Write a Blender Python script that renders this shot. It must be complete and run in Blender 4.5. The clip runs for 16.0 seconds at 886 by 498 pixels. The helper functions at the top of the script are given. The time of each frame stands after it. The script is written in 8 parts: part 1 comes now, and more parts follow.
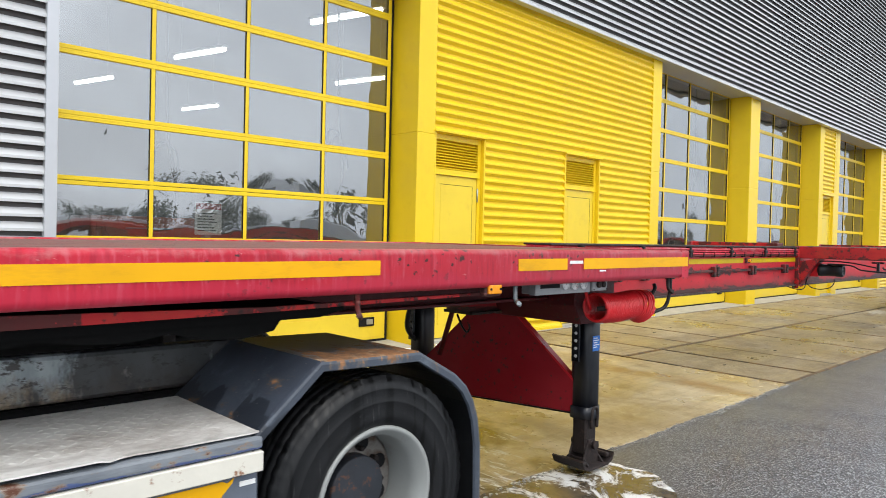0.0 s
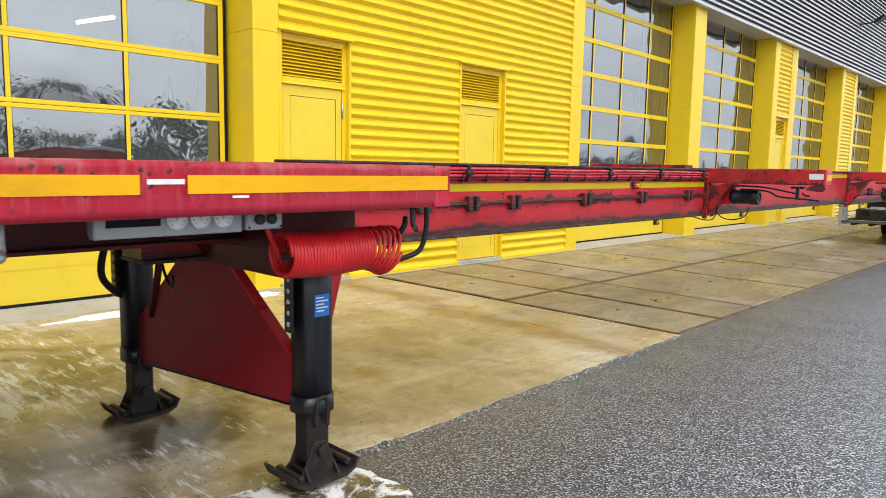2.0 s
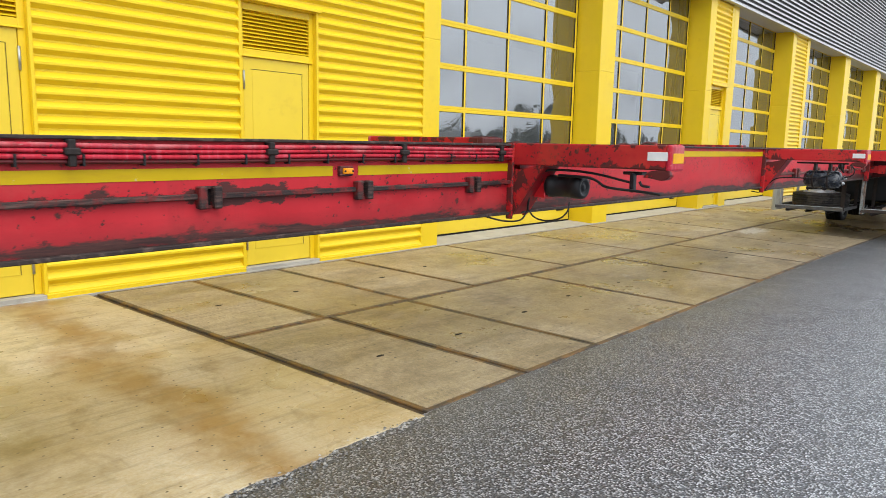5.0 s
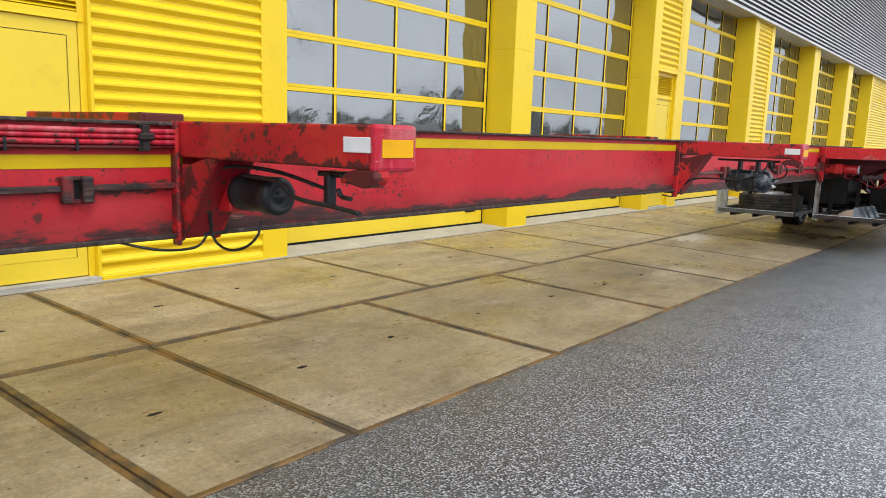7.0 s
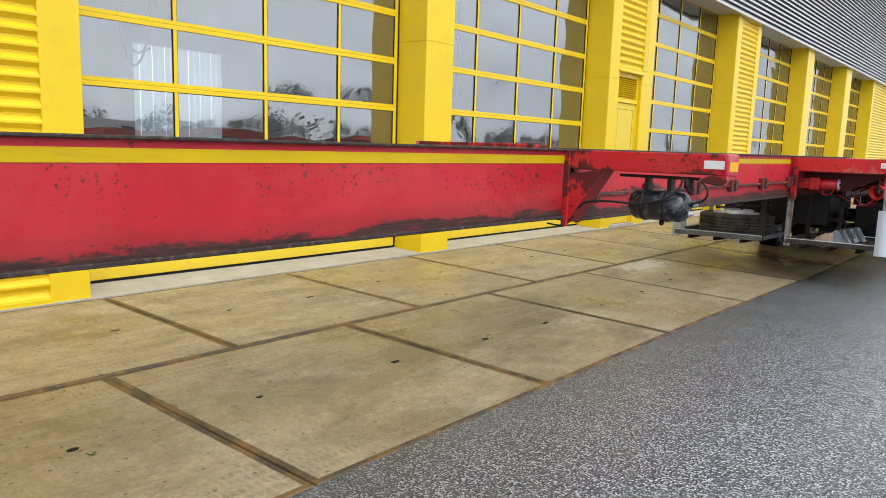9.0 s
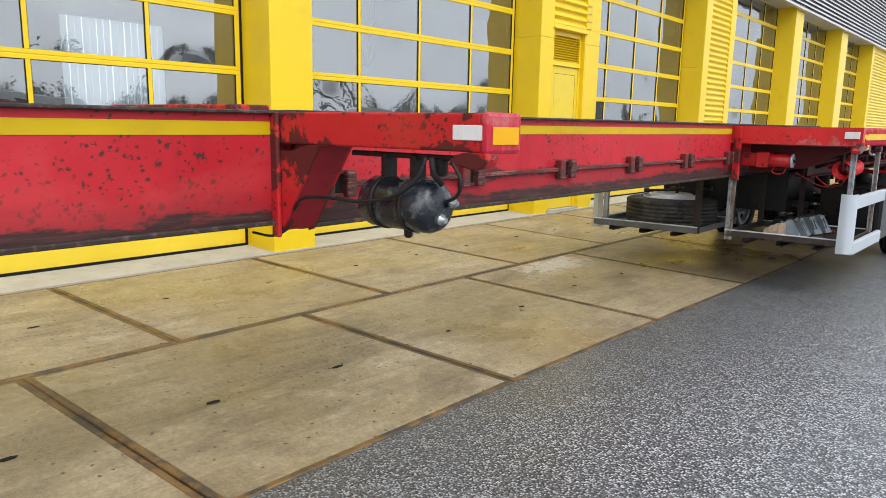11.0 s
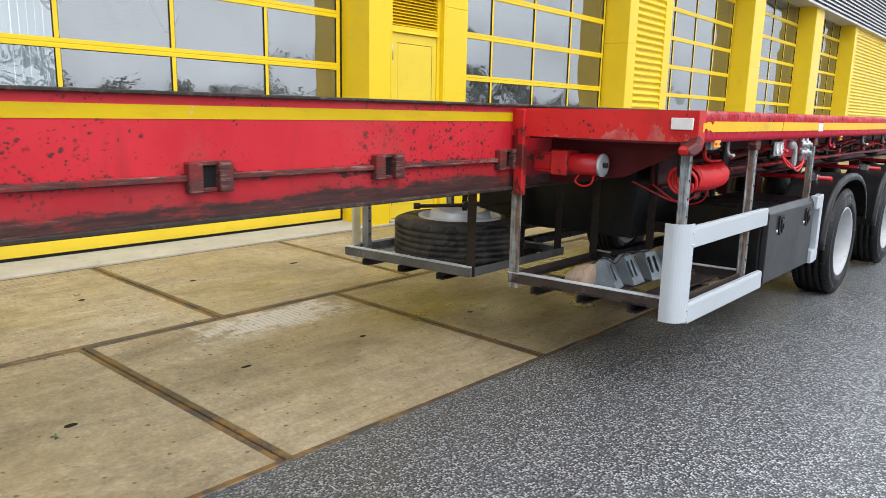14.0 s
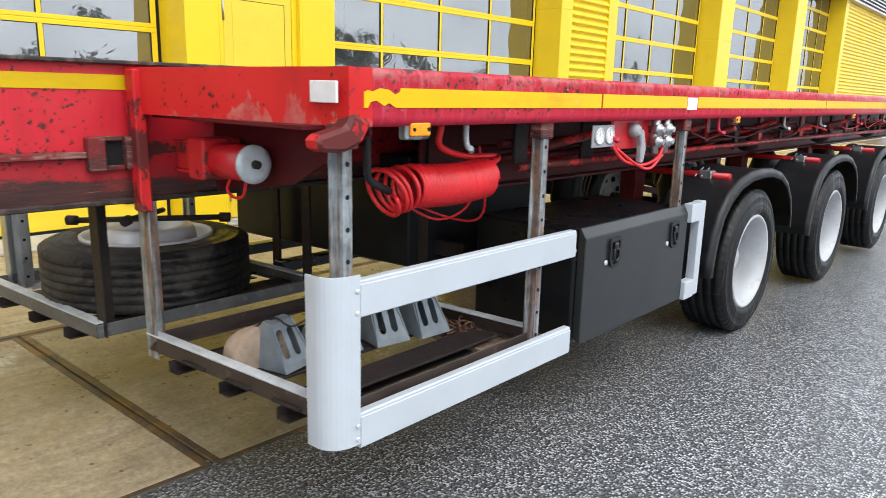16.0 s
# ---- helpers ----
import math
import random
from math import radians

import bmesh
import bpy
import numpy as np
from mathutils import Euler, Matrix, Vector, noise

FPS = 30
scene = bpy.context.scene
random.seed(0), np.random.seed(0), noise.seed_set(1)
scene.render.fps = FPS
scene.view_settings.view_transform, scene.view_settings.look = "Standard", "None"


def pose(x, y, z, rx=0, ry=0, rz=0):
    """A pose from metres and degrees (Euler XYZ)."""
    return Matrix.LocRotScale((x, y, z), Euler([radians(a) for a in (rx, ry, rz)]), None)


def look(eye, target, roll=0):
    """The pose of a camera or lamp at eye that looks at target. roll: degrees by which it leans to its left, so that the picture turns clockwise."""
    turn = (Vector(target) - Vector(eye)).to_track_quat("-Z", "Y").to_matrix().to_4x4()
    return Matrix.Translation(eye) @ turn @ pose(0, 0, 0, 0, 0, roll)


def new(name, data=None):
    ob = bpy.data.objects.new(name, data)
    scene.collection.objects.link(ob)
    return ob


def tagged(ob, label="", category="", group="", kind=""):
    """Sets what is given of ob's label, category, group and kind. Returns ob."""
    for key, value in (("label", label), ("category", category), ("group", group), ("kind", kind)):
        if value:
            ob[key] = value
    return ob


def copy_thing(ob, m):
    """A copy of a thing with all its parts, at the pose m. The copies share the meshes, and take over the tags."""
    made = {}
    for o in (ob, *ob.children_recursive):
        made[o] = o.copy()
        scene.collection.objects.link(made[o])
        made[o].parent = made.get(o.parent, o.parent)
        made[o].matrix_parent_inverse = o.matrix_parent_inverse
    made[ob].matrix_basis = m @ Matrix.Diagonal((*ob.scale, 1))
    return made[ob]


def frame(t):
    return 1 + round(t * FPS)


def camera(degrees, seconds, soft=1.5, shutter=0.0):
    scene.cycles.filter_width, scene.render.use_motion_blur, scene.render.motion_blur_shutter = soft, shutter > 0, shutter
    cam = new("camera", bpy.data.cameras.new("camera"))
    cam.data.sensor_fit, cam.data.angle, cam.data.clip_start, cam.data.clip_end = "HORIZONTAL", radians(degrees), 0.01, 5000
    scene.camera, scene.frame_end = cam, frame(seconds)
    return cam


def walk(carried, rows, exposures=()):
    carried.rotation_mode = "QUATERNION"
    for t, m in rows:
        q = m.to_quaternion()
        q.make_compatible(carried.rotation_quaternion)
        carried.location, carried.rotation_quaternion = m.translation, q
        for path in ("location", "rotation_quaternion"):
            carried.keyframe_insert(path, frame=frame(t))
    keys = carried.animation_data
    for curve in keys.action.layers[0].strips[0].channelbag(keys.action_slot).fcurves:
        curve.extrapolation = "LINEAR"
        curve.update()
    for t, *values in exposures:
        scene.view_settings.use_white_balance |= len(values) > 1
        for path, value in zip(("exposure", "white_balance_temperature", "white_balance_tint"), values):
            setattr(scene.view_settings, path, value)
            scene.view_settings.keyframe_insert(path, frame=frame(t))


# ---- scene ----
EXPOSURE = 0.53
cam = camera(65.0, 16.0, 0.5, 0.15)
PATH = [
    (0, (-0.066, 0.844, 1.528), (-1.489, 2.249, 1.497), 1.4),
    (0.5, (-0.031, 1.353, 1.504), (-1.421, 2.789, 1.426), 1.2),
    (1, (-0.054, 1.883, 1.479), (-1.417, 3.341, 1.346), 1.3),
    (1.5, (-0.105, 2.406, 1.48), (-1.462, 3.864, 1.293), 1.1),
    (2, (-0.114, 2.945, 1.473), (-1.479, 4.389, 1.245), 1.1),
    (2.5, (-0.176, 3.474, 1.463), (-1.547, 4.908, 1.206), 1.1),
    (3, (-0.207, 4.041, 1.461), (-1.578, 5.471, 1.189), 1.1),
    (3.2, (-0.209, 4.268, 1.473), (-1.576, 5.701, 1.192), 1.1),
    (5.3, (-0.308, 6.634, 1.511), (-1.604, 8.127, 1.213), 1.3),
    (5.5, (-0.327, 6.897, 1.506), (-1.614, 8.397, 1.205), 1.4),
    (6, (-0.376, 7.506, 1.494), (-1.645, 9.02, 1.184), 1.6),
    (6.5, (-0.385, 8.104, 1.492), (-1.651, 9.62, 1.18), 1.8),
    (7, (-0.382, 8.71, 1.499), (-1.655, 10.221, 1.185), 1.9),
    (7.5, (-0.4, 9.323, 1.505), (-1.683, 10.826, 1.196), 1.8),
    (8, (-0.368, 9.933, 1.546), (-1.669, 11.423, 1.245), 1.7),
    (8.5, (-0.435, 10.528, 1.526), (-1.734, 12.021, 1.24), 1.8),
    (8.7, (-0.454, 10.737, 1.54), (-1.746, 12.237, 1.255), 1.9),
    (10.8, (-0.501, 13.39, 1.502), (-1.793, 14.878, 1.158), 1.2),
    (11, (-0.509, 13.629, 1.506), (-1.806, 15.111, 1.157), 1.1),
    (11.5, (-0.471, 14.241, 1.504), (-1.777, 15.712, 1.144), 0.8),
    (12, (-0.503, 14.846, 1.498), (-1.8, 16.324, 1.131), 1.0),
    (12.5, (-0.473, 15.464, 1.52), (-1.766, 16.942, 1.143), 1.2),
    (13, (-0.459, 16.054, 1.502), (-1.748, 17.536, 1.127), 1.0),
    (13.5, (-0.431, 16.661, 1.51), (-1.724, 18.138, 1.131), 1.1),
    (14, (-0.401, 17.274, 1.508), (-1.697, 18.748, 1.129), 1.3),
    (14.5, (-0.428, 17.881, 1.515), (-1.725, 19.351, 1.118), 1.4),
    (15, (-0.4, 18.492, 1.506), (-1.696, 19.959, 1.096), 1.4),
    (15.5, (-0.377, 19.081, 1.496), (-1.668, 20.549, 1.075), 1.5),
    (16, (-0.326, 19.681, 1.486), (-1.621, 21.143, 1.055), 1.5),
]
walk(cam, [(t, look(eye, target, roll)) for t, eye, target, roll in PATH], [(0, EXPOSURE), (3, EXPOSURE - 0.02), (5.5, EXPOSURE - 0.06), (8.5, EXPOSURE - 0.06), (11, EXPOSURE), (12, EXPOSURE + 0.06), (14.5, EXPOSURE + 0.08), (16, EXPOSURE + 0.26)])

# ---- sky and light: bright overcast day, light from the open yard side ----
world = bpy.data.worlds.new("world")
scene.world = world
world.use_nodes = True
wn, wl = world.node_tree.nodes, world.node_tree.links
sky = wn.new("ShaderNodeTexSky")
sky.sky_type = 'NISHITA'
sky.sun_disc = False
sky.sun_elevation = radians(48)
sky.sun_rotation = radians(100)
sky.air_density, sky.dust_density = 1.6, 4.0
grey = wn.new("ShaderNodeHueSaturation")
grey.inputs["Saturation"].default_value = 0.18
cloud = wn.new("ShaderNodeTexNoise")
cloud.inputs["Scale"].default_value, cloud.inputs["Detail"].default_value = 2.2, 5
cramp = wn.new("ShaderNodeMapRange")
cramp.inputs[1].default_value, cramp.inputs[2].default_value = 0.3, 0.75
cramp.inputs[3].default_value, cramp.inputs[4].default_value = 0.72, 1.2
wcoord = wn.new("ShaderNodeTexCoord")
wl.new(wcoord.outputs["Generated"], cloud.inputs["Vector"])
wl.new(cloud.outputs[0], cramp.inputs[0])
wl.new(sky.outputs[0], grey.inputs["Color"])
# a cloud layer over the clear sky
layer = wn.new("ShaderNodeMix")
layer.data_type = 'RGBA'
layer.inputs[0].default_value = 0.7
layer.inputs[7].default_value = (7.7, 8.4, 9.3, 1)
cover = wn.new("ShaderNodeMix")
cover.data_type, cover.blend_type = 'RGBA', 'MULTIPLY'
cover.inputs[0].default_value = 1.0
wl.new(grey.outputs[0], layer.inputs[6])
wl.new(layer.outputs[2], cover.inputs[6])
wl.new(cramp.outputs[0], cover.inputs[7])
bg = wn["Background"]
bg.inputs["Strength"].default_value = 0.15
wl.new(cover.outputs[2], bg.inputs["Color"])

sun_data = bpy.data.lights.new("sun", 'SUN')
sun_data.energy, sun_data.angle, sun_data.color = 1.08, radians(40), (1.0, 0.97, 0.92)
sun = new("sun", sun_data)
sun.matrix_world = look((17, 8, 25), (0, 12, 0))

# ---- mesh tools ----
def box(bm, x0, x1, y0, y1, z0, z1, bev=0.0, seg=1):
    """An axis-aligned block added to bm."""
    v = [bm.verts.new((x, y, z)) for x in (x0, x1) for y in (y0, y1) for z in (z0, z1)]
    fs = [bm.faces.new([v[i] for i in q]) for q in ((0, 1, 3, 2), (4, 6, 7, 5), (0, 4, 5, 1), (2, 3, 7, 6), (0, 2, 6, 4), (1, 5, 7, 3))]
    if bev:
        es = list({e for f in fs for e in f.edges})
        bmesh.ops.bevel(bm, geom=es, offset=bev, segments=seg, profile=0.5, affect='EDGES')


def prism(bm, pts, axis, lo, hi, bev=0.0):
    """A flat outline (pairs) pushed along an axis from lo to hi. axis x: pairs are (y, z); y: (x, z); z: (x, y)."""
    def p(q, d):
        return {"x": (d, q[0], q[1]), "y": (q[0], d, q[1]), "z": (q[0], q[1], d)}[axis]
    a = [bm.verts.new(p(q, lo)) for q in pts]
    b = [bm.verts.new(p(q, hi)) for q in pts]
    n = len(pts)
    fs = [bm.faces.new(a), bm.faces.new(b[::-1])]
    fs += [bm.faces.new((a[i], b[i], b[(i + 1) % n], a[(i + 1) % n])) for i in range(n)]
    bmesh.ops.recalc_face_normals(bm, faces=fs)
    if bev:
        bmesh.ops.bevel(bm, geom=list({e for f in fs for e in f.edges}), offset=bev, segments=1, profile=0.5, affect='EDGES')


def lathe(bm, prof, centre, axis="x", n=32, close=False):
    """Turn a profile of (radius, along) round an axis through centre."""
    cx, cy, cz = centre
    rings = []
    for r, h in prof:
        ring = []
        for i in range(n):
            a = 2 * math.pi * i / n
            c, s = r * math.cos(a), r * math.sin(a)
            q = {"x": (h, c, s), "y": (c, h, s), "z": (c, s, h)}[axis]
            ring.append(bm.verts.new((cx + q[0], cy + q[1], cz + q[2])))
        rings.append(ring)
    fs = []
    pairs = list(zip(rings, rings[1:])) + ([(rings[-1], rings[0])] if close else [])
    for a, b in pairs:
        fs += [bm.faces.new((a[i], a[(i + 1) % n], b[(i + 1) % n], b[i])) for i in range(n)]
    if not close:
        fs += [bm.faces.new(rings[0]), bm.faces.new(rings[-1][::-1])]
    bmesh.ops.recalc_face_normals(bm, faces=fs)
    for f in fs:
        f.smooth = len(f.verts) == 4


def tube(bm, pts, r, n=8):
    """A round pipe along a line of points."""
    pts = [Vector(p) for p in pts]
    rings, up = [], None
    for i, p in enumerate(pts):
        d = (pts[min(i + 1, len(pts) - 1)] - pts[max(i - 1, 0)]).normalized()
        if up is None:
            up = d.orthogonal().normalized()
        up = (up - d * up.dot(d))
        up = up.normalized() if up.length > 1e-6 else d.orthogonal().normalized()
        w = d.cross(up)
        rings.append([bm.verts.new(p + (up * math.cos(2 * math.pi * k / n) + w * math.sin(2 * math.pi * k / n)) * r) for k in range(n)])
    for a, b in zip(rings, rings[1:]):
        for k in range(n):
            bm.faces.new((a[k], a[(k + 1) % n], b[(k + 1) % n], b[k])).smooth = True
    bm.faces.new(rings[0][::-1])
    bm.faces.new(rings[-1])


def curve_pts(ctrl, n=8):
    """A smooth line through control points."""
    c = [Vector(p) for p in ctrl]
    c = [c[0] * 2 - c[1]] + c + [c[-1] * 2 - c[-2]]
    out = []
    for i in range(1, len(c) - 2):
        for k in range(n):
            t = k / n
            out.append(0.5 * ((2 * c[i]) + (c[i + 1] - c[i - 1]) * t + (2 * c[i - 1] - 5 * c[i] + 4 * c[i + 1] - c[i + 2]) * t * t + (3 * c[i] - c[i - 1] - 3 * c[i + 1] + c[i + 2]) * t ** 3))
    return out + [c[-2]]


def data_of(name, bm, material):
    me = bpy.data.meshes.new(name)
    bm.normal_update()
    bm.to_mesh(me)
    bm.free()
    me.materials.append(material)
    return me


def part(name, bm, material, parent, label="", kind=""):
    ob = new(name, data_of(name, bm, material))
    ob.parent = parent
    return tagged(ob, label=label, kind=kind)


def piece(name, me, parent, loc=(0, 0, 0)):
    ob = new(name, me)
    ob.parent = parent
    ob.location = loc
    return ob


def thing(name, label, category, m=None, group="", kind=""):
    ob = new(name)
    ob.empty_display_size = 0.1
    if m is not None:
        ob.matrix_basis = m
    return tagged(ob, label, category, group, kind)


def solo(name, bm, material, label, category, m=None, group="", kind=""):
    ob = new(name, data_of(name, bm, material))
    if m is not None:
        ob.matrix_basis = m
    return tagged(ob, label, category, group, kind)


def one(*a, **k):
    bm = bmesh.new()
    box(bm, *a, **k)
    return bm


# ---- materials ----
class Nodes:
    """A short way to write a node material."""
    def __init__(self, name):
        self.m = bpy.data.materials.new(name)
        self.m.use_nodes = True
        self.n, self.l = self.m.node_tree.nodes, self.m.node_tree.links
        self.b = self.n["Principled BSDF"]
        self.co = self.n.new("ShaderNodeTexCoord").outputs["Object"]
        self.geo = self.n.new("ShaderNodeNewGeometry")

    def put(self, sock, v):
        if isinstance(v, bpy.types.NodeSocket):
            self.l.new(v, sock)
        elif isinstance(v, (tuple, list)) and len(v) == 3 and sock.type == 'RGBA':
            sock.default_value = (*v, 1)
        else:
            sock.default_value = v

    def stretch(self, sx, sy, sz, vec=None):
        k = self.n.new("ShaderNodeMapping")
        k.inputs["Scale"].default_value = (sx, sy, sz)
        self.l.new(vec or self.co, k.inputs["Vector"])
        return k.outputs[0]

    def noise(self, scale, detail=4, rough=0.6, vec=None, warp=0.0):
        k = self.n.new("ShaderNodeTexNoise")
        k.inputs["Scale"].default_value, k.inputs["Detail"].default_value, k.inputs["Roughness"].default_value = scale, detail, rough
        k.inputs["Distortion"].default_value = warp
        self.l.new(vec or self.co, k.inputs["Vector"])
        return k.outputs[0]

    def cells(self, scale, vec=None, out="Color", flat=False):
        k = self.n.new("ShaderNodeTexVoronoi")
        if flat:
            k.voronoi_dimensions = '2D'
        k.inputs["Scale"].default_value = scale
        self.l.new(vec or self.co, k.inputs["Vector"])
        return k.outputs[out]

    def ramp(self, v, lo, hi, a=0.0, b=1.0):
        k = self.n.new("ShaderNodeMapRange")
        self.l.new(v, k.inputs[0])
        for i, x in enumerate((lo, hi, a, b)):
            k.inputs[i + 1].default_value = x
        return k.outputs[0]

    def mix(self, f, a, b, kind='MIX'):
        k = self.n.new("ShaderNodeMix")
        k.data_type, k.blend_type = 'RGBA', kind
        self.put(k.inputs[0], f)
        self.put(k.inputs[6], a)
        self.put(k.inputs[7], b)
        return k.outputs[2]

    def math(self, op, a, b=0.0):
        k = self.n.new("ShaderNodeMath")
        k.operation = op
        self.put(k.inputs[0], a)
        self.put(k.inputs[1], b)
        return k.outputs[0]

    def xyz(self, i, vec=None):
        k = self.n.new("ShaderNodeSeparateXYZ")
        self.l.new(vec or self.co, k.inputs[0])
        return k.outputs[i]

    def random(self):
        return self.n.new("ShaderNodeObjectInfo").outputs["Random"]

    def bump(self, h, strength=0.3, dist=0.01):
        k = self.n.new("ShaderNodeBump")
        k.inputs["Strength"].default_value, k.inputs["Distance"].default_value = strength, dist
        self.l.new(h, k.inputs["Height"])
        self.l.new(k.outputs[0], self.b.inputs["Normal"])

    def done(self, color=None, rough=None, metal=None, **k):
        for key, v in (("Base Color", color), ("Roughness", rough), ("Metallic", metal)):
            if v is not None:
                self.put(self.b.inputs[key], v)
        for key, v in k.items():
            self.put(self.b.inputs[key.replace("_", " ")], v)
        return self.m


def plain(name, color, rough=0.5, metal=0.0, vary=0.15, scale=6.0, bump=0.0, dirt=None, dirt_at=(0.55, 0.75), bscale=60.0, spec=0.5):
    """Painted or bare stuff with a little unevenness and dirt in blotches."""
    k = Nodes(name)
    big, fine = k.noise(scale, 5), k.noise(bscale, 3)
    lo = tuple(c * (1 - vary) for c in color)
    hi = tuple(min(1, c * (1 + vary)) for c in color)
    c = k.mix(k.ramp(big, 0.3, 0.7), lo, hi)
    if dirt:
        c = k.mix(k.ramp(k.noise(scale * 2.7, 6, 0.7), *dirt_at), c, dirt)
    if bump:
        k.bump(fine, bump, 0.004)
    return k.done(c, k.ramp(big, 0.3, 0.7, max(0.05, rough - 0.08), min(1, rough + 0.08)), metal, Specular_IOR_Level=spec)


YELLOW = plain("yellow_paint", (0.8, 0.565, 0.014), 0.36, 0, 0.03, 1.2, 0.03, (0.72, 0.49, 0.014), (0.56, 0.8), 60, 0.4)
YELLOW_DOOR = plain("yellow_door_panel", (0.77, 0.565, 0.032), 0.4, 0, 0.04, 1.5, 0.08, (0.68, 0.48, 0.03), (0.56, 0.8), 240)
GREY_CLAD = plain("grey_cladding", (0.54, 0.55, 0.557), 0.4, 0.2, 0.06, 1.4, 0.03, (0.36, 0.36, 0.36), (0.6, 0.9))
# dark of the cladding's shaded rib undersides, made as a sheet
GROOVE_SHADE = plain("groove_shade_sheet", (0.11, 0.105, 0.104), 0.6, 0, 0.15, 2, 0.05, spec=0.2)
# rubber black, also on flat pieces that stand in for shade in holes
DARK_GAP = plain("black_rubber_and_hole_shade", (0.012, 0.012, 0.013), 0.7, 0, 0.2, 9, spec=0.15)
STEEL = plain("galvanised_steel", (0.42, 0.44, 0.45), 0.42, 0.85, 0.2, 9, 0.15, (0.12, 0.07, 0.04), (0.6, 0.8))
BLACK_PLASTIC = plain("black_plastic", (0.014, 0.0145, 0.016), 0.4, 0, 0.25, 8, 0.15, (0.035, 0.035, 0.035), (0.6, 0.9), 60, 0.3)
BLACK_STEEL = plain("black_painted_steel", (0.008, 0.009, 0.012), 0.3, 0, 0.3, 7, 0.1, (0.025, 0.018, 0.015), (0.6, 0.8), 60, 0.4)
RUST_STEEL = plain("dark_rusty_steel", (0.022, 0.016, 0.015), 0.6, 0.05, 0.4, 9, 0.5, (0.065, 0.04, 0.032), (0.55, 0.75), 60, 0.3)


def stained_zinc():
    """Galvanised steel with rust washed down it in long streaks."""
    k = Nodes("rust_streaked_galvanised_steel")
    c = k.mix(k.ramp(k.noise(16, 5, 0.7), 0.35, 0.65), (0.17, 0.195, 0.21), (0.33, 0.37, 0.385))
    run = k.noise(1.6, 6, 0.65, k.stretch(16, 16, 1.1))
    c = k.mix(k.ramp(run, 0.46, 0.56, 0.0, 0.9), c, k.mix(k.ramp(k.noise(8, 5, 0.7), 0.4, 0.6), (0.055, 0.034, 0.026), (0.19, 0.095, 0.05)))
    k.bump(run, 0.2, 0.003)
    return k.done(c, 0.45, 0.2)


STEEL_RUST = stained_zinc()
# greasy black, deepened to hold the darkness under the neck
NECK_BLACK = plain("greasy_black_with_neck_shade", (0.004, 0.004, 0.004), 0.7, 0, 0.4, 9, 0.4, (0.012, 0.01, 0.009), (0.6, 0.75), 40, 0.12)


def rubber():
    """Tyre rubber, dull black with dark wet runs and fine pale scratches on the sidewall."""
    k = Nodes("tyre_rubber")
    dust = k.noise(4, 6, 0.65)
    c = k.mix(k.ramp(dust, 0.35, 0.7), (0.006, 0.0062, 0.007), (0.012, 0.0124, 0.0135))
    runs = k.noise(1.0, 4, 0.6, k.stretch(1, 26, 1.6))
    c = k.mix(k.math('MULTIPLY', k.ramp(runs, 0.55, 0.6), 0.9), c, (0.002, 0.002, 0.002))
    scuff = k.noise(34, 5, 0.7, k.stretch(1, 1, 3))
    c = k.mix(k.math('MULTIPLY', k.ramp(scuff, 0.64, 0.7), 0.4), c, (0.05, 0.05, 0.05))
    for turn, seed in ((0.7, 3.0), (-0.9, 7.0), (0.15, 11.0)):
        m = k.n.new("ShaderNodeMapping")
        m.inputs["Rotation"].default_value, m.inputs["Location"].default_value = (turn, 0, 0), (0, seed, 0)
        m.inputs["Scale"].default_value = (1, 60, 4)
        k.l.new(k.co, m.inputs["Vector"])
        c = k.mix(k.math('MULTIPLY', k.ramp(k.noise(1, 3, 0.5, m.outputs[0], 0.4), 0.68, 0.72), 0.45), c, (0.09, 0.09, 0.09))
    k.bump(k.math('ADD', scuff, k.math('MULTIPLY', dust, 0.4)), 0.2, 0.003)
    return k.done(c, k.ramp(runs, 0.5, 0.6, 0.5, 0.3), 0.0, Specular_IOR_Level=0.25)


RUBBER = rubber()
SILVER = plain("silver_rim_paint", (0.6, 0.61, 0.62), 0.38, 0.3, 0.08, 6, 0.05, (0.35, 0.34, 0.32), (0.65, 0.9))
ALU = plain("anodised_aluminium", (0.47, 0.51, 0.555), 0.36, 0.1, 0.04, 5, 0.04, (0.5, 0.5, 0.5), (0.68, 0.95))
RED_HOSE = plain("red_plastic_hose", (0.62, 0.015, 0.02), 0.38, 0, 0.1, 9)
RED_PLAIN = plain("red_gloss_paint", (0.5, 0.012, 0.018), 0.35, 0, 0.15, 8, 0.1, (0.07, 0.02, 0.016), (0.6, 0.75))
WHITE_STRIP = plain("white_reflector", (0.75, 0.75, 0.74), 0.4, 0, 0.08, 14, 0, (0.4, 0.36, 0.33), (0.6, 0.85))
ORANGE_LENS = plain("orange_lamp_lens", (0.85, 0.3, 0.01), 0.25, 0, 0.1, 20)
BLUE_LABEL = plain("blue_sticker", (0.02, 0.16, 0.55), 0.4, 0, 0.1, 20)
CONC_LIGHT = plain("light_concrete", (0.4, 0.38, 0.33), 0.7, 0, 0.15, 3, 0.3, (0.27, 0.24, 0.19), (0.55, 0.8))


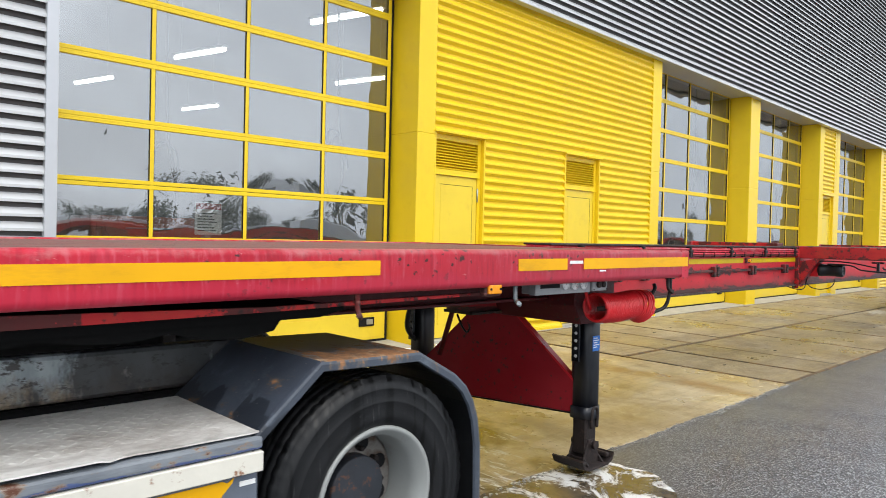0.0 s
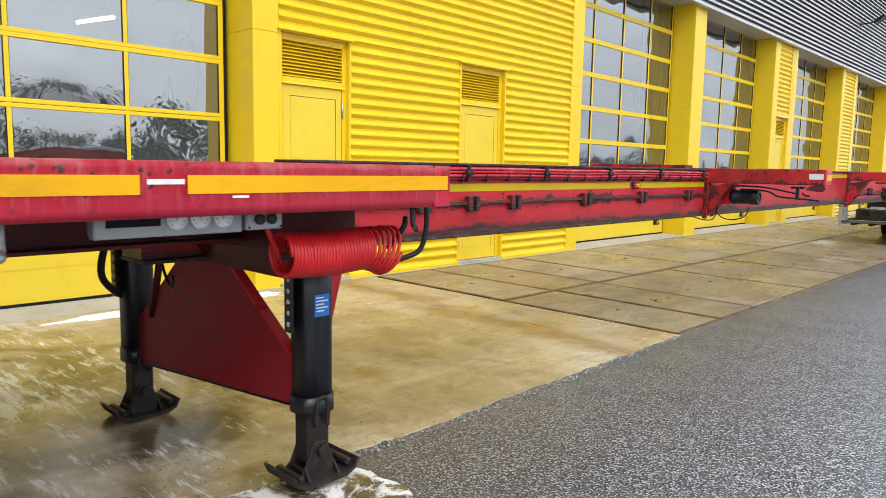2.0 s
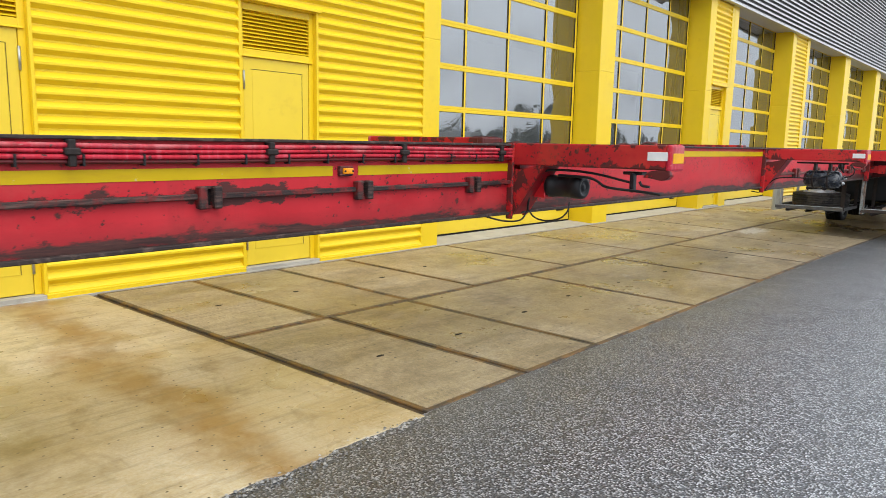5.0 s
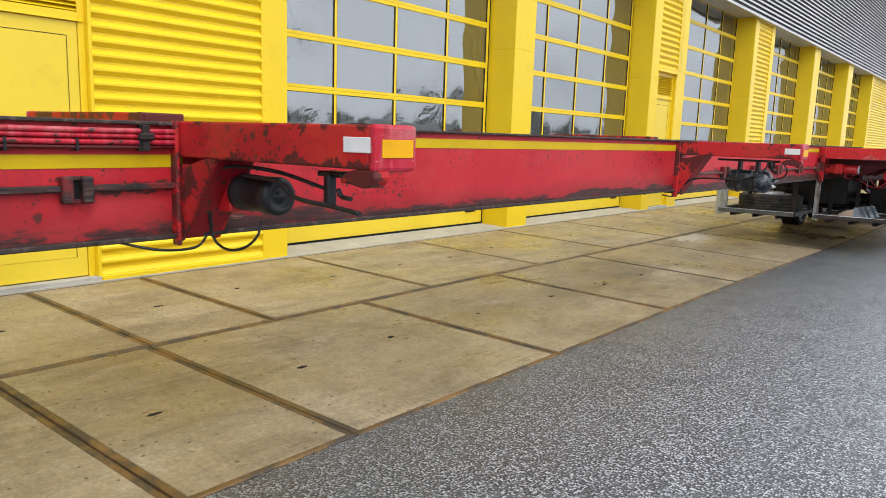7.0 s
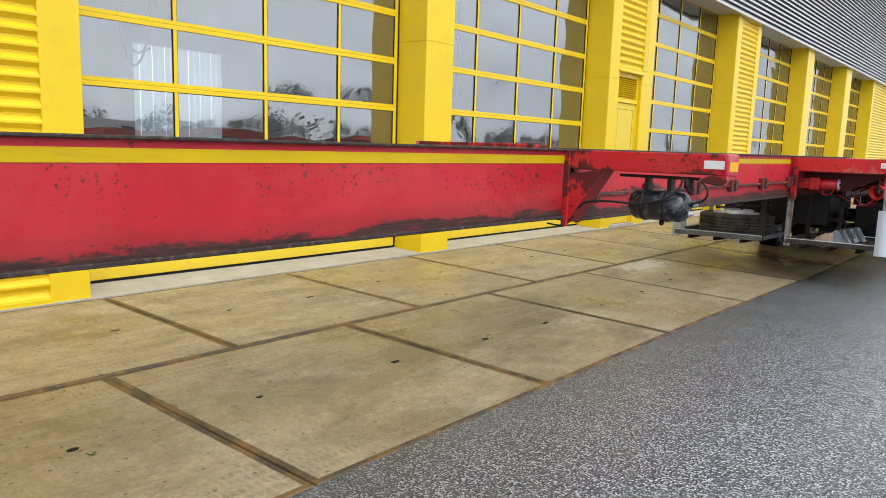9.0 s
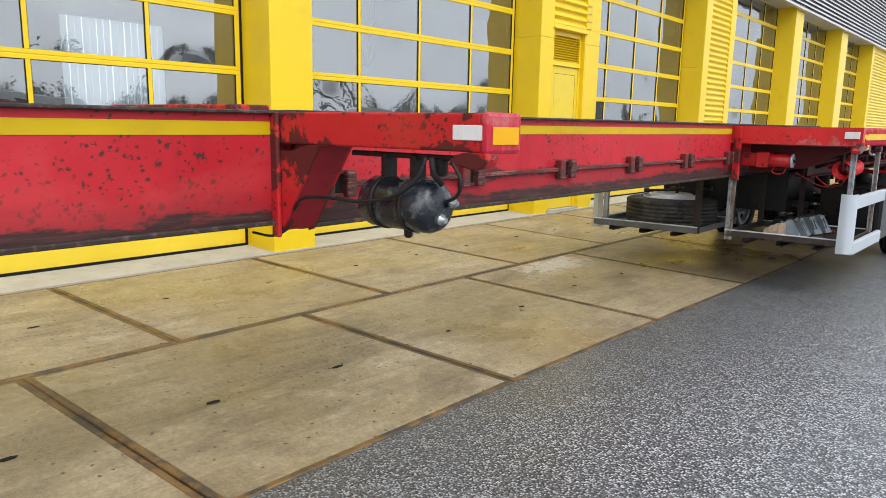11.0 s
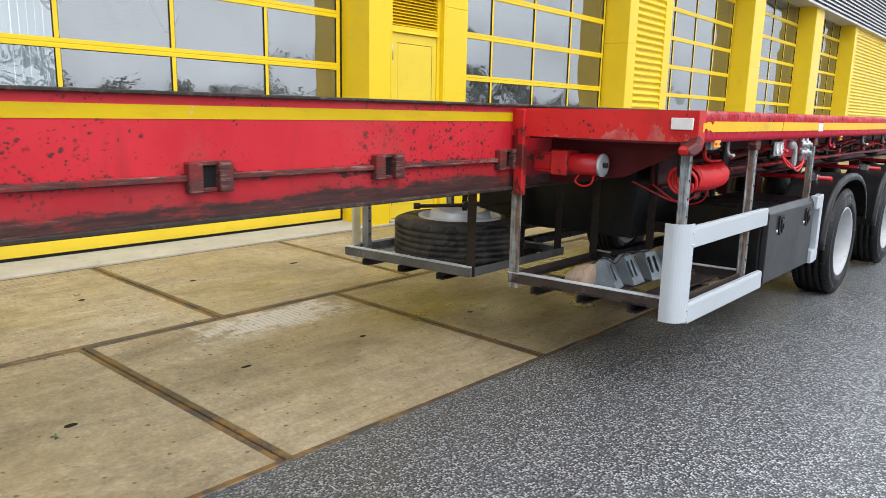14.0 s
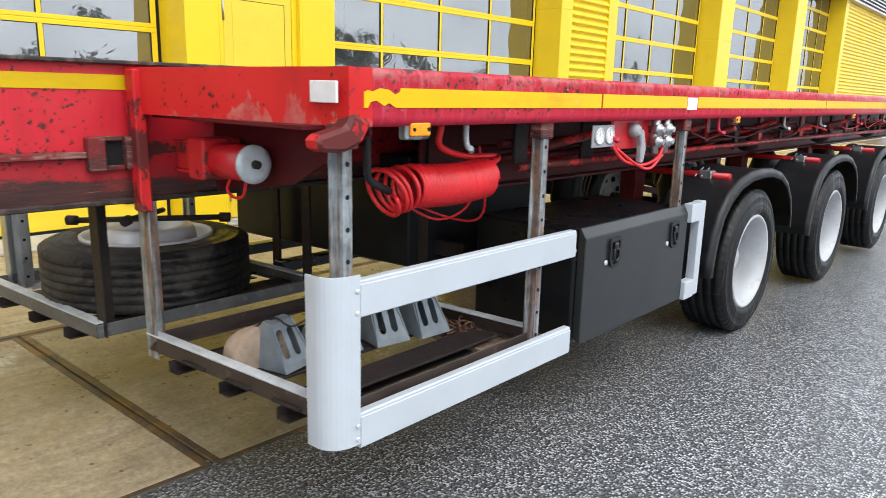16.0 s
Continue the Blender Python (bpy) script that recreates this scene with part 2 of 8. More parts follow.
def red_paint(name, base, wear=0.62, low_dirt=None, streak=True, pale=None, rail=None, blotch=False, ledge=None, bare=0.0):
    """Faded red lacquer with chips down to dark primer, runs and pale bloom."""
    k = Nodes(name)
    fade = k.noise(1.6, 5, 0.6)
    runs = k.noise(1.0, 5, 0.6, k.stretch(3, 11, 1.1))
    c = k.mix(k.ramp(fade, 0.35, 0.7), base, tuple(min(1, x * 1.25 + 0.012) for x in base))
    if streak:
        c = k.mix(k.math('MULTIPLY', k.ramp(runs, 0.52, 0.66), 0.28), c, (0.54, 0.07, 0.11))
        drip = k.noise(1.0, 5, 0.65, k.stretch(4, 42, 5))
        c = k.mix(k.math('MULTIPLY', k.ramp(drip, 0.54, 0.62), 0.4), c, (0.56, 0.13, 0.17))
        c = k.mix(k.math('MULTIPLY', k.ramp(drip, 0.46, 0.38), 0.5), c, (0.26, 0.008, 0.024))
        fleck = k.noise(1.0, 4, 0.6, k.stretch(20, 30, 60))
        c = k.mix(k.math('MULTIPLY', k.ramp(fleck, 0.67, 0.71), 0.6), c, (0.55, 0.3, 0.28))
    # sooty patches, drawn out up and down
    dark_patch = k.noise(0.8, 5, 0.65, k.stretch(1, 5, 0.7))
    c = k.mix(k.math('MULTIPLY', k.ramp(dark_patch, 0.56, 0.7), 0.35 if low_dirt else 0.5), c, (0.12, 0.02, 0.02))
    # rounded chips with a brown halo, in clusters
    dens = min(0.6, max(0.1, (0.67 - wear) * 5))
    flake = k.noise(5, 5, 0.7)
    bent = k.mix(0.06, k.co, k.noise(22, 4, 0.7), 'ADD')
    cluster = k.ramp(k.noise(1.3, 4, 0.6), 0.4, 0.52, 0.25, 1.0)
    fine = None
    for scale, big_ in ((10.0, 0.2), (26.0, 0.52), (60.0, 0.62)):
        d, pick = k.cells(scale, bent, "Distance"), k.xyz(0, k.cells(scale, bent))
        size = k.math('MULTIPLY', k.ramp(pick, 1 - dens, 1.0, 0.0, big_), cluster)
        gap = k.math('SUBTRACT', size, d)
        c = k.mix(k.math('MULTIPLY', k.ramp(gap, -0.14, 0.0), k.ramp(size, 0.1, 0.2, 0, 0.6)), c, (0.2, 0.012, 0.014))
        fine = k.ramp(gap, 0.0, 0.05)
        c = k.mix(k.math('MULTIPLY', fine, 0.9), c, (0.045, 0.026, 0.022))
    if blotch:
        worn = k.noise(4.2, 7, 0.72, k.stretch(1, 1, 0.7), 0.3)
        worn = k.math('ADD', worn, k.ramp(k.math('ABSOLUTE', k.math('SUBTRACT', k.xyz(2), 1.525)), 0.03, 0.08, -0.05, 0.055))
        c = k.mix(k.math('MULTIPLY', k.ramp(k.noise(4.1, 5, 0.6), 0.5, 0.62), 0.4), c, (0.5, 0.05, 0.03))
        c = k.mix(k.math('MULTIPLY', k.ramp(worn, 0.535, 0.55), 0.85), c, (0.04, 0.02, 0.018))
    if low_dirt:
        bloom = k.noise(2.3, 7, 0.7, k.stretch(1, 0.7, 1.3), 0.3)
        c = k.mix(k.math('MULTIPLY', k.ramp(bloom, 0.5, 0.6), 0.4), c, (0.48, 0.05, 0.05))
        z = k.xyz(2)
        edge = k.math('ADD', z, k.ramp(k.noise(2.4, 9, 0.74, k.stretch(1, 0.6, 2.4)), 0.25, 0.75, -0.065, 0.065))
        drawn = k.noise(5, 8, 0.75, k.stretch(1, 0.5, 9))
        grime = k.mix(k.ramp(drawn, 0.42, 0.62), (0.024, 0.018, 0.017), (0.075, 0.036, 0.03))
        grime = k.mix(k.ramp(drawn, 0.62, 0.67), grime, (0.3, 0.14, 0.1))
        c = k.mix(k.ramp(edge, low_dirt - 0.02, low_dirt + 0.09, 0.6, 0.0), c, (0.16, 0.02, 0.022))
        c = k.mix(k.math('MULTIPLY', k.ramp(edge, low_dirt - 0.02, low_dirt + 0.0, 0.95, 0.0), k.ramp(k.noise(7, 7, 0.72, k.stretch(1, 0.6, 2)), 0.36, 0.46, 0.35, 1.0)), c, grime)
    if ledge:
        # paint flaked off in rags above and below the rib
        off = k.math('ABSOLUTE', k.math('SUBTRACT', k.xyz(2), ledge))
        off = k.math('ADD', off, k.ramp(k.noise(3.4, 9, 0.75, k.stretch(1, 1.0, 2.2)), 0.35, 0.68, 0.05, -0.05))
        off = k.math('SUBTRACT', off, k.ramp(k.noise(1.15, 4, 0.6), 0.52, 0.62, 0.0, bare))
        c = k.mix(k.ramp(off, 0.012, 0.02, 0.9, 0.0), c, (0.04, 0.026, 0.023))
    if rail:
        # faded pink along the lower half, rubbed pale along the top edge
        z = k.math('ADD', k.xyz(2), k.ramp(k.noise(2.2, 6, 0.7, k.stretch(1, 2.5, 1)), 0.3, 0.7, -0.025, 0.025))
        c = k.mix(k.ramp(z, rail - 0.13, rail - 0.105, 0.55, 0.0), c, (0.5, 0.027, 0.06))
        rub = k.math('MULTIPLY', k.ramp(z, rail - 0.03, rail - 0.008), k.ramp(k.noise(7, 6, 0.75, k.stretch(1, 0.6, 1)), 0.42, 0.6))
        c = k.mix(k.math('MULTIPLY', rub, 0.5), c, (0.5, 0.25, 0.24))
    if pale:
        # top coat worn off to a pale pink undercoat along the lower edge
        rub = k.math('ADD', k.xyz(2), k.ramp(k.noise(3.5, 7, 0.72, k.stretch(1.6, 1.6, 0.8), 0.3), 0.3, 0.7, 0.16, -0.1))
        c = k.mix(k.ramp(rub, pale, pale + 0.012, 0.85, 0.0), c, k.mix(k.ramp(k.noise(20, 4), 0.4, 0.6), (0.52, 0.16, 0.13), (0.45, 0.06, 0.06)))
    k.bump(k.math('ADD', k.math('MULTIPLY', fine, 0.5), flake), 0.2, 0.004)
    return k.done(c, k.ramp(fade, 0.3, 0.7, 0.34, 0.5), 0.0, Specular_IOR_Level=0.24)


RED = red_paint("red_trailer_paint", (0.42, 0.01, 0.026), 0.645, None, True, None, 1.57)
RED_CHIP = red_paint("chipped_red_paint", (0.45, 0.013, 0.016), 0.6, None, False, None, None, True)
RED_BEAM_F = red_paint("red_beam_paint_front", (0.42, 0.014, 0.022), 0.648, 1.165, False, ledge=1.325, bare=0.05)
RED_BEAM_M = red_paint("red_beam_paint_mid", (0.42, 0.014, 0.022), 0.618, 1.175, False)
RED_BEAM_R = red_paint("red_beam_paint_rear", (0.45, 0.014, 0.024), 0.6, 1.165, False, ledge=1.262, bare=0.012)
RED_END = red_paint("red_paint_worn_pale", (0.5, 0.014, 0.014), 0.63, None, False, 1.44, None, False)
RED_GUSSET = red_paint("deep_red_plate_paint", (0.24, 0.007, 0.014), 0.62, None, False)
RED_REAR = red_paint("worn_red_rail_paint", (0.43, 0.011, 0.025), 0.59, None, True, None, 1.57, False)
# red darkened in its colour for the shade under the decks
RED_DARK = red_paint("shade_darkened_red", (0.07, 0.004, 0.006), 0.62, None, False)


def tape(name, base, scuff):
    k = Nodes(name)
    s = k.noise(9, 6, 0.7)
    c = k.mix(k.ramp(k.noise(1.5, 3), 0.3, 0.7), base, tuple(x * 0.82 for x in base))
    c = k.mix(k.ramp(s, scuff, scuff + 0.02), c, (0.5, 0.4, 0.3))
    c = k.mix(k.math('MULTIPLY', k.ramp(k.noise(3, 7, 0.75, k.stretch(1, 1, 4)), 0.52, 0.7), 0.35), c, (0.4, 0.2, 0.02))
    hexes = k.cells(420, out="Distance")
    k.bump(hexes, 0.15, 0.001)
    return k.done(c, 0.45, Specular_IOR_Level=0.25)


TAPE = tape("orange_yellow_reflective_tape", (0.84, 0.42, 0.002), 0.7)
TAPE_REAR = tape("yellow_reflective_tape", (0.86, 0.5, 0.002), 0.66)
TAPE_GREEN = tape("dull_yellow_tape", (0.62, 0.42, 0.002), 0.66)


def glass(name):
    """Window glass: clear pane with a slightly wavy shine."""
    k = Nodes(name)
    k.n.remove(k.b)
    clear, shine, mixn = k.n.new("ShaderNodeBsdfTransparent"), k.n.new("ShaderNodeBsdfGlossy"), k.n.new("ShaderNodeMixShader")
    clear.inputs["Color"].default_value = (0.62, 0.66, 0.66, 1)
    shine.inputs["Roughness"].default_value = 0.0
    shine.inputs["Color"].default_value = (0.96, 0.98, 1.0, 1)
    fr = k.n.new("ShaderNodeFresnel")
    fr.inputs["IOR"].default_value = 3.7
    w = k.noise(0.9, 2, 0.4)
    bm_ = k.n.new("ShaderNodeBump")
    bm_.inputs["Strength"].default_value, bm_.inputs["Distance"].default_value = 0.3, 0.04
    k.l.new(w, bm_.inputs["Height"])
    k.l.new(bm_.outputs[0], shine.inputs["Normal"])
    k.l.new(fr.outputs[0], mixn.inputs[0])
    k.l.new(clear.outputs[0], mixn.inputs[1])
    k.l.new(shine.outputs[0], mixn.inputs[2])
    # a thin film of dust
    dust, film_ = k.n.new("ShaderNodeBsdfDiffuse"), k.n.new("ShaderNodeMixShader")
    dust.inputs["Color"].default_value = (0.7, 0.71, 0.72, 1)
    k.l.new(k.ramp(k.noise(2.5, 5, 0.6), 0.3, 0.7, 0.02, 0.05), film_.inputs[0])
    k.l.new(mixn.outputs[0], film_.inputs[1])
    k.l.new(dust.outputs[0], film_.inputs[2])
    k.l.new(film_.outputs[0], k.n["Material Output"].inputs["Surface"])
    return k.m


GLASS = glass("window_glass")


def concrete_slab():
    """Beige cast concrete: soft dark smears, tread prints, small pits, damp that dries unevenly."""
    k = Nodes("wet_concrete_slab")
    pos = k.geo.outputs["Position"]
    big, mid, fine = k.noise(0.55, 5, 0.6, pos), k.noise(2.6, 7, 0.7, pos), k.noise(46, 6, 0.8, pos)
    c = k.mix(k.ramp(k.random(), 0, 1), (0.312, 0.25, 0.156), (0.4, 0.328, 0.22))
    c = k.mix(k.ramp(big, 0.42, 0.68, 0, 0.6), c, (0.27, 0.2, 0.115))
    # dark smears, dragged along the way of driving
    smear = k.noise(1.5, 8, 0.68, k.stretch(1.5, 0.7, 1, pos), 0.6)
    c = k.mix(k.math('MULTIPLY', k.ramp(smear, 0.46, 0.66), 0.72), c, (0.135, 0.105, 0.068))
    c = k.mix(k.math('MULTIPLY', k.ramp(mid, 0.5, 0.68), 0.45), c, (0.17, 0.135, 0.085))
    pale = k.noise(1.7, 7, 0.7, k.stretch(1.4, 0.6, 1, pos))
    c = k.mix(k.math('MULTIPLY', k.ramp(pale, 0.54, 0.68), 0.6), c, (0.47, 0.405, 0.3))
    mott = k.noise(13, 6, 0.75, pos)
    c = k.mix(0.45, c, k.mix(k.ramp(mott, 0.34, 0.66), (0.3, 0.3, 0.3), (0.7, 0.7, 0.7)), 'OVERLAY')
    c = k.mix(0.55, c, k.mix(k.ramp(fine, 0.34, 0.68), (0.22, 0.22, 0.22), (0.78, 0.78, 0.78)), 'OVERLAY')
    # rubber drag marks and tread prints
    drag = k.noise(1, 7, 0.7, k.stretch(17, 0.9, 1, pos))
    track = k.ramp(k.noise(0.8, 3, 0.5, k.stretch(1.2, 0.4, 1, pos)), 0.42, 0.58)
    c = k.mix(k.math('MULTIPLY', k.math('MULTIPLY', k.ramp(drag, 0.5, 0.66), track), 0.45), c, (0.1, 0.078, 0.055))
    rib = k.math('SINE', k.math('ADD', k.math('MULTIPLY', k.xyz(1, pos), 150.0), k.ramp(k.noise(9, 3, 0.5, pos), 0, 1, 0, 5)))
    band = k.math('SINE', k.math('MULTIPLY', k.xyz(0, pos), 78.0))
    gate = k.math('MULTIPLY', k.ramp(k.noise(1.1, 5, 0.65, k.stretch(2.6, 0.45, 1, pos)), 0.54, 0.62), k.ramp(k.math('ADD', rib, band), 0.2, 0.9))
    c = k.mix(k.math('MULTIPLY', gate, 0.42), c, (0.12, 0.095, 0.065))
    # a worn patch of white paint with prints through it
    px, py = k.math('MULTIPLY', k.math('SUBTRACT', k.xyz(0, pos), -4.60), 2.0), k.math('MULTIPLY', k.math('SUBTRACT', k.xyz(1, pos), 20.20), 0.75)
    spot = k.math('SQRT', k.math('ADD', k.math('MULTIPLY', px, px), k.math('MULTIPLY', py, py)))
    spot = k.ramp(k.math('ADD', spot, k.ramp(k.noise(7, 8, 0.75, k.stretch(1.5, 1, 1, pos)), 0.3, 0.7, -0.4, 0.4)), 0.3, 0.5, 0.75, 0.0)
    c = k.mix(k.math('MULTIPLY', spot, k.ramp(rib, -0.2, 0.6, 1.0, 0.6)), c, (0.6, 0.58, 0.53))
    nick = k.noise(1, 2, 0.4, k.stretch(90, 9, 1, pos), 0.6)
    c = k.mix(k.math('MULTIPLY', k.ramp(nick, 0.7, 0.74), 0.6), c, (0.09, 0.07, 0.05))
    pit = k.cells(9, pos, "Distance", True)
    c = k.mix(k.math('MULTIPLY', k.ramp(k.math('ADD', pit, k.ramp(k.noise(60, 3, 0.6, pos), 0.3, 0.7, -0.05, 0.05)), 0.05, 0.1, 1, 0), k.ramp(k.xyz(0, k.cells(9, pos, 'Color', True)), 0.7, 0.74)), c, (0.06, 0.045, 0.03))
    rusty = k.ramp(k.noise(0.9, 6, 0.7, k.stretch(1, 0.7, 1, pos)), 0.58, 0.74)
    c = k.mix(k.math('MULTIPLY', rusty, 0.38), c, (0.28, 0.165, 0.055))
    scuff = k.noise(1, 8, 0.78, k.stretch(26, 2.2, 1, pos), 0.3)
    c = k.mix(k.math('MULTIPLY', k.ramp(scuff, 0.58, 0.66), 0.35), c, (0.5, 0.44, 0.34))
    k.bump(k.math('ADD', k.math('MULTIPLY', fine, 0.6), mid), 0.6, 0.008)
    wet = k.ramp(k.noise(0.7, 6, 0.65, k.stretch(1, 0.7, 1, pos)), 0.4, 0.6)
    c = k.mix(k.math('MULTIPLY', wet, 0.25), c, (0.13, 0.1, 0.06))
    return k.done(c, k.ramp(wet, 0, 1, 0.55, 0.26))


def poured():
    """Poured concrete: tan stains, a washed wet patch and drying foam near the legs."""
    k = Nodes("wet_poured_concrete")
    pos = k.geo.outputs["Position"]
    big, mid, fine = k.noise(0.7, 5, 0.6, pos), k.noise(3.2, 6, 0.65, pos, 0.6), k.noise(60, 3, 0.7, pos)
    c = k.mix(k.ramp(big, 0.35, 0.65), (0.58, 0.52, 0.39), (0.4, 0.31, 0.175))
    c = k.mix(k.math('MULTIPLY', k.ramp(mid, 0.5, 0.68), 0.6), c, (0.19, 0.125, 0.055))
    c = k.mix(k.ramp(fine, 0.3, 0.75), c, (0.42, 0.38, 0.3), 'OVERLAY')
    # a rusty run across the slab, and dark speckles
    run = k.math('ADD', k.math('SUBTRACT', k.xyz(1, pos), 8.15), k.math('MULTIPLY', k.math('ADD', k.xyz(0, pos), 5.0), 0.06))
    band = k.math('ABSOLUTE', k.math('ADD', run, k.ramp(k.noise(1.2, 5, 0.6, pos), 0.3, 0.7, -0.2, 0.2)))
    c = k.mix(k.math('MULTIPLY', k.ramp(band, 0.05, 0.3, 0.75, 0.0), k.ramp(k.noise(4, 5, 0.7, pos), 0.3, 0.56, 0.35, 1.0)), c, (0.24, 0.12, 0.03))
    dot = k.cells(11, pos, "Distance", True)
    c = k.mix(k.math('MULTIPLY', k.ramp(dot, 0.04, 0.09, 1, 0), k.ramp(k.xyz(0, k.cells(11, pos, 'Color', True)), 0.65, 0.7)), c, (0.07, 0.05, 0.03))
    worn = k.noise(1, 7, 0.7, k.stretch(15, 1.2, 1, pos))
    c = k.mix(k.math('MULTIPLY', k.ramp(worn, 0.5, 0.64), 0.35), c, (0.13, 0.1, 0.06))
    # brown wash water has dried in mottles round (-3.9, 6.0)
    bx, by = k.math('MULTIPLY', k.math('ADD', k.xyz(0, pos), 3.9), 0.6), k.math('MULTIPLY', k.math('ADD', k.xyz(1, pos), -6.2), 0.75)
    spill = k.math('SQRT', k.math('ADD', k.math('MULTIPLY', bx, bx), k.math('MULTIPLY', by, by)))
    spill = k.ramp(k.math('ADD', spill, k.ramp(k.noise(1.6, 7, 0.7, pos, 0.5), 0.3, 0.7, -0.5, 0.5)), 0.5, 1.15, 1.0, 0.0)
    blot = k.ramp(k.noise(2.6, 8, 0.75, pos, 0.3), 0.36, 0.62, 0.25, 0.8)
    c = k.mix(k.math('MULTIPLY', spill, blot), c, (0.19, 0.132, 0.048))
    # the washed patch lies round (-4.2, 4.4)
    x, y = k.xyz(0, pos), k.xyz(1, pos)
    dx, dy = k.math('MULTIPLY', k.math('ADD', x, 4.7), 0.38), k.math('MULTIPLY', k.math('ADD', y, -4.2), 0.68)
    d = k.math('SQRT', k.math('ADD', k.math('MULTIPLY', dx, dx), k.math('MULTIPLY', dy, dy)))
    d = k.math('ADD', d, k.ramp(k.noise(1.3, 5, 0.6, pos), 0.3, 0.7, -0.35, 0.35))
    wetzone = k.ramp(d, 0.75, 1.0, 1.0, 0.0)
    c = k.mix(k.math('MULTIPLY', wetzone, k.ramp(k.noise(1.7, 5, 0.6, pos, 0.5), 0.42, 0.6)), c, (0.11, 0.08, 0.042))
    rot = k.n.new("ShaderNodeMapping")
    rot.inputs["Rotation"].default_value = (0, 0, radians(-35))
    rot.inputs["Scale"].default_value = (1.2, 7.0, 1)
    k.l.new(pos, rot.inputs["Vector"])
    streak = k.noise(2.0, 8, 0.75, rot.outputs[0], 0.4)
    foamy = k.ramp(d, 0.55, 1.3, 1.0, 0.0)
    foam = k.ramp(k.math('ADD', streak, k.ramp(k.noise(0.9, 4, 0.6, pos), 0.35, 0.65, -0.1, 0.14)), 0.56, 0.63)
    foam = k.math('MULTIPLY', k.math('MULTIPLY', foam, foamy), k.ramp(y, 5.0, 5.4, 1.0, 0.0))
    c = k.mix(k.math('MULTIPLY', foam, 0.9), c, (0.7, 0.7, 0.67))
    k.bump(k.math('ADD', k.math('MULTIPLY', fine, 0.3), mid), 0.15, 0.005)
    dry = k.ramp(k.noise(0.6, 4, 0.6, pos), 0.4, 0.6, 0.22, 0.5)
    return k.done(c, k.math('SUBTRACT', dry, k.math('MULTIPLY', wetzone, 0.12)))


def asphalt():
    """Grey stone chips standing out of black binder, damp and darker beside the concrete."""
    k = Nodes("asphalt_with_pale_chippings")
    pos = k.geo.outputs["Position"]
    stone, edge = k.cells(98, pos, "Color", True), k.cells(98, pos, "Distance", True)
    big, mid = k.noise(0.35, 4, 0.6, pos), k.noise(2.2, 6, 0.65, pos)
    g, g2 = k.xyz(0, stone), k.xyz(1, stone)
    y = k.xyz(1, pos)
    side = k.math('ADD', k.xyz(0, pos), k.ramp(k.noise(0.9, 5, 0.65, k.stretch(1, 0.5, 1, pos)), 0.3, 0.7, -0.4, 0.4))
    # damp, with the shade along the rear guard painted in past y 16
    side = k.math('ADD', side, k.math('ADD', k.ramp(y, 7.5, 12.0, -0.6, 0.7), k.ramp(y, 16.0, 19.0, 0.0, -0.9)))
    damp = k.ramp(side, -2.5, -0.9, 1.0, 0.0)
    # a third of the chips are pale, the rest dark grey
    chip = k.mix(k.ramp(g, 0.0, 0.6), (0.028, 0.031, 0.037), (0.21, 0.225, 0.245))
    chip = k.mix(k.ramp(g, 0.62, 0.84), chip, (0.72, 0.755, 0.79))
    chip = k.mix(k.math('MULTIPLY', k.ramp(g2, 0.86, 0.9), 0.35), chip, (0.4, 0.34, 0.28))
    # open yard mirrors the sky: chips painted darker towards the concrete
    margin = k.ramp(k.math('ADD', k.xyz(0, pos), k.ramp(mid, 0.3, 0.7, -0.4, 0.4)), -2.9, -0.4, 0.5, 0.0)
    chip = k.mix(margin, chip, (0.04, 0.042, 0.046))
    chip = k.mix(k.math('MULTIPLY', damp, 0.3), chip, (0.05, 0.05, 0.05))
    gap = k.ramp(edge, 0.46, 0.54)
    c = k.mix(gap, chip, (0.01, 0.011, 0.013))
    c = k.mix(k.math('MULTIPLY', k.ramp(mid, 0.5, 0.7), 0.2), c, (0.045, 0.047, 0.052))
    c = k.mix(k.ramp(big, 0.4, 0.65, 0, 0.08), c, (0.2, 0.21, 0.225))
    # sky sheen, painted paler out into the yard
    c = k.mix(k.ramp(k.xyz(0, pos), -0.9, 2.0, 0.0, 0.35), c, (0.3, 0.32, 0.345))
    k.bump(k.math('SUBTRACT', k.math('MULTIPLY', g, 0.5), gap), 0.55, 0.006)
    return k.done(c, k.math('SUBTRACT', k.ramp(mid, 0.3, 0.7, 0.36, 0.5), k.math('MULTIPLY', damp, 0.08)))


SLAB, POURED, ASPHALT = concrete_slab(), poured(), asphalt()
JOINT = plain("brown_wet_joint", (0.08, 0.054, 0.03), 0.45, 0, 0.3, 8, 0.3, (0.02, 0.017, 0.014), (0.5, 0.7))

# ---- the ground ----
EDGE = -2.85            # where the asphalt meets the concrete apron
FRONT = -6.97           # front face of the yellow cladding and columns
GLAZE = -7.5            # plane of the overhead doors


def yard(y):
    """The yard falls slowly along the building."""
    return -0.0045 * max(0.0, min(y, 45.0) - 8.0)


def fall(x, y=0.0):
    """Height of the apron, which rises gently towards the building foot."""
    k = min(1.0, max(0.0, (EDGE - x) / (EDGE - FRONT)))
    return yard(y) * (1 - k) + 0.066 * k


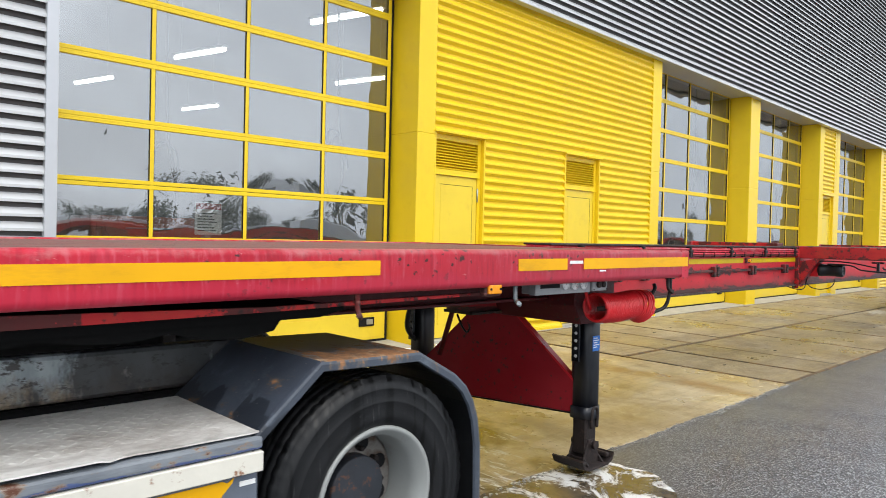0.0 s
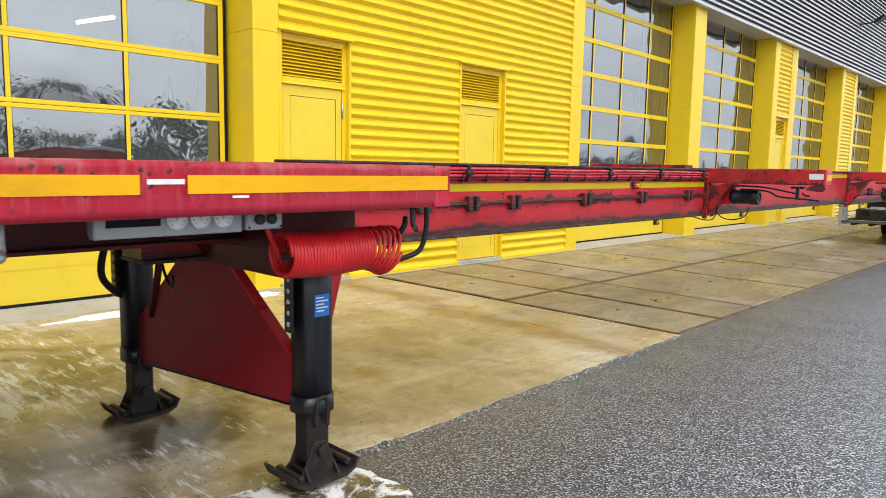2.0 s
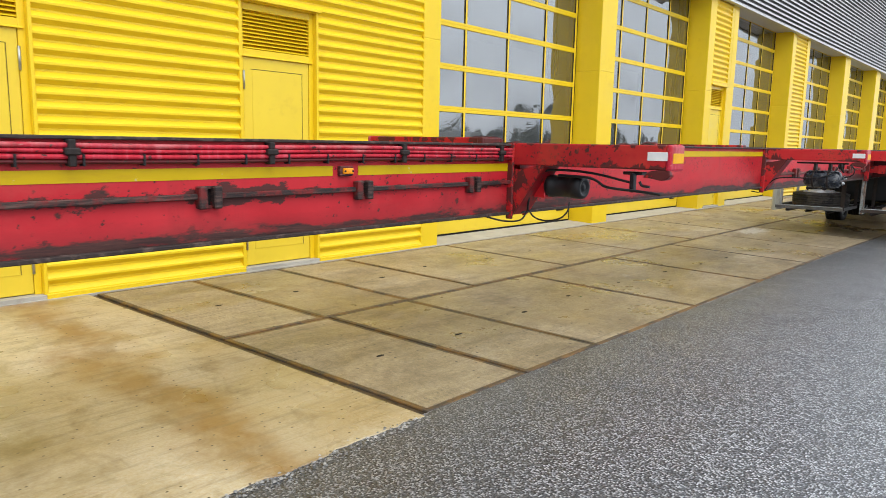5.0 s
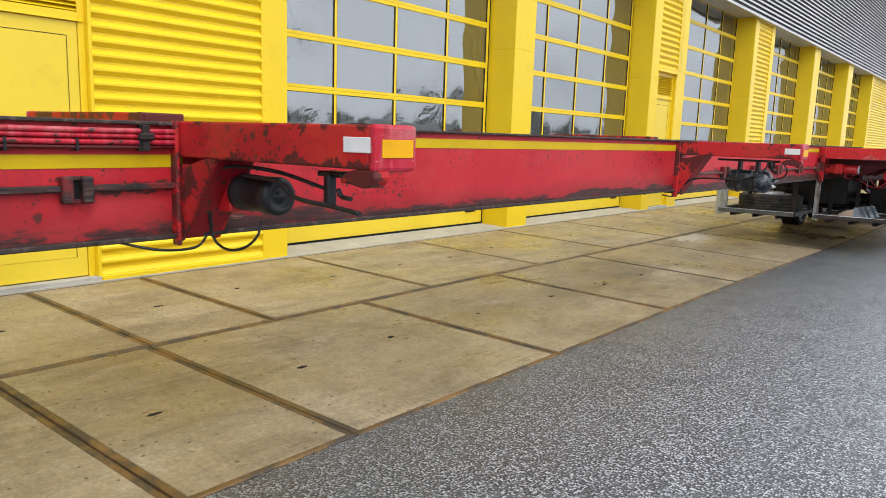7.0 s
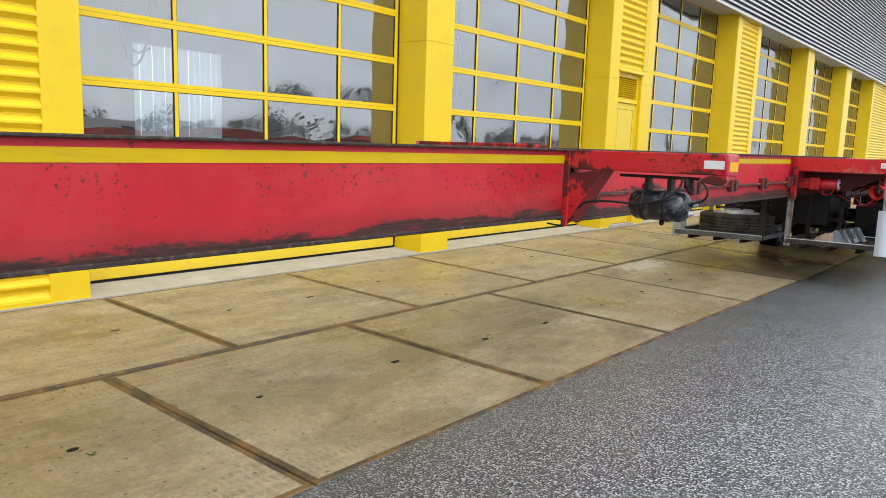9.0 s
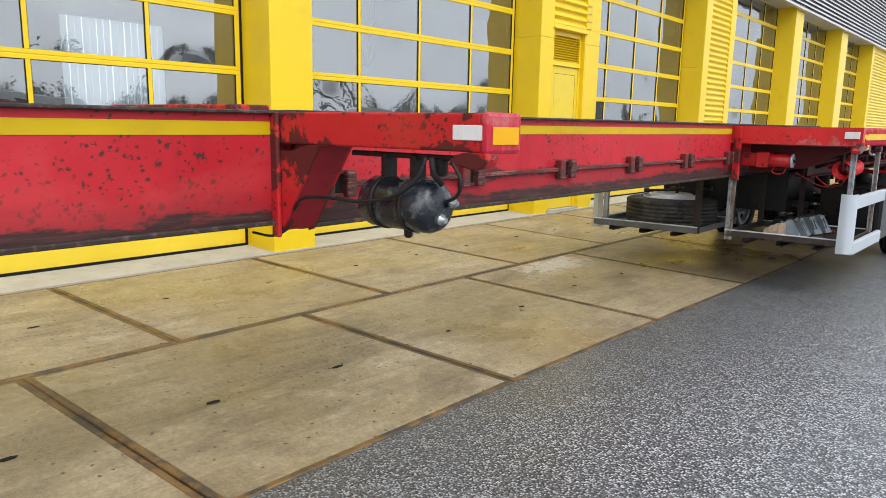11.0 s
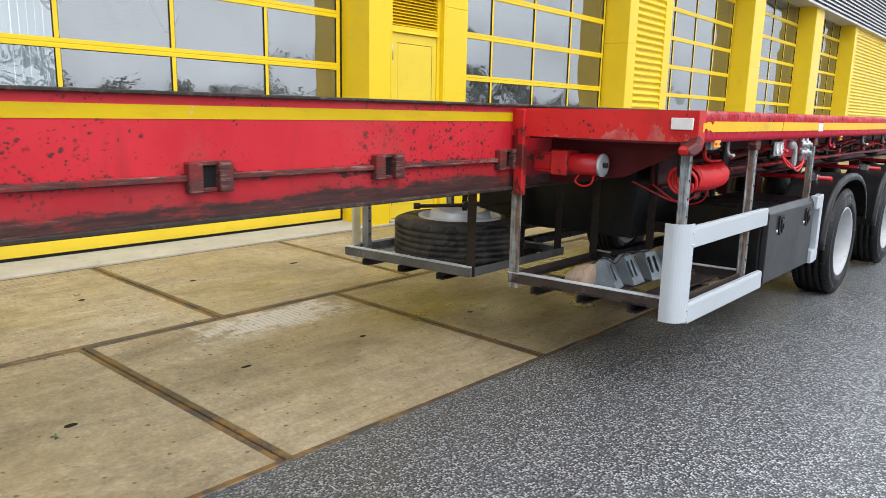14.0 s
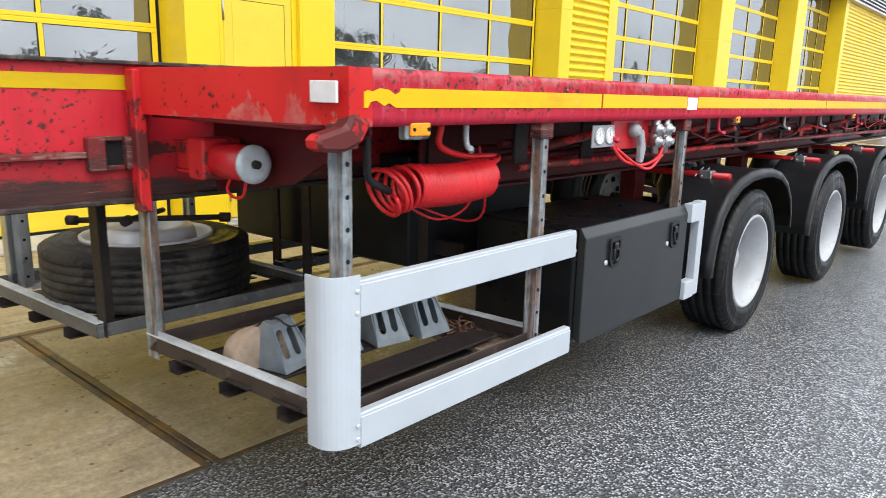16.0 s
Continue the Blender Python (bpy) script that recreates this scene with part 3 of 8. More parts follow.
def ground():
    bm = bmesh.new()
    xs = [EDGE, 0, 3, 8, 20, 60, 400, 3000]
    ys = [-3000, -300, -40, -10, 0, 8, 20, 30, 45, 90, 400, 3000]
    g = [[bm.verts.new((x, y, yard(y))) for y in ys] for x in xs]
    # under the building the same sheet goes on, sunk below the apron
    w = [[bm.verts.new((x, y, -0.3)) for y in ys] for x in (-3000, -300, -40, EDGE)]
    for rows in (g, w):
        for a, b in zip(rows, rows[1:]):
            for i in range(len(ys) - 1):
                bm.faces.new((a[i], b[i], b[i + 1], a[i + 1]))
    for i in range(len(ys) - 1):
        bm.faces.new((w[-1][i], g[0][i], g[0][i + 1], w[-1][i + 1]))
    solo("ground", bm, ASPHALT, "grey asphalt yard with pale chippings, damp after rain", "asphalt", kind="structure")


ground()
apron = thing("pavement", "tan concrete slab apron with brown wet joints along the workshop", "pavement", kind="structure")


def apron_bed():
    bm = bmesh.new()
    ys = [-12, 8, 20, 32, 45, 60]
    rows = [[bm.verts.new((x, y, z if z is not None else fall(x, y) - 0.014)) for y in ys] for x, z in ((EDGE, -0.25), (EDGE, None), (FRONT, None), (-7.6, None))]
    for p, q in zip(rows, rows[1:]):
        for i in range(len(ys) - 1):
            bm.faces.new((p[i], p[i + 1], q[i + 1], q[i]))
    bmesh.ops.recalc_face_normals(bm, faces=bm.faces[:])
    return bm


part("bed", apron_bed(), JOINT, apron, "brown wet joint filling")


def poured_field():
    """The older poured part, with a ragged edge along the asphalt."""
    bm = bmesh.new()
    rnd = random.Random(4)
    ys = [-12 + i * 0.07 for i in range(int((9.02 + 12) / 0.07) + 1)]
    lo = []
    for i, y in enumerate(ys):
        lo.append((EDGE + 0.03 + 0.05 * noise.noise((0, y * 1.1, 3)) + rnd.uniform(-0.016, 0.016), y))
    top = [bm.verts.new((x, y, yard(y) + 0.006)) for x, y in lo]
    back = [bm.verts.new((-6.95, y - 0.185, fall(-6.95, y) + 0.004)) for x, y in lo]
    low = [bm.verts.new((x + 0.012, y, -0.02)) for x, y in lo]
    for i in range(len(ys) - 1):
        bm.faces.new((back[i], top[i], top[i + 1], back[i + 1]))
        bm.faces.new((top[i], low[i], low[i + 1], top[i + 1]))
    e = [bm.verts.new((lo[-1][0], ys[-1], -0.03)), bm.verts.new((-6.95, ys[-1] - 0.185, 0.0))]
    bm.faces.new((back[-1], top[-1], e[0], e[1]))
    return bm


part("poured_slab", poured_field(), POURED, apron, "older poured concrete, stained tan and brown")


def threshold():
    bm = bmesh.new()
    prism(bm, [(-6.93, 0.0), (-6.93, fall(-6.93) + 0.008), (-7.62, 0.1), (-7.62, 0.0)], "y", -12, 60)
    return bm


part("threshold_strip", threshold(), CONC_LIGHT, apron, "pale concrete strip along the building foot")


def puddle():
    """A soapy puddle that ran out over the asphalt's edge."""
    bm = bmesh.new()
    rnd = random.Random(2)
    rim = []
    for i in range(40):
        w = 2 * math.pi * i / 40
        r = 1 + 0.25 * noise.noise((math.cos(w) * 1.6, math.sin(w) * 1.6, 5)) + rnd.uniform(-0.04, 0.04)
        rim.append((-2.42 + 0.5 * r * math.cos(w), 4.3 + 0.75 * r * math.sin(w)))
    top = [bm.verts.new((x, y, 0.005)) for x, y in rim]
    low = [bm.verts.new((x * 1.0 + 0.0, y, -0.004)) for x, y in rim]
    bm.faces.new(top)
    for i in range(40):
        bm.faces.new((top[i], low[i], low[(i + 1) % 40], top[(i + 1) % 40]))
    bmesh.ops.recalc_face_normals(bm, faces=bm.faces[:])
    k = Nodes("soapy_puddle")
    pos = k.geo.outputs["Position"]
    foam = k.ramp(k.noise(3.2, 8, 0.72, pos, 0.8), 0.5, 0.58)
    c = k.mix(k.ramp(k.noise(5, 5, 0.6, pos), 0.35, 0.65), (0.05, 0.045, 0.035), (0.16, 0.12, 0.07))
    k.done(k.mix(foam, c, (0.72, 0.72, 0.7)), k.ramp(foam, 0, 1, 0.12, 0.6))
    k.bump(foam, 0.4, 0.004)
    solo("puddle", bm, k.m, "soapy foam puddle on the asphalt edge", "puddle", kind="structure")


puddle()


def edge_stones():
    """Loose pale chips where the old concrete breaks off against the asphalt."""
    rnd = random.Random(8)
    bm = bmesh.new()
    for i in range(900):
        y = rnd.uniform(1.0, 9.0)
        x = EDGE + 0.05 + 0.05 * noise.noise((0, y * 1.1, 3)) + rnd.gauss(0.02, 0.022)
        r = rnd.uniform(0.004, 0.012)
        c = Vector((x, y, 0.004))
        top = bm.verts.new(c + Vector((0, 0, r * 0.8)))
        ring = [bm.verts.new(c + Vector((math.cos(w) * r * rnd.uniform(0.7, 1.2), math.sin(w) * r * rnd.uniform(0.7, 1.2), rnd.uniform(-0.2, 0.3) * r))) for w in (0, 1.2, 2.5, 3.8, 5.0)]
        for k in range(5):
            bm.faces.new((top, ring[k], ring[(k + 1) % 5]))
    k = Nodes("pale_stone_chips")
    shade = k.ramp(k.geo.outputs["Random Per Island"], 0, 1)
    k.done(k.mix(shade, (0.07, 0.07, 0.07), (0.4, 0.39, 0.36)), 0.6)
    solo("edge_stones", bm, k.m, "loose pale stone chips along the broken concrete edge", "stones", kind="stuff")


edge_stones()


def foam_patch(cx, cy, rx, ry, seed):
    """A strip of white foam left along the building foot."""
    bm = bmesh.new()
    rim = []
    for i in range(36):
        w = 2 * math.pi * i / 36
        r = 1 + 0.55 * noise.noise((math.cos(w) * 2.2, math.sin(w) * 2.2, seed))
        x, y = cx + rx * r * math.cos(w), cy + ry * r * math.sin(w)
        rim.append((x, y))
    mid = bm.verts.new((cx, cy, fall(cx, cy) + 0.018))
    top = [bm.verts.new((cx + (x - cx) * 0.9, cy + (y - cy) * 0.9, fall(x, y) + 0.014)) for x, y in rim]
    low = [bm.verts.new((x, y, fall(x, y) + 0.002)) for x, y in rim]
    for i in range(36):
        j = (i + 1) % 36
        bm.faces.new((mid, top[i], top[j]))
        bm.faces.new((top[i], low[i], low[j], top[j]))
    bmesh.ops.recalc_face_normals(bm, faces=bm.faces[:])
    solo("foam_patch", bm, FOAM, "patch of white washing foam on the concrete", "foam", kind="structure")


FOAM = plain("white_washing_foam", (0.82, 0.83, 0.84), 0.6, 0, 0.04, 6, 0.3)
foam_patch(-6.72, 6.75, 0.13, 0.5, 1)
foam_patch(-6.78, 7.72, 0.1, 0.32, 4)
foam_patch(-6.7, 5.6, 0.12, 0.6, 7)

# ---- the building ----
PITCH = 0.1265


def clad(bm, y0, y1, z0, z1, x=FRONT, pitch=PITCH, depth=0.042):
    """A sheet with level trapezoid ribs, front at x."""
    prof = []
    z = z0
    while z < z1 - 1e-4:
        for dz, d in ((0.0, 0.0), (0.13, 0.0), (0.5, depth), (0.66, depth), (0.97, 0.001)):
            q = z + dz * pitch
            if q < z1:
                prof.append((x - d, q))
        z += pitch
    prof.append((x - depth * 0.5, z1))
    a = [bm.verts.new((p, y0, q)) for p, q in prof]
    b = [bm.verts.new((p, y1, q)) for p, q in prof]
    for i in range(len(prof) - 1):
        bm.faces.new((a[i], b[i], b[i + 1], a[i + 1]))
    # the sheet's back, so that it has thickness
    c = [bm.verts.new((x - depth - 0.06, y, q)) for y in (y0, y1) for q in (z0, z1)]
    bm.faces.new((c[0], c[1], c[3], c[2]))
    bm.faces.new([a[0], c[0], c[2], b[0]])
    bm.faces.new([b[-1], c[3], c[1], a[-1]])
    bm.faces.new(a[::-1] + [c[0], c[1]][::1])
    bm.faces.new(b + [c[3], c[2]])


SOFFIT = 5.2
TOP = 13.0


SCREW = plain("dull_yellow_screw", (0.45, 0.32, 0.04), 0.5, 0.3, 0.2, 9)


def sheet(name, y0, y1, z0, z1, mat, label, x=FRONT, depth=0.042):
    bm = bmesh.new()
    clad(bm, y0, y1, z0, z1, x, PITCH, depth)
    bmesh.ops.recalc_face_normals(bm, faces=bm.faces[:])
    ob = solo(name, bm, mat, label, "wall cladding", kind="structure")
    if mat is YELLOW and y1 < 14:
        # screws in every groove along both ends and up the middle
        bm = bmesh.new()
        z = z0 + 0.08 * PITCH
        while z < z1 - 0.05:
            for y in [y0 + 0.06, y1 - 0.06]:
                lathe(bm, [(0.009, 0), (0.009, 0.004), (0.005, 0.008)], (x - 0.042, y, z), "x", 6)
            z += PITCH
        part("screw", bm, SCREW, ob, kind="stuff")
    return ob


BASE = 0.11
YL = "bright yellow corrugated steel wall cladding"
sheet("wall_cladding_1", 8.5, 10.5, BASE, BASE + PITCH * 23, YELLOW, YL)
sheet("wall_cladding_2", 11.56, 13.36, BASE, BASE + PITCH * 23, YELLOW, YL)
sheet("wall_cladding_3", 7.46, 13.36, BASE + PITCH * 23, SOFFIT + 0.02, YELLOW, YL)
sheet("wall_cladding_4", 23.66, 24.9, 3.2, SOFFIT + 0.02, YELLOW, YL)
sheet("wall_cladding_5", 30.34, 31.58, BASE, SOFFIT + 0.02, YELLOW, YL)
sheet("wall_cladding_6", 48.6, 58.0, BASE, SOFFIT + 0.02, YELLOW, YL)


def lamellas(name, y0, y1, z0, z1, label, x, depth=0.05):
    """Folded pale lamellas, one above the other; a dark sheet behind stands in for rib shade."""
    bm = bmesh.new()
    p = PITCH
    for i in range(int((z1 - z0) / p)):
        z = z0 + i * p
        prof = [(x, z), (x, z + 0.2 * p), (x - depth, z + 0.66 * p), (x - depth - 0.003, z + 0.62 * p), (x - 0.006, z + 0.17 * p), (x - 0.006, z)]
        a, b = [[bm.verts.new((q, y, h)) for q, h in prof] for y in (y0, y1)]
        for n in range(6):
            bm.faces.new((a[n], a[(n + 1) % 6], b[(n + 1) % 6], b[n]))
        bm.faces.new(a)
        bm.faces.new(b[::-1])
    bmesh.ops.recalc_face_normals(bm, faces=bm.faces[:])
    ob = solo(name, bm, GREY_CLAD, label, "wall cladding", kind="structure")
    part("backing", one(x - depth - 0.06, x - depth - 0.004, y0, y1, z0, z1), GROOVE_SHADE, ob, "added dark sheet standing in for rib shade")
    return ob


lamellas("wall_cladding_7", -12, 2.66, BASE, SOFFIT + 0.02, "pale grey steel lamella cladding, rib shade as a dark sheet behind", FRONT)
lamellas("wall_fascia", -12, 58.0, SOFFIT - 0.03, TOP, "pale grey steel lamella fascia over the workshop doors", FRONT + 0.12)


def bar(name, y0, y1, z0, z1, x0, x1, mat, label, bev=0.004, cat="trim"):
    return solo(name, one(x0, x1, y0, y1, z0, z1, bev), mat, label, cat, kind="structure")


bar("wall_cap", -12, 58, TOP, TOP + 0.06, FRONT - 0.4, FRONT + 0.16, GREY_CLAD, "grey metal parapet cap")
bar("wall_soffit", -12, 58, SOFFIT - 0.005, SOFFIT + 0.05, GLAZE - 0.15, FRONT + 0.075, GREY_CLAD, "grey metal soffit under the fascia")
bar("trim_fascia", -12, 58, SOFFIT - 0.06, SOFFIT - 0.032, FRONT + 0.02, FRONT + 0.14, GREY_CLAD, "grey folded edge trim of the fascia")
bar("trim_grey_corner", 2.66, 2.76, 0.06, SOFFIT - 0.01, GLAZE + 0.05, FRONT + 0.02, plain("pale_grey_trim", (0.5, 0.52, 0.55), 0.4, 0.2, 0.05, 2), "pale grey corner trim beside the overhead door")


def column(y0, y1, label="smooth yellow sheet-metal column between overhead doors"):
    """A clad column with a level seam near its middle."""
    bm = bmesh.new()
    lo = 0.02 if y1 - y0 > 0.4 else 0.09
    box(bm, GLAZE - 0.1, FRONT, y0, y1, 0.06, 2.945, 0.006)
    box(bm, GLAZE - 0.1, FRONT, y0, y1, 2.951, SOFFIT - 0.006, 0.006)
    box(bm, GLAZE - 0.08, FRONT - 0.006, y0 + 0.006, y1 - 0.006, 2.9, 3.0)
    return solo("column", bm, YELLOW, label, "column", group="yellow columns", kind="structure")


COLUMNS = [(7.13, 7.46), (13.36, 13.7), (18.15, 18.72), (23.29, 23.66), (24.7, 25.17), (30.0, 30.34), (31.58, 31.9), (36.88, 37.7), (42.68, 43.62), (48.2, 48.6)]
for c in COLUMNS:
    column(*c)
for y0, y1 in ((8.48, 10.52), (11.55, 13.37)):
    bar("baseboard", y0, y1, 0.07, 0.115, FRONT - 0.1, FRONT + 0.02, YELLOW, "yellow drip flashing at the cladding foot")

# ---- overhead doors ----
DOOR_Z = [0.12, 0.77, 1.42, 2.055, 2.69, 3.325, 3.96, 4.595, 5.23]
GLASS_PANE = {}


def gasket_ring(w, h):
    """The black rubber seal that lines a pane's opening."""
    bm = bmesh.new()
    rings = []
    for d, x in ((0.0005, -0.02), (0.0005, -0.003), (-0.003, -0.003), (-0.004, -0.02)):
        rings.append([bm.verts.new((x, sy * (w / 2 + d), sz * (h / 2 + d))) for sy, sz in ((-1, -1), (1, -1), (1, 1), (-1, 1))])
    for a, b in zip(rings, rings[1:]):
        for i in range(4):
            bm.faces.new((a[i], a[(i + 1) % 4], b[(i + 1) % 4], b[i]))
    bmesh.ops.recalc_face_normals(bm, faces=bm.faces[:])
    return data_of("gasket", bm, DARK_GAP)


def bowed_pane(w, h, sag):
    """A pane that bulges a little, as sheet glazing does."""
    bm = bmesh.new()
    nu, nv = 8, 5
    g = []
    for i in range(nu + 1):
        u = 2 * i / nu - 1
        g.append([bm.verts.new((sag * (1 - u * u) * (1 - v * v), u * (w / 2 + 0.002), v * (h / 2 + 0.001))) for v in (2 * j / nv - 1 for j in range(nv + 1))])
    for a, b in zip(g, g[1:]):
        for j in range(nv):
            bm.faces.new((a[j], b[j], b[j + 1], a[j + 1])).smooth = True
    return data_of("pane", bm, GLASS)


def overhead_door(i, y0, y1, mull, dz=0.0):
    """A sectional door: two solid panels below, six glazed rows above."""
    d = thing(f"door_{i}", "yellow sectional overhead door, glazed in a grid above solid panels, closed", "overhead door", kind="structure", group="overhead doors")
    cuts = [y0] + mull + [y1]
    for z0, z1 in zip(DOOR_Z[:2], DOOR_Z[1:3]):
        bm = one(GLAZE - 0.02, GLAZE + 0.022, y0, y1, z0 + 0.003, z1 - 0.003, 0.006)
        h = z1 - z0
        box(bm, GLAZE + 0.021, GLAZE + 0.026, y0 + 0.01, y1 - 0.01, z0 + 0.04, z0 + h * 0.5 - 0.006)
        box(bm, GLAZE + 0.021, GLAZE + 0.026, y0 + 0.01, y1 - 0.01, z0 + h * 0.5 + 0.006, z1 - 0.04)
        part("panel", bm, YELLOW_DOOR, d)
    rows = [DOOR_Z[2]] + [z + dz for z in DOOR_Z[3:-1]] + [DOOR_Z[-1]]
    for r, (z0, z1) in enumerate(zip(rows, rows[1:])):
        bm = bmesh.new()
        a, b = z0 + 0.003, z1 - 0.003
        box(bm, GLAZE - 0.02, GLAZE + 0.025, y0, y1, a, a + 0.042, 0.004)
        box(bm, GLAZE - 0.02, GLAZE + 0.025, y0, y1, b - 0.042, b, 0.004)
        box(bm, GLAZE - 0.02, GLAZE + 0.0215, y0, y1, b - 0.001, b + 0.004)
        box(bm, GLAZE - 0.02, GLAZE + 0.0215, y0, y1, a - 0.0015, a + 0.001)
        for k, y in enumerate(cuts):
            w0, w1 = (0, 0.06) if k == 0 else (0.06, 0) if k == len(cuts) - 1 else (0.022, 0.022)
            box(bm, GLAZE - 0.02, GLAZE + 0.025, y - w0, y + w1, a + 0.042, b - 0.042, 0.003)
        frame_ = part("window_frame", bm, YELLOW, d)
        for k in range(len(cuts) - 1):
            pa, pb = cuts[k] + (0.06 if k == 0 else 0.022), cuts[k + 1] - (0.06 if k == len(cuts) - 2 else 0.022)
            key = (round(pb - pa, 2), dz)
            if key not in GLASS_PANE:
                h = 0.635 - 0.09 + abs(dz)
                GLASS_PANE[key] = [bowed_pane(pb - pa, h, q) for q in (0.003, -0.006, 0.011, 0.006, -0.003, 0.016, -0.01)] + [gasket_ring(pb - pa, h)]
            piece("gasket", GLASS_PANE[key][-1], frame_, (GLAZE + 0.0255, (pa + pb) / 2, (z0 + z1) / 2))
            piece("pane", GLASS_PANE[key][(i * 5 + r * 3 + k * 2) % 7], frame_, (GLAZE + 0.006, (pa + pb) / 2, (z0 + z1) / 2)).visible_shadow = False
    bm = bmesh.new()
    box(bm, GLAZE - 0.03, GLAZE + 0.012, y0 - 0.045, y0 - 0.002, 0.07, SOFFIT - 0.01)
    box(bm, GLAZE - 0.03, GLAZE + 0.012, y1 + 0.002, y1 + 0.045, 0.07, SOFFIT - 0.01)
    box(bm, GLAZE - 0.015, GLAZE + 0.02, y0, y1, 0.062, 0.12)
    part("seal", bm, DARK_GAP, d, "black rubber seal")
    bm = bmesh.new()
    box(bm, GLAZE + 0.02, GLAZE + 0.045, y1 - 0.46, y1 - 0.2, 0.31, 0.43, 0.008)
    g = part("handle", bm, DARK_GAP, d, "black recessed grip")
    part("grip", one(GLAZE + 0.045, GLAZE + 0.05, y1 - 0.34, y1 - 0.23, 0.335, 0.405, 0.002), STEEL, g)
    return d


BAYS = [(2.76, 7.06, [3.81, 4.9, 5.975]), (13.74, 18.11, [14.85, 15.96, 17.07]), (18.76, 23.25, [19.88, 21.01, 22.15]), (25.21, 29.96, [26.4, 27.575, 28.74]),
        (31.94, 36.84, [33.2, 34.4, 35.6]), (37.74, 42.64, [38.95, 40.15, 41.4]), (43.66, 48.16, [44.8, 45.9, 47.0])]
for i, b in enumerate(BAYS):
    overhead_door(i + 1, *b, (-0.045, 0.008, 0.025)[min(i, 2)])


def side_door(i, y0, y1, hinge_far, lift=0.0):
    """A flush steel door in a frame, with a slatted vent over it."""
    d = thing(f"door_{i}", "yellow flush steel service door with louvred vent above, closed", "door", kind="structure", group="service doors")
    x = FRONT - 0.1
    top = BASE + PITCH * 23 - 0.012 + lift
    mid = 2.42 + lift
    bm = bmesh.new()
    box(bm, x - 0.05, x + 0.03, y0 + 0.03, y0 + 0.09, 0.1, top - 0.02, 0.003)
    box(bm, x - 0.05, x + 0.03, y1 - 0.09, y1 - 0.03, 0.1, top - 0.02, 0.003)
    box(bm, x - 0.05, x + 0.03, y0 + 0.09, y1 - 0.09, top - 0.1, top - 0.02, 0.003)
    box(bm, x - 0.05, x + 0.03, y0 + 0.09, y1 - 0.09, mid, mid + 0.08, 0.003)
    box(bm, x + 0.03, x + 0.05, y0 + 0.05, y1 - 0.05, mid - 0.004, mid + 0.012, 0.003)
    part("frame", bm, YELLOW, d)
    bm = bmesh.new()
    box(bm, x - 0.05, FRONT - 0.002, y0, y0 + 0.03, 0.1, top, 0.002)
    box(bm, x - 0.05, FRONT - 0.002, y1 - 0.03, y1, 0.1, top, 0.002)
    box(bm, x - 0.05, FRONT - 0.002, y0 + 0.03, y1 - 0.03, top - 0.02, top, 0.002)
    box(bm, FRONT - 0.002, FRONT + 0.035, y0 - 0.02, y1 + 0.02, top - 0.012, top + 0.01, 0.003)
    part("reveal", bm, YELLOW, d)
    leaf = one(x - 0.03, x + 0.02, y0 + 0.094, y1 - 0.094, 0.12, mid - 0.004, 0.004)
    box(leaf, x + 0.019, x + 0.024, y0 + 0.2, y1 - 0.2, 0.3, mid - 0.14, 0.003)
    leaf = part("leaf", leaf, YELLOW_DOOR, d)
    bm = bmesh.new()
    a, b = y0 + 0.19, y1 - 0.19
    box(bm, x + 0.02, x + 0.0215, a - 0.006, b + 0.006, mid - 0.134, mid - 0.128)
    box(bm, x + 0.02, x + 0.0215, b, b + 0.006, 0.3, mid - 0.128)
    part("groove", bm, DARK_GAP, leaf, "dark panel groove")
    bm = bmesh.new()
    hy = y1 - 0.09 if hinge_far else y0 + 0.09
    for z in (0.3, mid - 0.35):
        lathe(bm, [(0.012, 0), (0.012, 0.2)], (x + 0.034, hy, z), "z", 10)
    part("hinge", bm, STEEL, d, "steel hinge")
    vent = part("vent", one(x - 0.06, x - 0.04, y0 + 0.09, y1 - 0.09, mid + 0.08, top - 0.1), YELLOW, d, "yellow louvre back")
    n = 10
    z0, z1 = mid + 0.09, top - 0.105
    bm = bmesh.new()
    w = (b - a) / 2 + 0.1
    p = (z1 - z0) / n
    prism(bm, [(-0.035, p * 0.75), (0.022, -p * 0.05), (0.027, p * 0.0), (0.022, p * 0.12), (-0.03, p * 0.92)], "y", -w, w)
    me = data_of("slat", bm, YELLOW)
    for k in range(n):
        piece("slat", me, vent, (x, (a + b) / 2, z0 + p * k))
    part("sill", one(FRONT - 0.16, FRONT + 0.012, y0 + 0.01, y1 - 0.01, 0.05, 0.112, 0.004), CONC_LIGHT, d, "pale concrete door sill")
    return d


side_door(8, 7.46, 8.5, True)
side_door(9, 10.5, 11.56, False)
side_door(10, 23.66, 24.7, False, 0.12)
# behind the small vents and above the third service door
bar("trim_lintel", 23.66, 24.7, 3.14, 3.2, FRONT - 0.12, FRONT - 0.004, YELLOW, "yellow smooth panel over the service door")
bar("trim_post", 24.86, 25.168, 3.2, SOFFIT - 0.01, FRONT - 0.2, FRONT + 0.003, YELLOW, "yellow smooth corner trim")

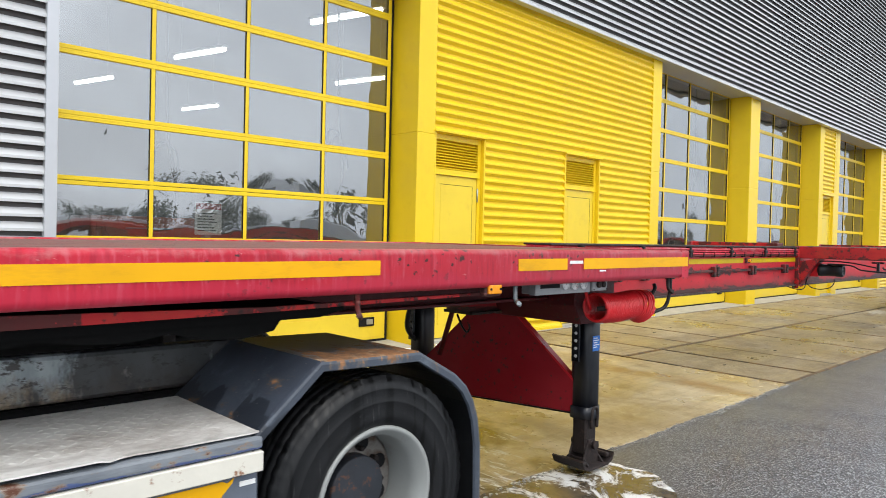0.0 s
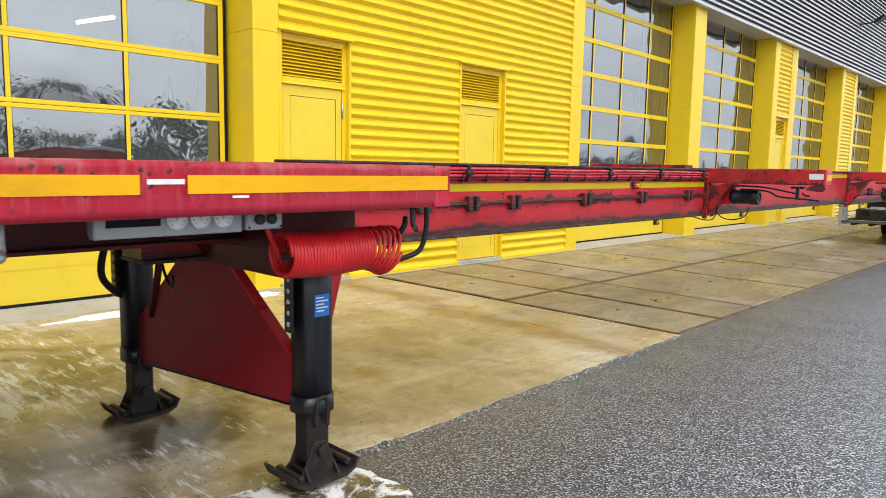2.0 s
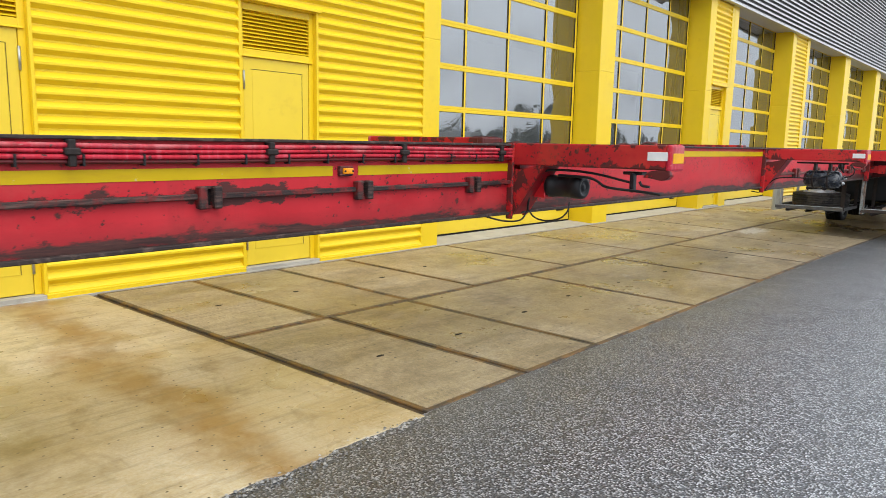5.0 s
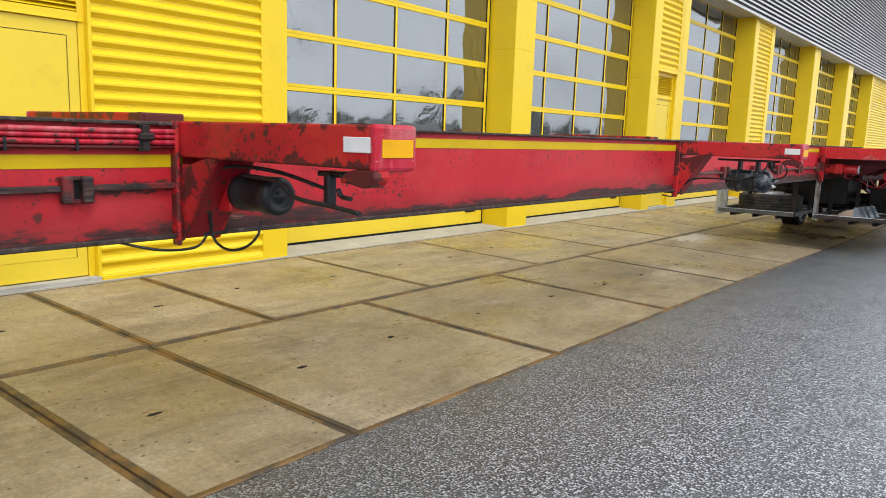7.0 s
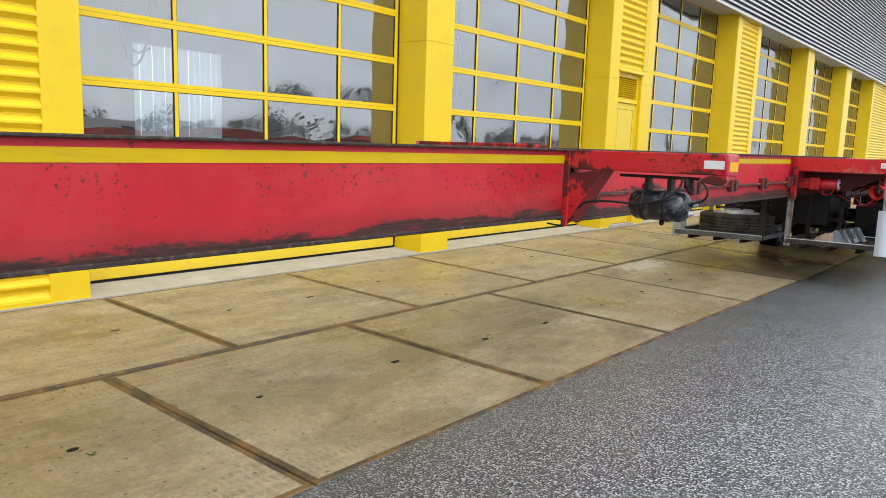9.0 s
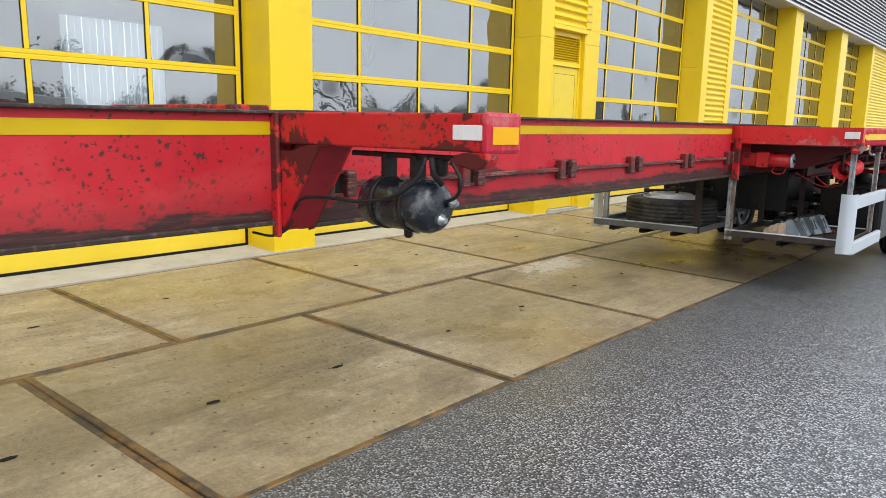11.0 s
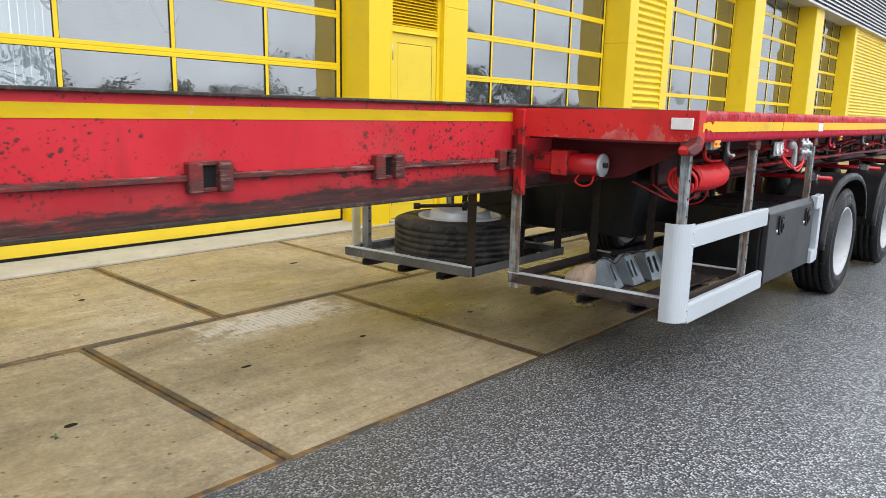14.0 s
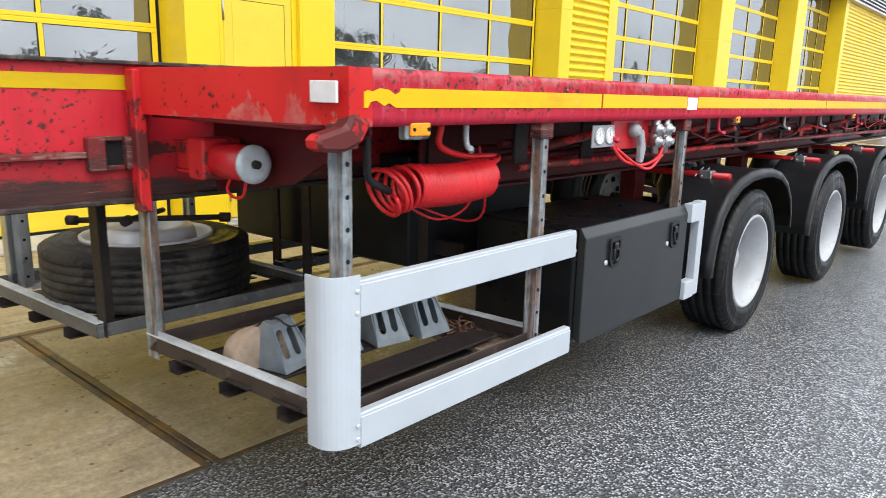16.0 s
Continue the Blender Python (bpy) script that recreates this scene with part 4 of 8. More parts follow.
# ---- the hall behind the glass ----
HALL = plain("hall_wall", (0.24, 0.24, 0.235), 0.8, 0, 0.15, 0.6, 0.1, (0.18, 0.17, 0.16), (0.5, 0.8))
HALL_FLOOR = plain("hall_floor", (0.16, 0.16, 0.155), 0.4, 0, 0.2, 0.8, 0.1, (0.08, 0.08, 0.08), (0.5, 0.8))
bar("floor", -12, 58, 0.0, 0.11, -26, -7.62, HALL_FLOOR, "grey painted workshop floor", cat="floor")
for k, (y0, y1, z0) in enumerate(((-12, 23.2, 0.11), (26.8, 58, 0.11), (23.2, 26.8, 5.0))):
    bar(f"wall_back_{k}", y0, y1, z0, 7.4, -26.2, -26, HALL, "dim grey back wall of the workshop", cat="wall")
bar("wall_south", -12.2, -12, 0, TOP, -26.2, FRONT, HALL, "grey end wall of the workshop", cat="wall")
bar("wall_north", 58, 58.2, 0, TOP, -26.2, FRONT, HALL, "grey end wall of the workshop", cat="wall")
bar("ceiling", -12, 58, 7.4, 7.6, -26.2, -7.2, HALL, "grey steel deck ceiling of the workshop", cat="ceiling")
bar("wall_lintel", -12, 58, SOFFIT + 0.05, 7.4, -7.66, -7.5, HALL, "inner wall above the doors", cat="wall")
for k, (y0, y1) in enumerate(((-12, 2.66), (7.12, 13.7), (18.14, 18.73), (23.28, 25.18), (29.99, 31.91), (36.87, 37.71), (42.67, 43.63), (48.19, 58))):
    bar(f"wall_inner_{k}", y0, y1, 0.11, SOFFIT + 0.05, -7.68, -7.6, HALL, "inner face of the front wall", cat="wall")


def strip_curtain():
    """Translucent strips in the open doorway at the back of the hall."""
    k = Nodes("milky_pvc")
    thin, coat = k.n.new("ShaderNodeBsdfTranslucent"), k.n.new("ShaderNodeMixShader")
    thin.inputs["Color"].default_value = (0.85, 0.9, 0.92, 1)
    coat.inputs[0].default_value = 0.15
    k.done((0.8, 0.84, 0.86), 0.3)
    k.l.new(thin.outputs[0], coat.inputs[1])
    k.l.new(k.b.outputs[0], coat.inputs[2])
    k.l.new(coat.outputs[0], k.n["Material Output"].inputs["Surface"])
    t = thing("strip_curtain", "milky plastic strip curtain in the back doorway", "strip curtain")
    rnd = random.Random(3)
    for i in range(15):
        y = 23.22 + i * 0.24
        part("strip", one(-26.05 + 0.02 * (i % 2), -26.045 + 0.02 * (i % 2), y, y + 0.21 + rnd.uniform(0, 0.02), 0.14, 4.98), k.m, t)
    part("rail", one(-26.08, -26.0, 23.2, 26.8, 4.92, 4.995), STEEL, t)


strip_curtain()
GLOW = bpy.data.materials.new("lit_tube")
GLOW.use_nodes = True
GLOW.node_tree.nodes["Principled BSDF"].inputs["Emission Color"].default_value = (1, 0.98, 0.92, 1)
GLOW.node_tree.nodes["Principled BSDF"].inputs["Emission Strength"].default_value = 14.0


def tube_light(x, y, z):
    """A hanging twin-tube workshop light."""
    t = thing("tube_light", "lit white fluorescent tube light hanging in the hall", "ceiling light", Matrix.Translation((x, y, z)) @ pose(0, 0, 0, 0, 0, 105), "hall lights")
    bm = bmesh.new()
    lathe(bm, [(0.042, -0.8), (0.042, 0.8)], (0, 0, 0), "y", 12)
    part("tube", bm, GLOW, t, "glowing tube")
    bm = bmesh.new()
    box(bm, -0.07, 0.07, -0.85, 0.85, 0.043, 0.1, 0.01)
    tube(bm, [(0, -0.6, 0.09), (0, -0.6, 7.4 - z)], 0.006, 6)
    tube(bm, [(0, 0.6, 0.09), (0, 0.6, 7.4 - z)], 0.006, 6)
    part("housing", bm, GREY_CLAD, t)
    return t


first = tube_light(-15.0, 7.83, 5.5)
for x, y in ((-19.9, 7.2), (-21.4, 10.87), (-14.3, 11.8), (-10.4, 8.42)):
    copy_thing(first, Matrix.Translation((x, y, 5.5)) @ pose(0, 0, 0, 0, 0, 105))


def notice():
    t = solo("notice_board", one(-7.585, -7.575, 4.34, 4.66, 1.5, 1.87, 0.003), WHITE_STRIP, "white notice with a red heading inside the door glass", "sign", kind="")
    part("heading", one(-7.575, -7.573, 4.35, 4.65, 1.79, 1.86), RED_PLAIN, t, "red heading bar")
    bm = bmesh.new()
    for i in range(7):
        box(bm, -7.575, -7.5735, 4.37, 4.6 - 0.03 * (i % 3), 1.545 + i * 0.032, 1.557 + i * 0.032)
    part("text_line", bm, DARK_GAP, t, "grey text lines")
    part("stand", one(-7.6, -7.585, 4.47, 4.53, 0.11, 1.87), STEEL, t)


notice()


def workshop_cabinet(x, y, mat, label):
    t = thing("tool_cabinet", label, "cabinet", Matrix.Translation((x, y, 0.11)))
    part("body", one(-0.4, 0.4, -0.7, 0.7, 0.08, 1.6, 0.02, 2), mat, t)
    me = data_of("drawer", one(0.4, 0.42, -0.64, 0.64, 0.0, 0.2, 0.006), mat)
    hm = data_of("handle", one(0.42, 0.44, -0.3, 0.3, 0.13, 0.15, 0.004), STEEL)
    for i in range(6):
        d = piece("drawer", me, t, (0, 0, 0.16 + i * 0.23))
        piece("handle", hm, d)
    part("plinth", one(-0.36, 0.36, -0.66, 0.66, 0, 0.08), DARK_GAP, t)


workshop_cabinet(-9.4, 4.4, plain("orange_red_enamel", (0.5, 0.09, 0.03), 0.4, 0, 0.1, 3), "orange-red steel tool cabinet on the workshop floor")


def flood_lamp():
    t = thing("flood_lamp", "dark floodlight on a short arm on the grey fascia", "floodlight", Matrix.Translation((FRONT + 0.12, 31.2, 6.8)))
    bm = bmesh.new()
    tube(bm, [(0, 0, 0), (0.35, 0, 0.02), (0.5, 0, 0.08)], 0.02, 8)
    box(bm, -0.02, 0.02, -0.08, 0.08, -0.08, 0.08, 0.005)
    part("arm", bm, BLACK_STEEL, t)
    bm = bmesh.new()
    prism(bm, [(0.42, 0.06), (0.72, 0.24), (0.76, 0.18), (0.5, -0.02), (0.44, 0.0)], "y", -0.2, 0.2, 0.01)
    part("head", bm, BLACK_STEEL, t)


flood_lamp()


def hanging_cable(x, y, z, drop, seed):
    """A looped black cable or hose hanging in the hall."""
    rnd = random.Random(seed)
    bm = bmesh.new()
    pts = [(x, y, 7.4), (x + 0.05, y + 0.03, z + 1.0)]
    for i in range(14):
        w = i * 0.9
        pts.append((x + 0.1 * math.sin(w * 0.7), y + (0.2 + rnd.uniform(-0.05, 0.1)) * math.cos(w), z + drop * 0.5 * math.sin(w) + rnd.uniform(-0.1, 0.1)))
    tube(bm, curve_pts(pts, 6), 0.017, 6)
    return solo("hanging_cable", bm, BLACK_PLASTIC, "looped black cable hanging from the hall ceiling", "cable", group="hall cables")


for i, (x, y, z) in enumerate(((-9.5, 7.6, 2.6), (-9.8, 4.9, 2.2), (-9.3, 15.3, 3.1), (-9.6, 20.6, 3.3), (-9.9, 22.2, 3.2), (-9.6, 27.4, 3.0))):
    hanging_cable(x, y, z, 1.2, i)

# ---- the extended flatbed trailer ----
# a runs across (towards the yard), b along the trailer, z up; deck level 1.57
LEVEL = Matrix.Translation((-3.41, 3.96, 0)) @ pose(0, 0, 0, 0, 0, -0.82) @ Matrix.Translation((0, 22.64, 0))
TRAILER = LEVEL @ pose(0, 0, 0, 0.218) @ Matrix.Translation((0, -26.6, 0))
TRUCK = LEVEL @ Matrix.Translation((0, -26.6, 0))
trailer = thing("flatbed_trailer", "long extended red flatbed semi-trailer, worn paint, yellow reflective stripes, parked", "trailer", TRAILER)
REAR = TRAILER @ Matrix.Translation((0.03, -0.1, 0))
DECK = 1.57
HALF = 1.25


def planks():
    k = Nodes("worn_red_brown_deck")
    g = k.noise(2, 6, 0.7, k.stretch(14, 0.8, 1))
    c = k.mix(k.ramp(g, 0.4, 0.62), (0.17, 0.11, 0.085), (0.25, 0.05, 0.05))
    c = k.mix(k.ramp(k.noise(7, 5, 0.7), 0.52, 0.7), c, (0.08, 0.055, 0.04))
    k.bump(g, 0.4, 0.004)
    return k.done(c, 0.65)


PLANK = planks()


def sweep(ob, k, ref=HALF):
    """Cross members stand slightly swept: shift each point along the trailer by its distance from the side."""
    for v in ob.data.vertices:
        v.co.y += k * (v.co.x - ref)
    return ob


def deck(b0, b1, k=0.0):
    """Side rails, end rails, a plank floor and the cross bearers below it."""
    for s in (1, -1):
        bm = bmesh.new()
        h, t = s * HALF, s
        low = [(h - t * 0.032 * (1 - math.cos(w)), DECK - 0.144 - 0.032 * math.sin(w)) for w in (math.pi / 16 * n for n in range(9))]
        high = [(h - t * 0.024 * (1 - math.cos(w)), DECK - 0.024 + 0.024 * math.sin(w)) for w in (math.pi / 12 * n for n in range(7))]
        prism(bm, low[::-1] + high + [(h - t * 0.075, DECK), (h - t * 0.075, DECK - 0.13), (h - t * 0.05, DECK - 0.176)], "y", b0 + 0.09, b1 - 0.09)
        for f in bm.faces:
            f.smooth = len(f.verts) == 4 and abs(f.normal.x) > 0.02
        part("side_rail", bm, RED if b0 < 10 else RED_REAR, trailer)
    for y0, y1 in ((b0, b0 + 0.09), (b1 - 0.09, b1)):
        for s in (1, -1):
            q = sorted((s * 0.0005, s * (HALF - 0.0005)))
            bm = bmesh.new()
            prism(bm, [(q[0], y0), (q[1], y0), (q[1], y1), (q[0], y1)], "z", DECK - 0.172, DECK - 0.0015)
            sweep(part("end_rail", bm, RED_END if k else RED, trailer), k if y0 == b0 else 0.0)
    n = 9
    w = (2 * HALF - 0.16) / n
    me = data_of("deck_plank", one(-w / 2 + 0.004, w / 2 - 0.004, b0 + 0.095, b1 - 0.095, DECK - 0.045, DECK - 0.01, 0.003), PLANK)
    for i in range(n):
        piece("deck_plank", me, trailer, (-HALF + 0.08 + w * (i + 0.5), 0, 0))
    bm = bmesh.new()
    box(bm, -1.16, 1.16, -0.03, 0.03, DECK - 0.13, DECK - 0.047)
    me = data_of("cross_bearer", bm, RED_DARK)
    k = b0 + 0.45
    while k < b1 - 0.2:
        piece("cross_bearer", me, trailer, (0, k, 0))
        k += 0.62


deck(-4.5, 5.15)
deck(21.145, 33.6, 0.13)
for b0, b1 in ((-4.3, 2.61), (3.45, 3.838), (3.985, 5.135)):
    part("reflective_stripe", one(HALF, HALF + 0.0025, b0, b1, DECK - 0.102, DECK - 0.044), TAPE, trailer)
bm = bmesh.new()
prism(bm, [(21.2, DECK - 0.117), (21.2, DECK - 0.072), (21.215, DECK - 0.066), (21.235, DECK - 0.07), (21.262, DECK - 0.06), (21.3, DECK - 0.064), (21.325, DECK - 0.078), (21.345, DECK - 0.07), (21.35, DECK - 0.058), (22.55, DECK - 0.058), (22.55, DECK - 0.117), (21.33, DECK - 0.117), (21.3, DECK - 0.103), (21.28, DECK - 0.112), (21.25, DECK - 0.096), (21.225, DECK - 0.1), (21.215, DECK - 0.117)], "x", HALF, HALF + 0.0025)
part("reflective_stripe", bm, TAPE_REAR, trailer, "yellow reflective tape with a torn end")
for b0, b1 in ((22.565, 23.42), (23.56, 26.0), (26.02, 33.3)):
    part("reflective_stripe", one(HALF, HALF + 0.0025, b0, b1, DECK - 0.117, DECK - 0.058), TAPE_REAR, trailer)
part("white_mark", one(HALF, HALF + 0.002, 3.86, 3.975, DECK - 0.072, DECK - 0.056), WHITE_STRIP, trailer)
part("white_mark", one(HALF, HALF + 0.002, 4.135, 4.194, DECK - 0.117, DECK - 0.109), WHITE_STRIP, trailer)
part("white_mark", one(HALF, HALF + 0.003, 23.43, 23.55, DECK - 0.125, DECK - 0.062), WHITE_STRIP, trailer)


FLANGE = plain("brown_rusted_flange", (0.034, 0.024, 0.022), 0.6, 0.05, 0.35, 7, 0.4, (0.1, 0.07, 0.06), (0.52, 0.62), 60, 0.3)


def beam(b0, b1, half, z0, z1, mat):
    bm = bmesh.new()
    box(bm, -half, half, b0, b1, z0 + 0.02, z1 - 0.016)
    part("main_beam", bm, mat, trailer)
    bm = bmesh.new()
    box(bm, -half - 0.03, half + 0.03, b0, b1, z1 - 0.016, z1, 0.004)
    box(bm, -half - 0.03, half + 0.03, b0, b1, z0, z0 + 0.02, 0.004)
    part("beam_flange", bm, FLANGE, trailer, "dark rusty beam flange")


BF, BM, BR = 0.11, 0.135, 0.145
beam(5.16, 10.36, BF, 1.095, 1.592, RED_BEAM_F)
beam(4.3, 5.16, BF, 1.095, 1.39, RED_BEAM_F)
beam(10.36, 15.57, BM, 1.1, 1.6, RED_BEAM_M)
beam(15.57, 24.0, BR, 1.07, 1.605, RED_BEAM_R)
for half, b0, b1, z0, z1 in ((BF, 5.25, 6.066, 1.4, 1.452), (BF, 6.268, 8.69, 1.402, 1.455), (BF, 8.87, 10.3, 1.402, 1.455), (BM, 10.55, 15.52, 1.496, 1.552), (BR, 16.7, 20.95, 1.498, 1.552)):
    part("beam_stripe", one(half, half + 0.003, b0, b1, z0, z1), TAPE_GREEN, trailer)


def pockets(half, places, z0, z1, b0, b1, rib, mat, w=0.19, gap=0.055):
    """Clamp pockets on the beam's web, and the rib that joins them."""
    bm = bmesh.new()
    h = (z1 - z0) / 2
    for s in (-1, 1):
        box(bm, 0, 0.05, s * gap / 2 if s > 0 else -w / 2, w / 2 if s > 0 else -gap / 2, -h, h, 0.006)
    box(bm, 0, 0.02, -gap / 2, gap / 2, h * 0.72, h, 0.002)
    box(bm, 0, 0.02, -gap / 2, gap / 2, -h, -h * 0.72, 0.002)
    me = data_of("clamp_pocket", bm, mat)
    # flat dark plate in place of the pocket's shaded depth
    hole = data_of("pocket_hole", one(0, 0.004, -gap / 2, gap / 2, -h * 0.72, h * 0.72), DARK_GAP)
    for p in places:
        o = piece("clamp_pocket", me, trailer, (half, p, (z0 + z1) / 2))
        piece("pocket_hole", hole, o)
    ends = [b0] + [q for p in places for q in (p - w / 2, p + w / 2)] + [b1]
    for y0, y1 in zip(ends[::2], ends[1::2]):
        if y1 - y0 > 0.02:
            part("beam_rib", one(half, half + 0.032, y0, y1, rib - 0.013, rib + 0.013, 0.004), mat, trailer)


def scraped_rust(name, iron, brown, pale):
    """Dull red iron scraped along its length: dark rust, brown and pale pink scratches."""
    k = Nodes(name)
    g = k.noise(3.0, 8, 0.75, k.stretch(6, 1.2, 16))
    c = k.mix(k.ramp(g, 0.4, 0.58), iron, brown)
    c = k.mix(k.math('MULTIPLY', k.ramp(g, 0.53, 0.63), 0.85), c, pale)
    c = k.mix(k.ramp(k.noise(7, 5, 0.7), 0.5, 0.6), c, (0.16, 0.018, 0.018))
    k.bump(g, 0.5, 0.006)
    return k.done(c, 0.6, 0.0, Specular_IOR_Level=0.3)


RED_RUST = scraped_rust("scraped_rusty_red", (0.03, 0.018, 0.016), (0.14, 0.042, 0.036), (0.33, 0.16, 0.135))
BARE_IRON = scraped_rust("scraped_bare_iron", (0.014, 0.012, 0.013), (0.06, 0.034, 0.03), (0.13, 0.075, 0.065))
pockets(BF, [5.3, 6.08, 6.545, 7.005, 7.95, 8.89, 9.85], 1.268, 1.372, 4.6, 10.32, 1.325, BARE_IRON, 0.115, 0.034)
pockets(BR, [15.8, 16.79, 17.8, 18.8, 19.81, 20.83], 1.2, 1.328, 15.66, 20.95, 1.262, RED_RUST, 0.2, 0.075)


def beam_pipes():
    """Air and cable pipes clipped along the front beam."""
    for z, r in ((1.553, 0.011), (1.532, 0.009), (1.508, 0.011), (1.488, 0.008)):
        bm = bmesh.new()
        tube(bm, [(BF + 0.03, b, z + 0.003 * math.sin(b * 3)) for b in np.linspace(5.16, 10.34, 24)], r, 8)
        part("pipe", bm, RED_DARK if z < 1.5 else RED, trailer)
    for b in (5.55, 6.48, 7.36, 8.28, 9.19, 10.12):
        bm = bmesh.new()
        box(bm, BF, BF + 0.055, b - 0.015, b + 0.015, 1.47, 1.577, 0.004)
        box(bm, BF, BF + 0.065, b - 0.03, b + 0.03, 1.514, 1.544, 0.006)
        part("pipe_clamp", bm, RUST_STEEL, trailer, "dark steel pipe clamp")
    bm = bmesh.new()
    box(bm, 0, 0.045, -0.005, 0.005, 1.47, 1.52, 0.002)
    me = data_of("cable_tie", bm, BLACK_PLASTIC)
    for i in range(21):
        piece("cable_tie", me, trailer, (BF, 5.2 + i * 0.245, 0))


beam_pipes()


def marker_lamp(a, b, z, w=0.11, h=0.045, frame_mat=None):
    bm = one(a - 0.03, a + 0.01, b - w / 2, b + w / 2, z - h / 2 - 0.012, z + h / 2 + 0.012, 0.006)
    lamp = part("marker_lamp", bm, frame_mat or RED_RUST, trailer, "orange side marker lamp")
    part("lens", one(a + 0.008, a + 0.024, b - w / 2 + 0.01, b + w / 2 - 0.01, z - h / 2, z + h / 2, 0.006, 2), ORANGE_LENS, lamp, "orange lens")
    for s in (-1, 1):
        bm = bmesh.new()
        lathe(bm, [(0.006, 0), (0.006, 0.004)], (a + 0.024, b + s * w * 0.3, z), "x", 8)
        part("screw", bm, DARK_GAP, lamp)


marker_lamp(HALF - 0.03, 3.3, 1.387)
marker_lamp(BF + 0.02, 6.17, 1.415, 0.09, 0.032)
marker_lamp(BF + 0.02, 8.77, 1.428, 0.09, 0.032)
marker_lamp(HALF - 0.03, 21.45, 1.385, 0.11, 0.045, STEEL_RUST)
marker_lamp(HALF - 0.03, 24.2, 1.385, 0.08, 0.04)
marker_lamp(HALF - 0.03, 27.0, 1.385, 0.08, 0.04)


def rope_hook(a, b, mat):
    bm = bmesh.new()
    tube(bm, curve_pts([(a - 0.02, b, DECK - 0.15), (a - 0.02, b, DECK - 0.21), (a - 0.015, b, DECK - 0.245), (a + 0.015, b - 0.01, DECK - 0.265), (a + 0.03, b - 0.03, DECK - 0.255)], 5), 0.011, 8)
    part("rope_hook", bm, mat, trailer, "bent steel rope hook")


for b, m in ((0.4, RED_RUST), (2.54, RED_RUST), (3.49, STEEL_RUST), (4.98, RUST_STEEL), (21.72, STEEL_RUST), (22.75, RED), (24.0, RED), (25.2, STEEL_RUST), (26.1, STEEL_RUST), (27.3, RED), (28.4, STEEL_RUST)):
    rope_hook(HALF - 0.03, b, m)


PANEL_GREY = plain("pale_grey_panel_paint", (0.3, 0.31, 0.32), 0.45, 0.1, 0.1, 8, 0.05, (0.2, 0.19, 0.18), (0.55, 0.8))


def gauge(a, b, z, r, parent):
    """A round dial with a rim and a pointer."""
    bm = bmesh.new()
    lathe(bm, [(r, 0), (r, 0.008), (r * 0.86, 0.01), (r * 0.84, 0.004)], (a, b, z), "x", 20)
    g = part("gauge", bm, SILVER, parent, "round pressure gauge")
    bm = bmesh.new()
    lathe(bm, [(r * 0.83, 0), (r * 0.83, 0.0055)], (a, b, z), "x", 20)
    part("dial", bm, WHITE_STRIP, g, "pale dial face")
    bm = bmesh.new()
    box(bm, a + 0.006, a + 0.0075, b - r * 0.035, b + r * 0.035, z - r * 0.1, z + r * 0.45)
    for i in range(9):
        w = math.pi * (1.25 - 1.5 * i / 8)
        y, q = math.cos(w) * r * 0.66, math.sin(w) * r * 0.66
        box(bm, a + 0.006, a + 0.007, b + y - 0.0018, b + y + 0.0018, z + q - 0.003, z + q + 0.003)
    part("pointer", bm, PANEL_GREY, g)


def front_panel():
    p = part("gauge_panel", None or front_panel_mesh(), PANEL_GREY, trailer, "pale grey gauge panel with an oblong slot")
    part("slot", one(1.119, 1.1215, 3.785, 3.955, 1.362, 1.395, 0.001), DARK_GAP, p, "dark hand slot")
    for b in (4.005, 4.086, 4.168):
        gauge(1.12, b, 1.381, 0.036, p)
    q = part("socket_box", one(1.06, 1.132, 4.252, 4.398, 1.332, 1.402, 0.006), PANEL_GREY, trailer, "grey box with two dark sockets")
    bm = bmesh.new()
    for b in (4.302, 4.349):
        lathe(bm, [(0.019, 0), (0.019, 0.012), (0.012, 0.013)], (1.132, b, 1.37), "x", 14)
    part("socket", bm, RUST_STEEL, q, "dark socket")
    bm = bmesh.new()
    for b in (4.262, 4.388):
        for z in (1.342, 1.392):
            lathe(bm, [(0.004, 0), (0.004, 0.003)], (1.132, b, z), "x", 8)
    part("screw", bm, DARK_GAP, q)


def front_panel_mesh():
    bm = bmesh.new()
    box(bm, 1.075, 1.12, 3.75, 4.242, 1.327, 1.401, 0.004)
    box(bm, 1.005, 1.075, 3.77, 4.222, 1.33, 1.399, 0.004)
    return bm


front_panel()


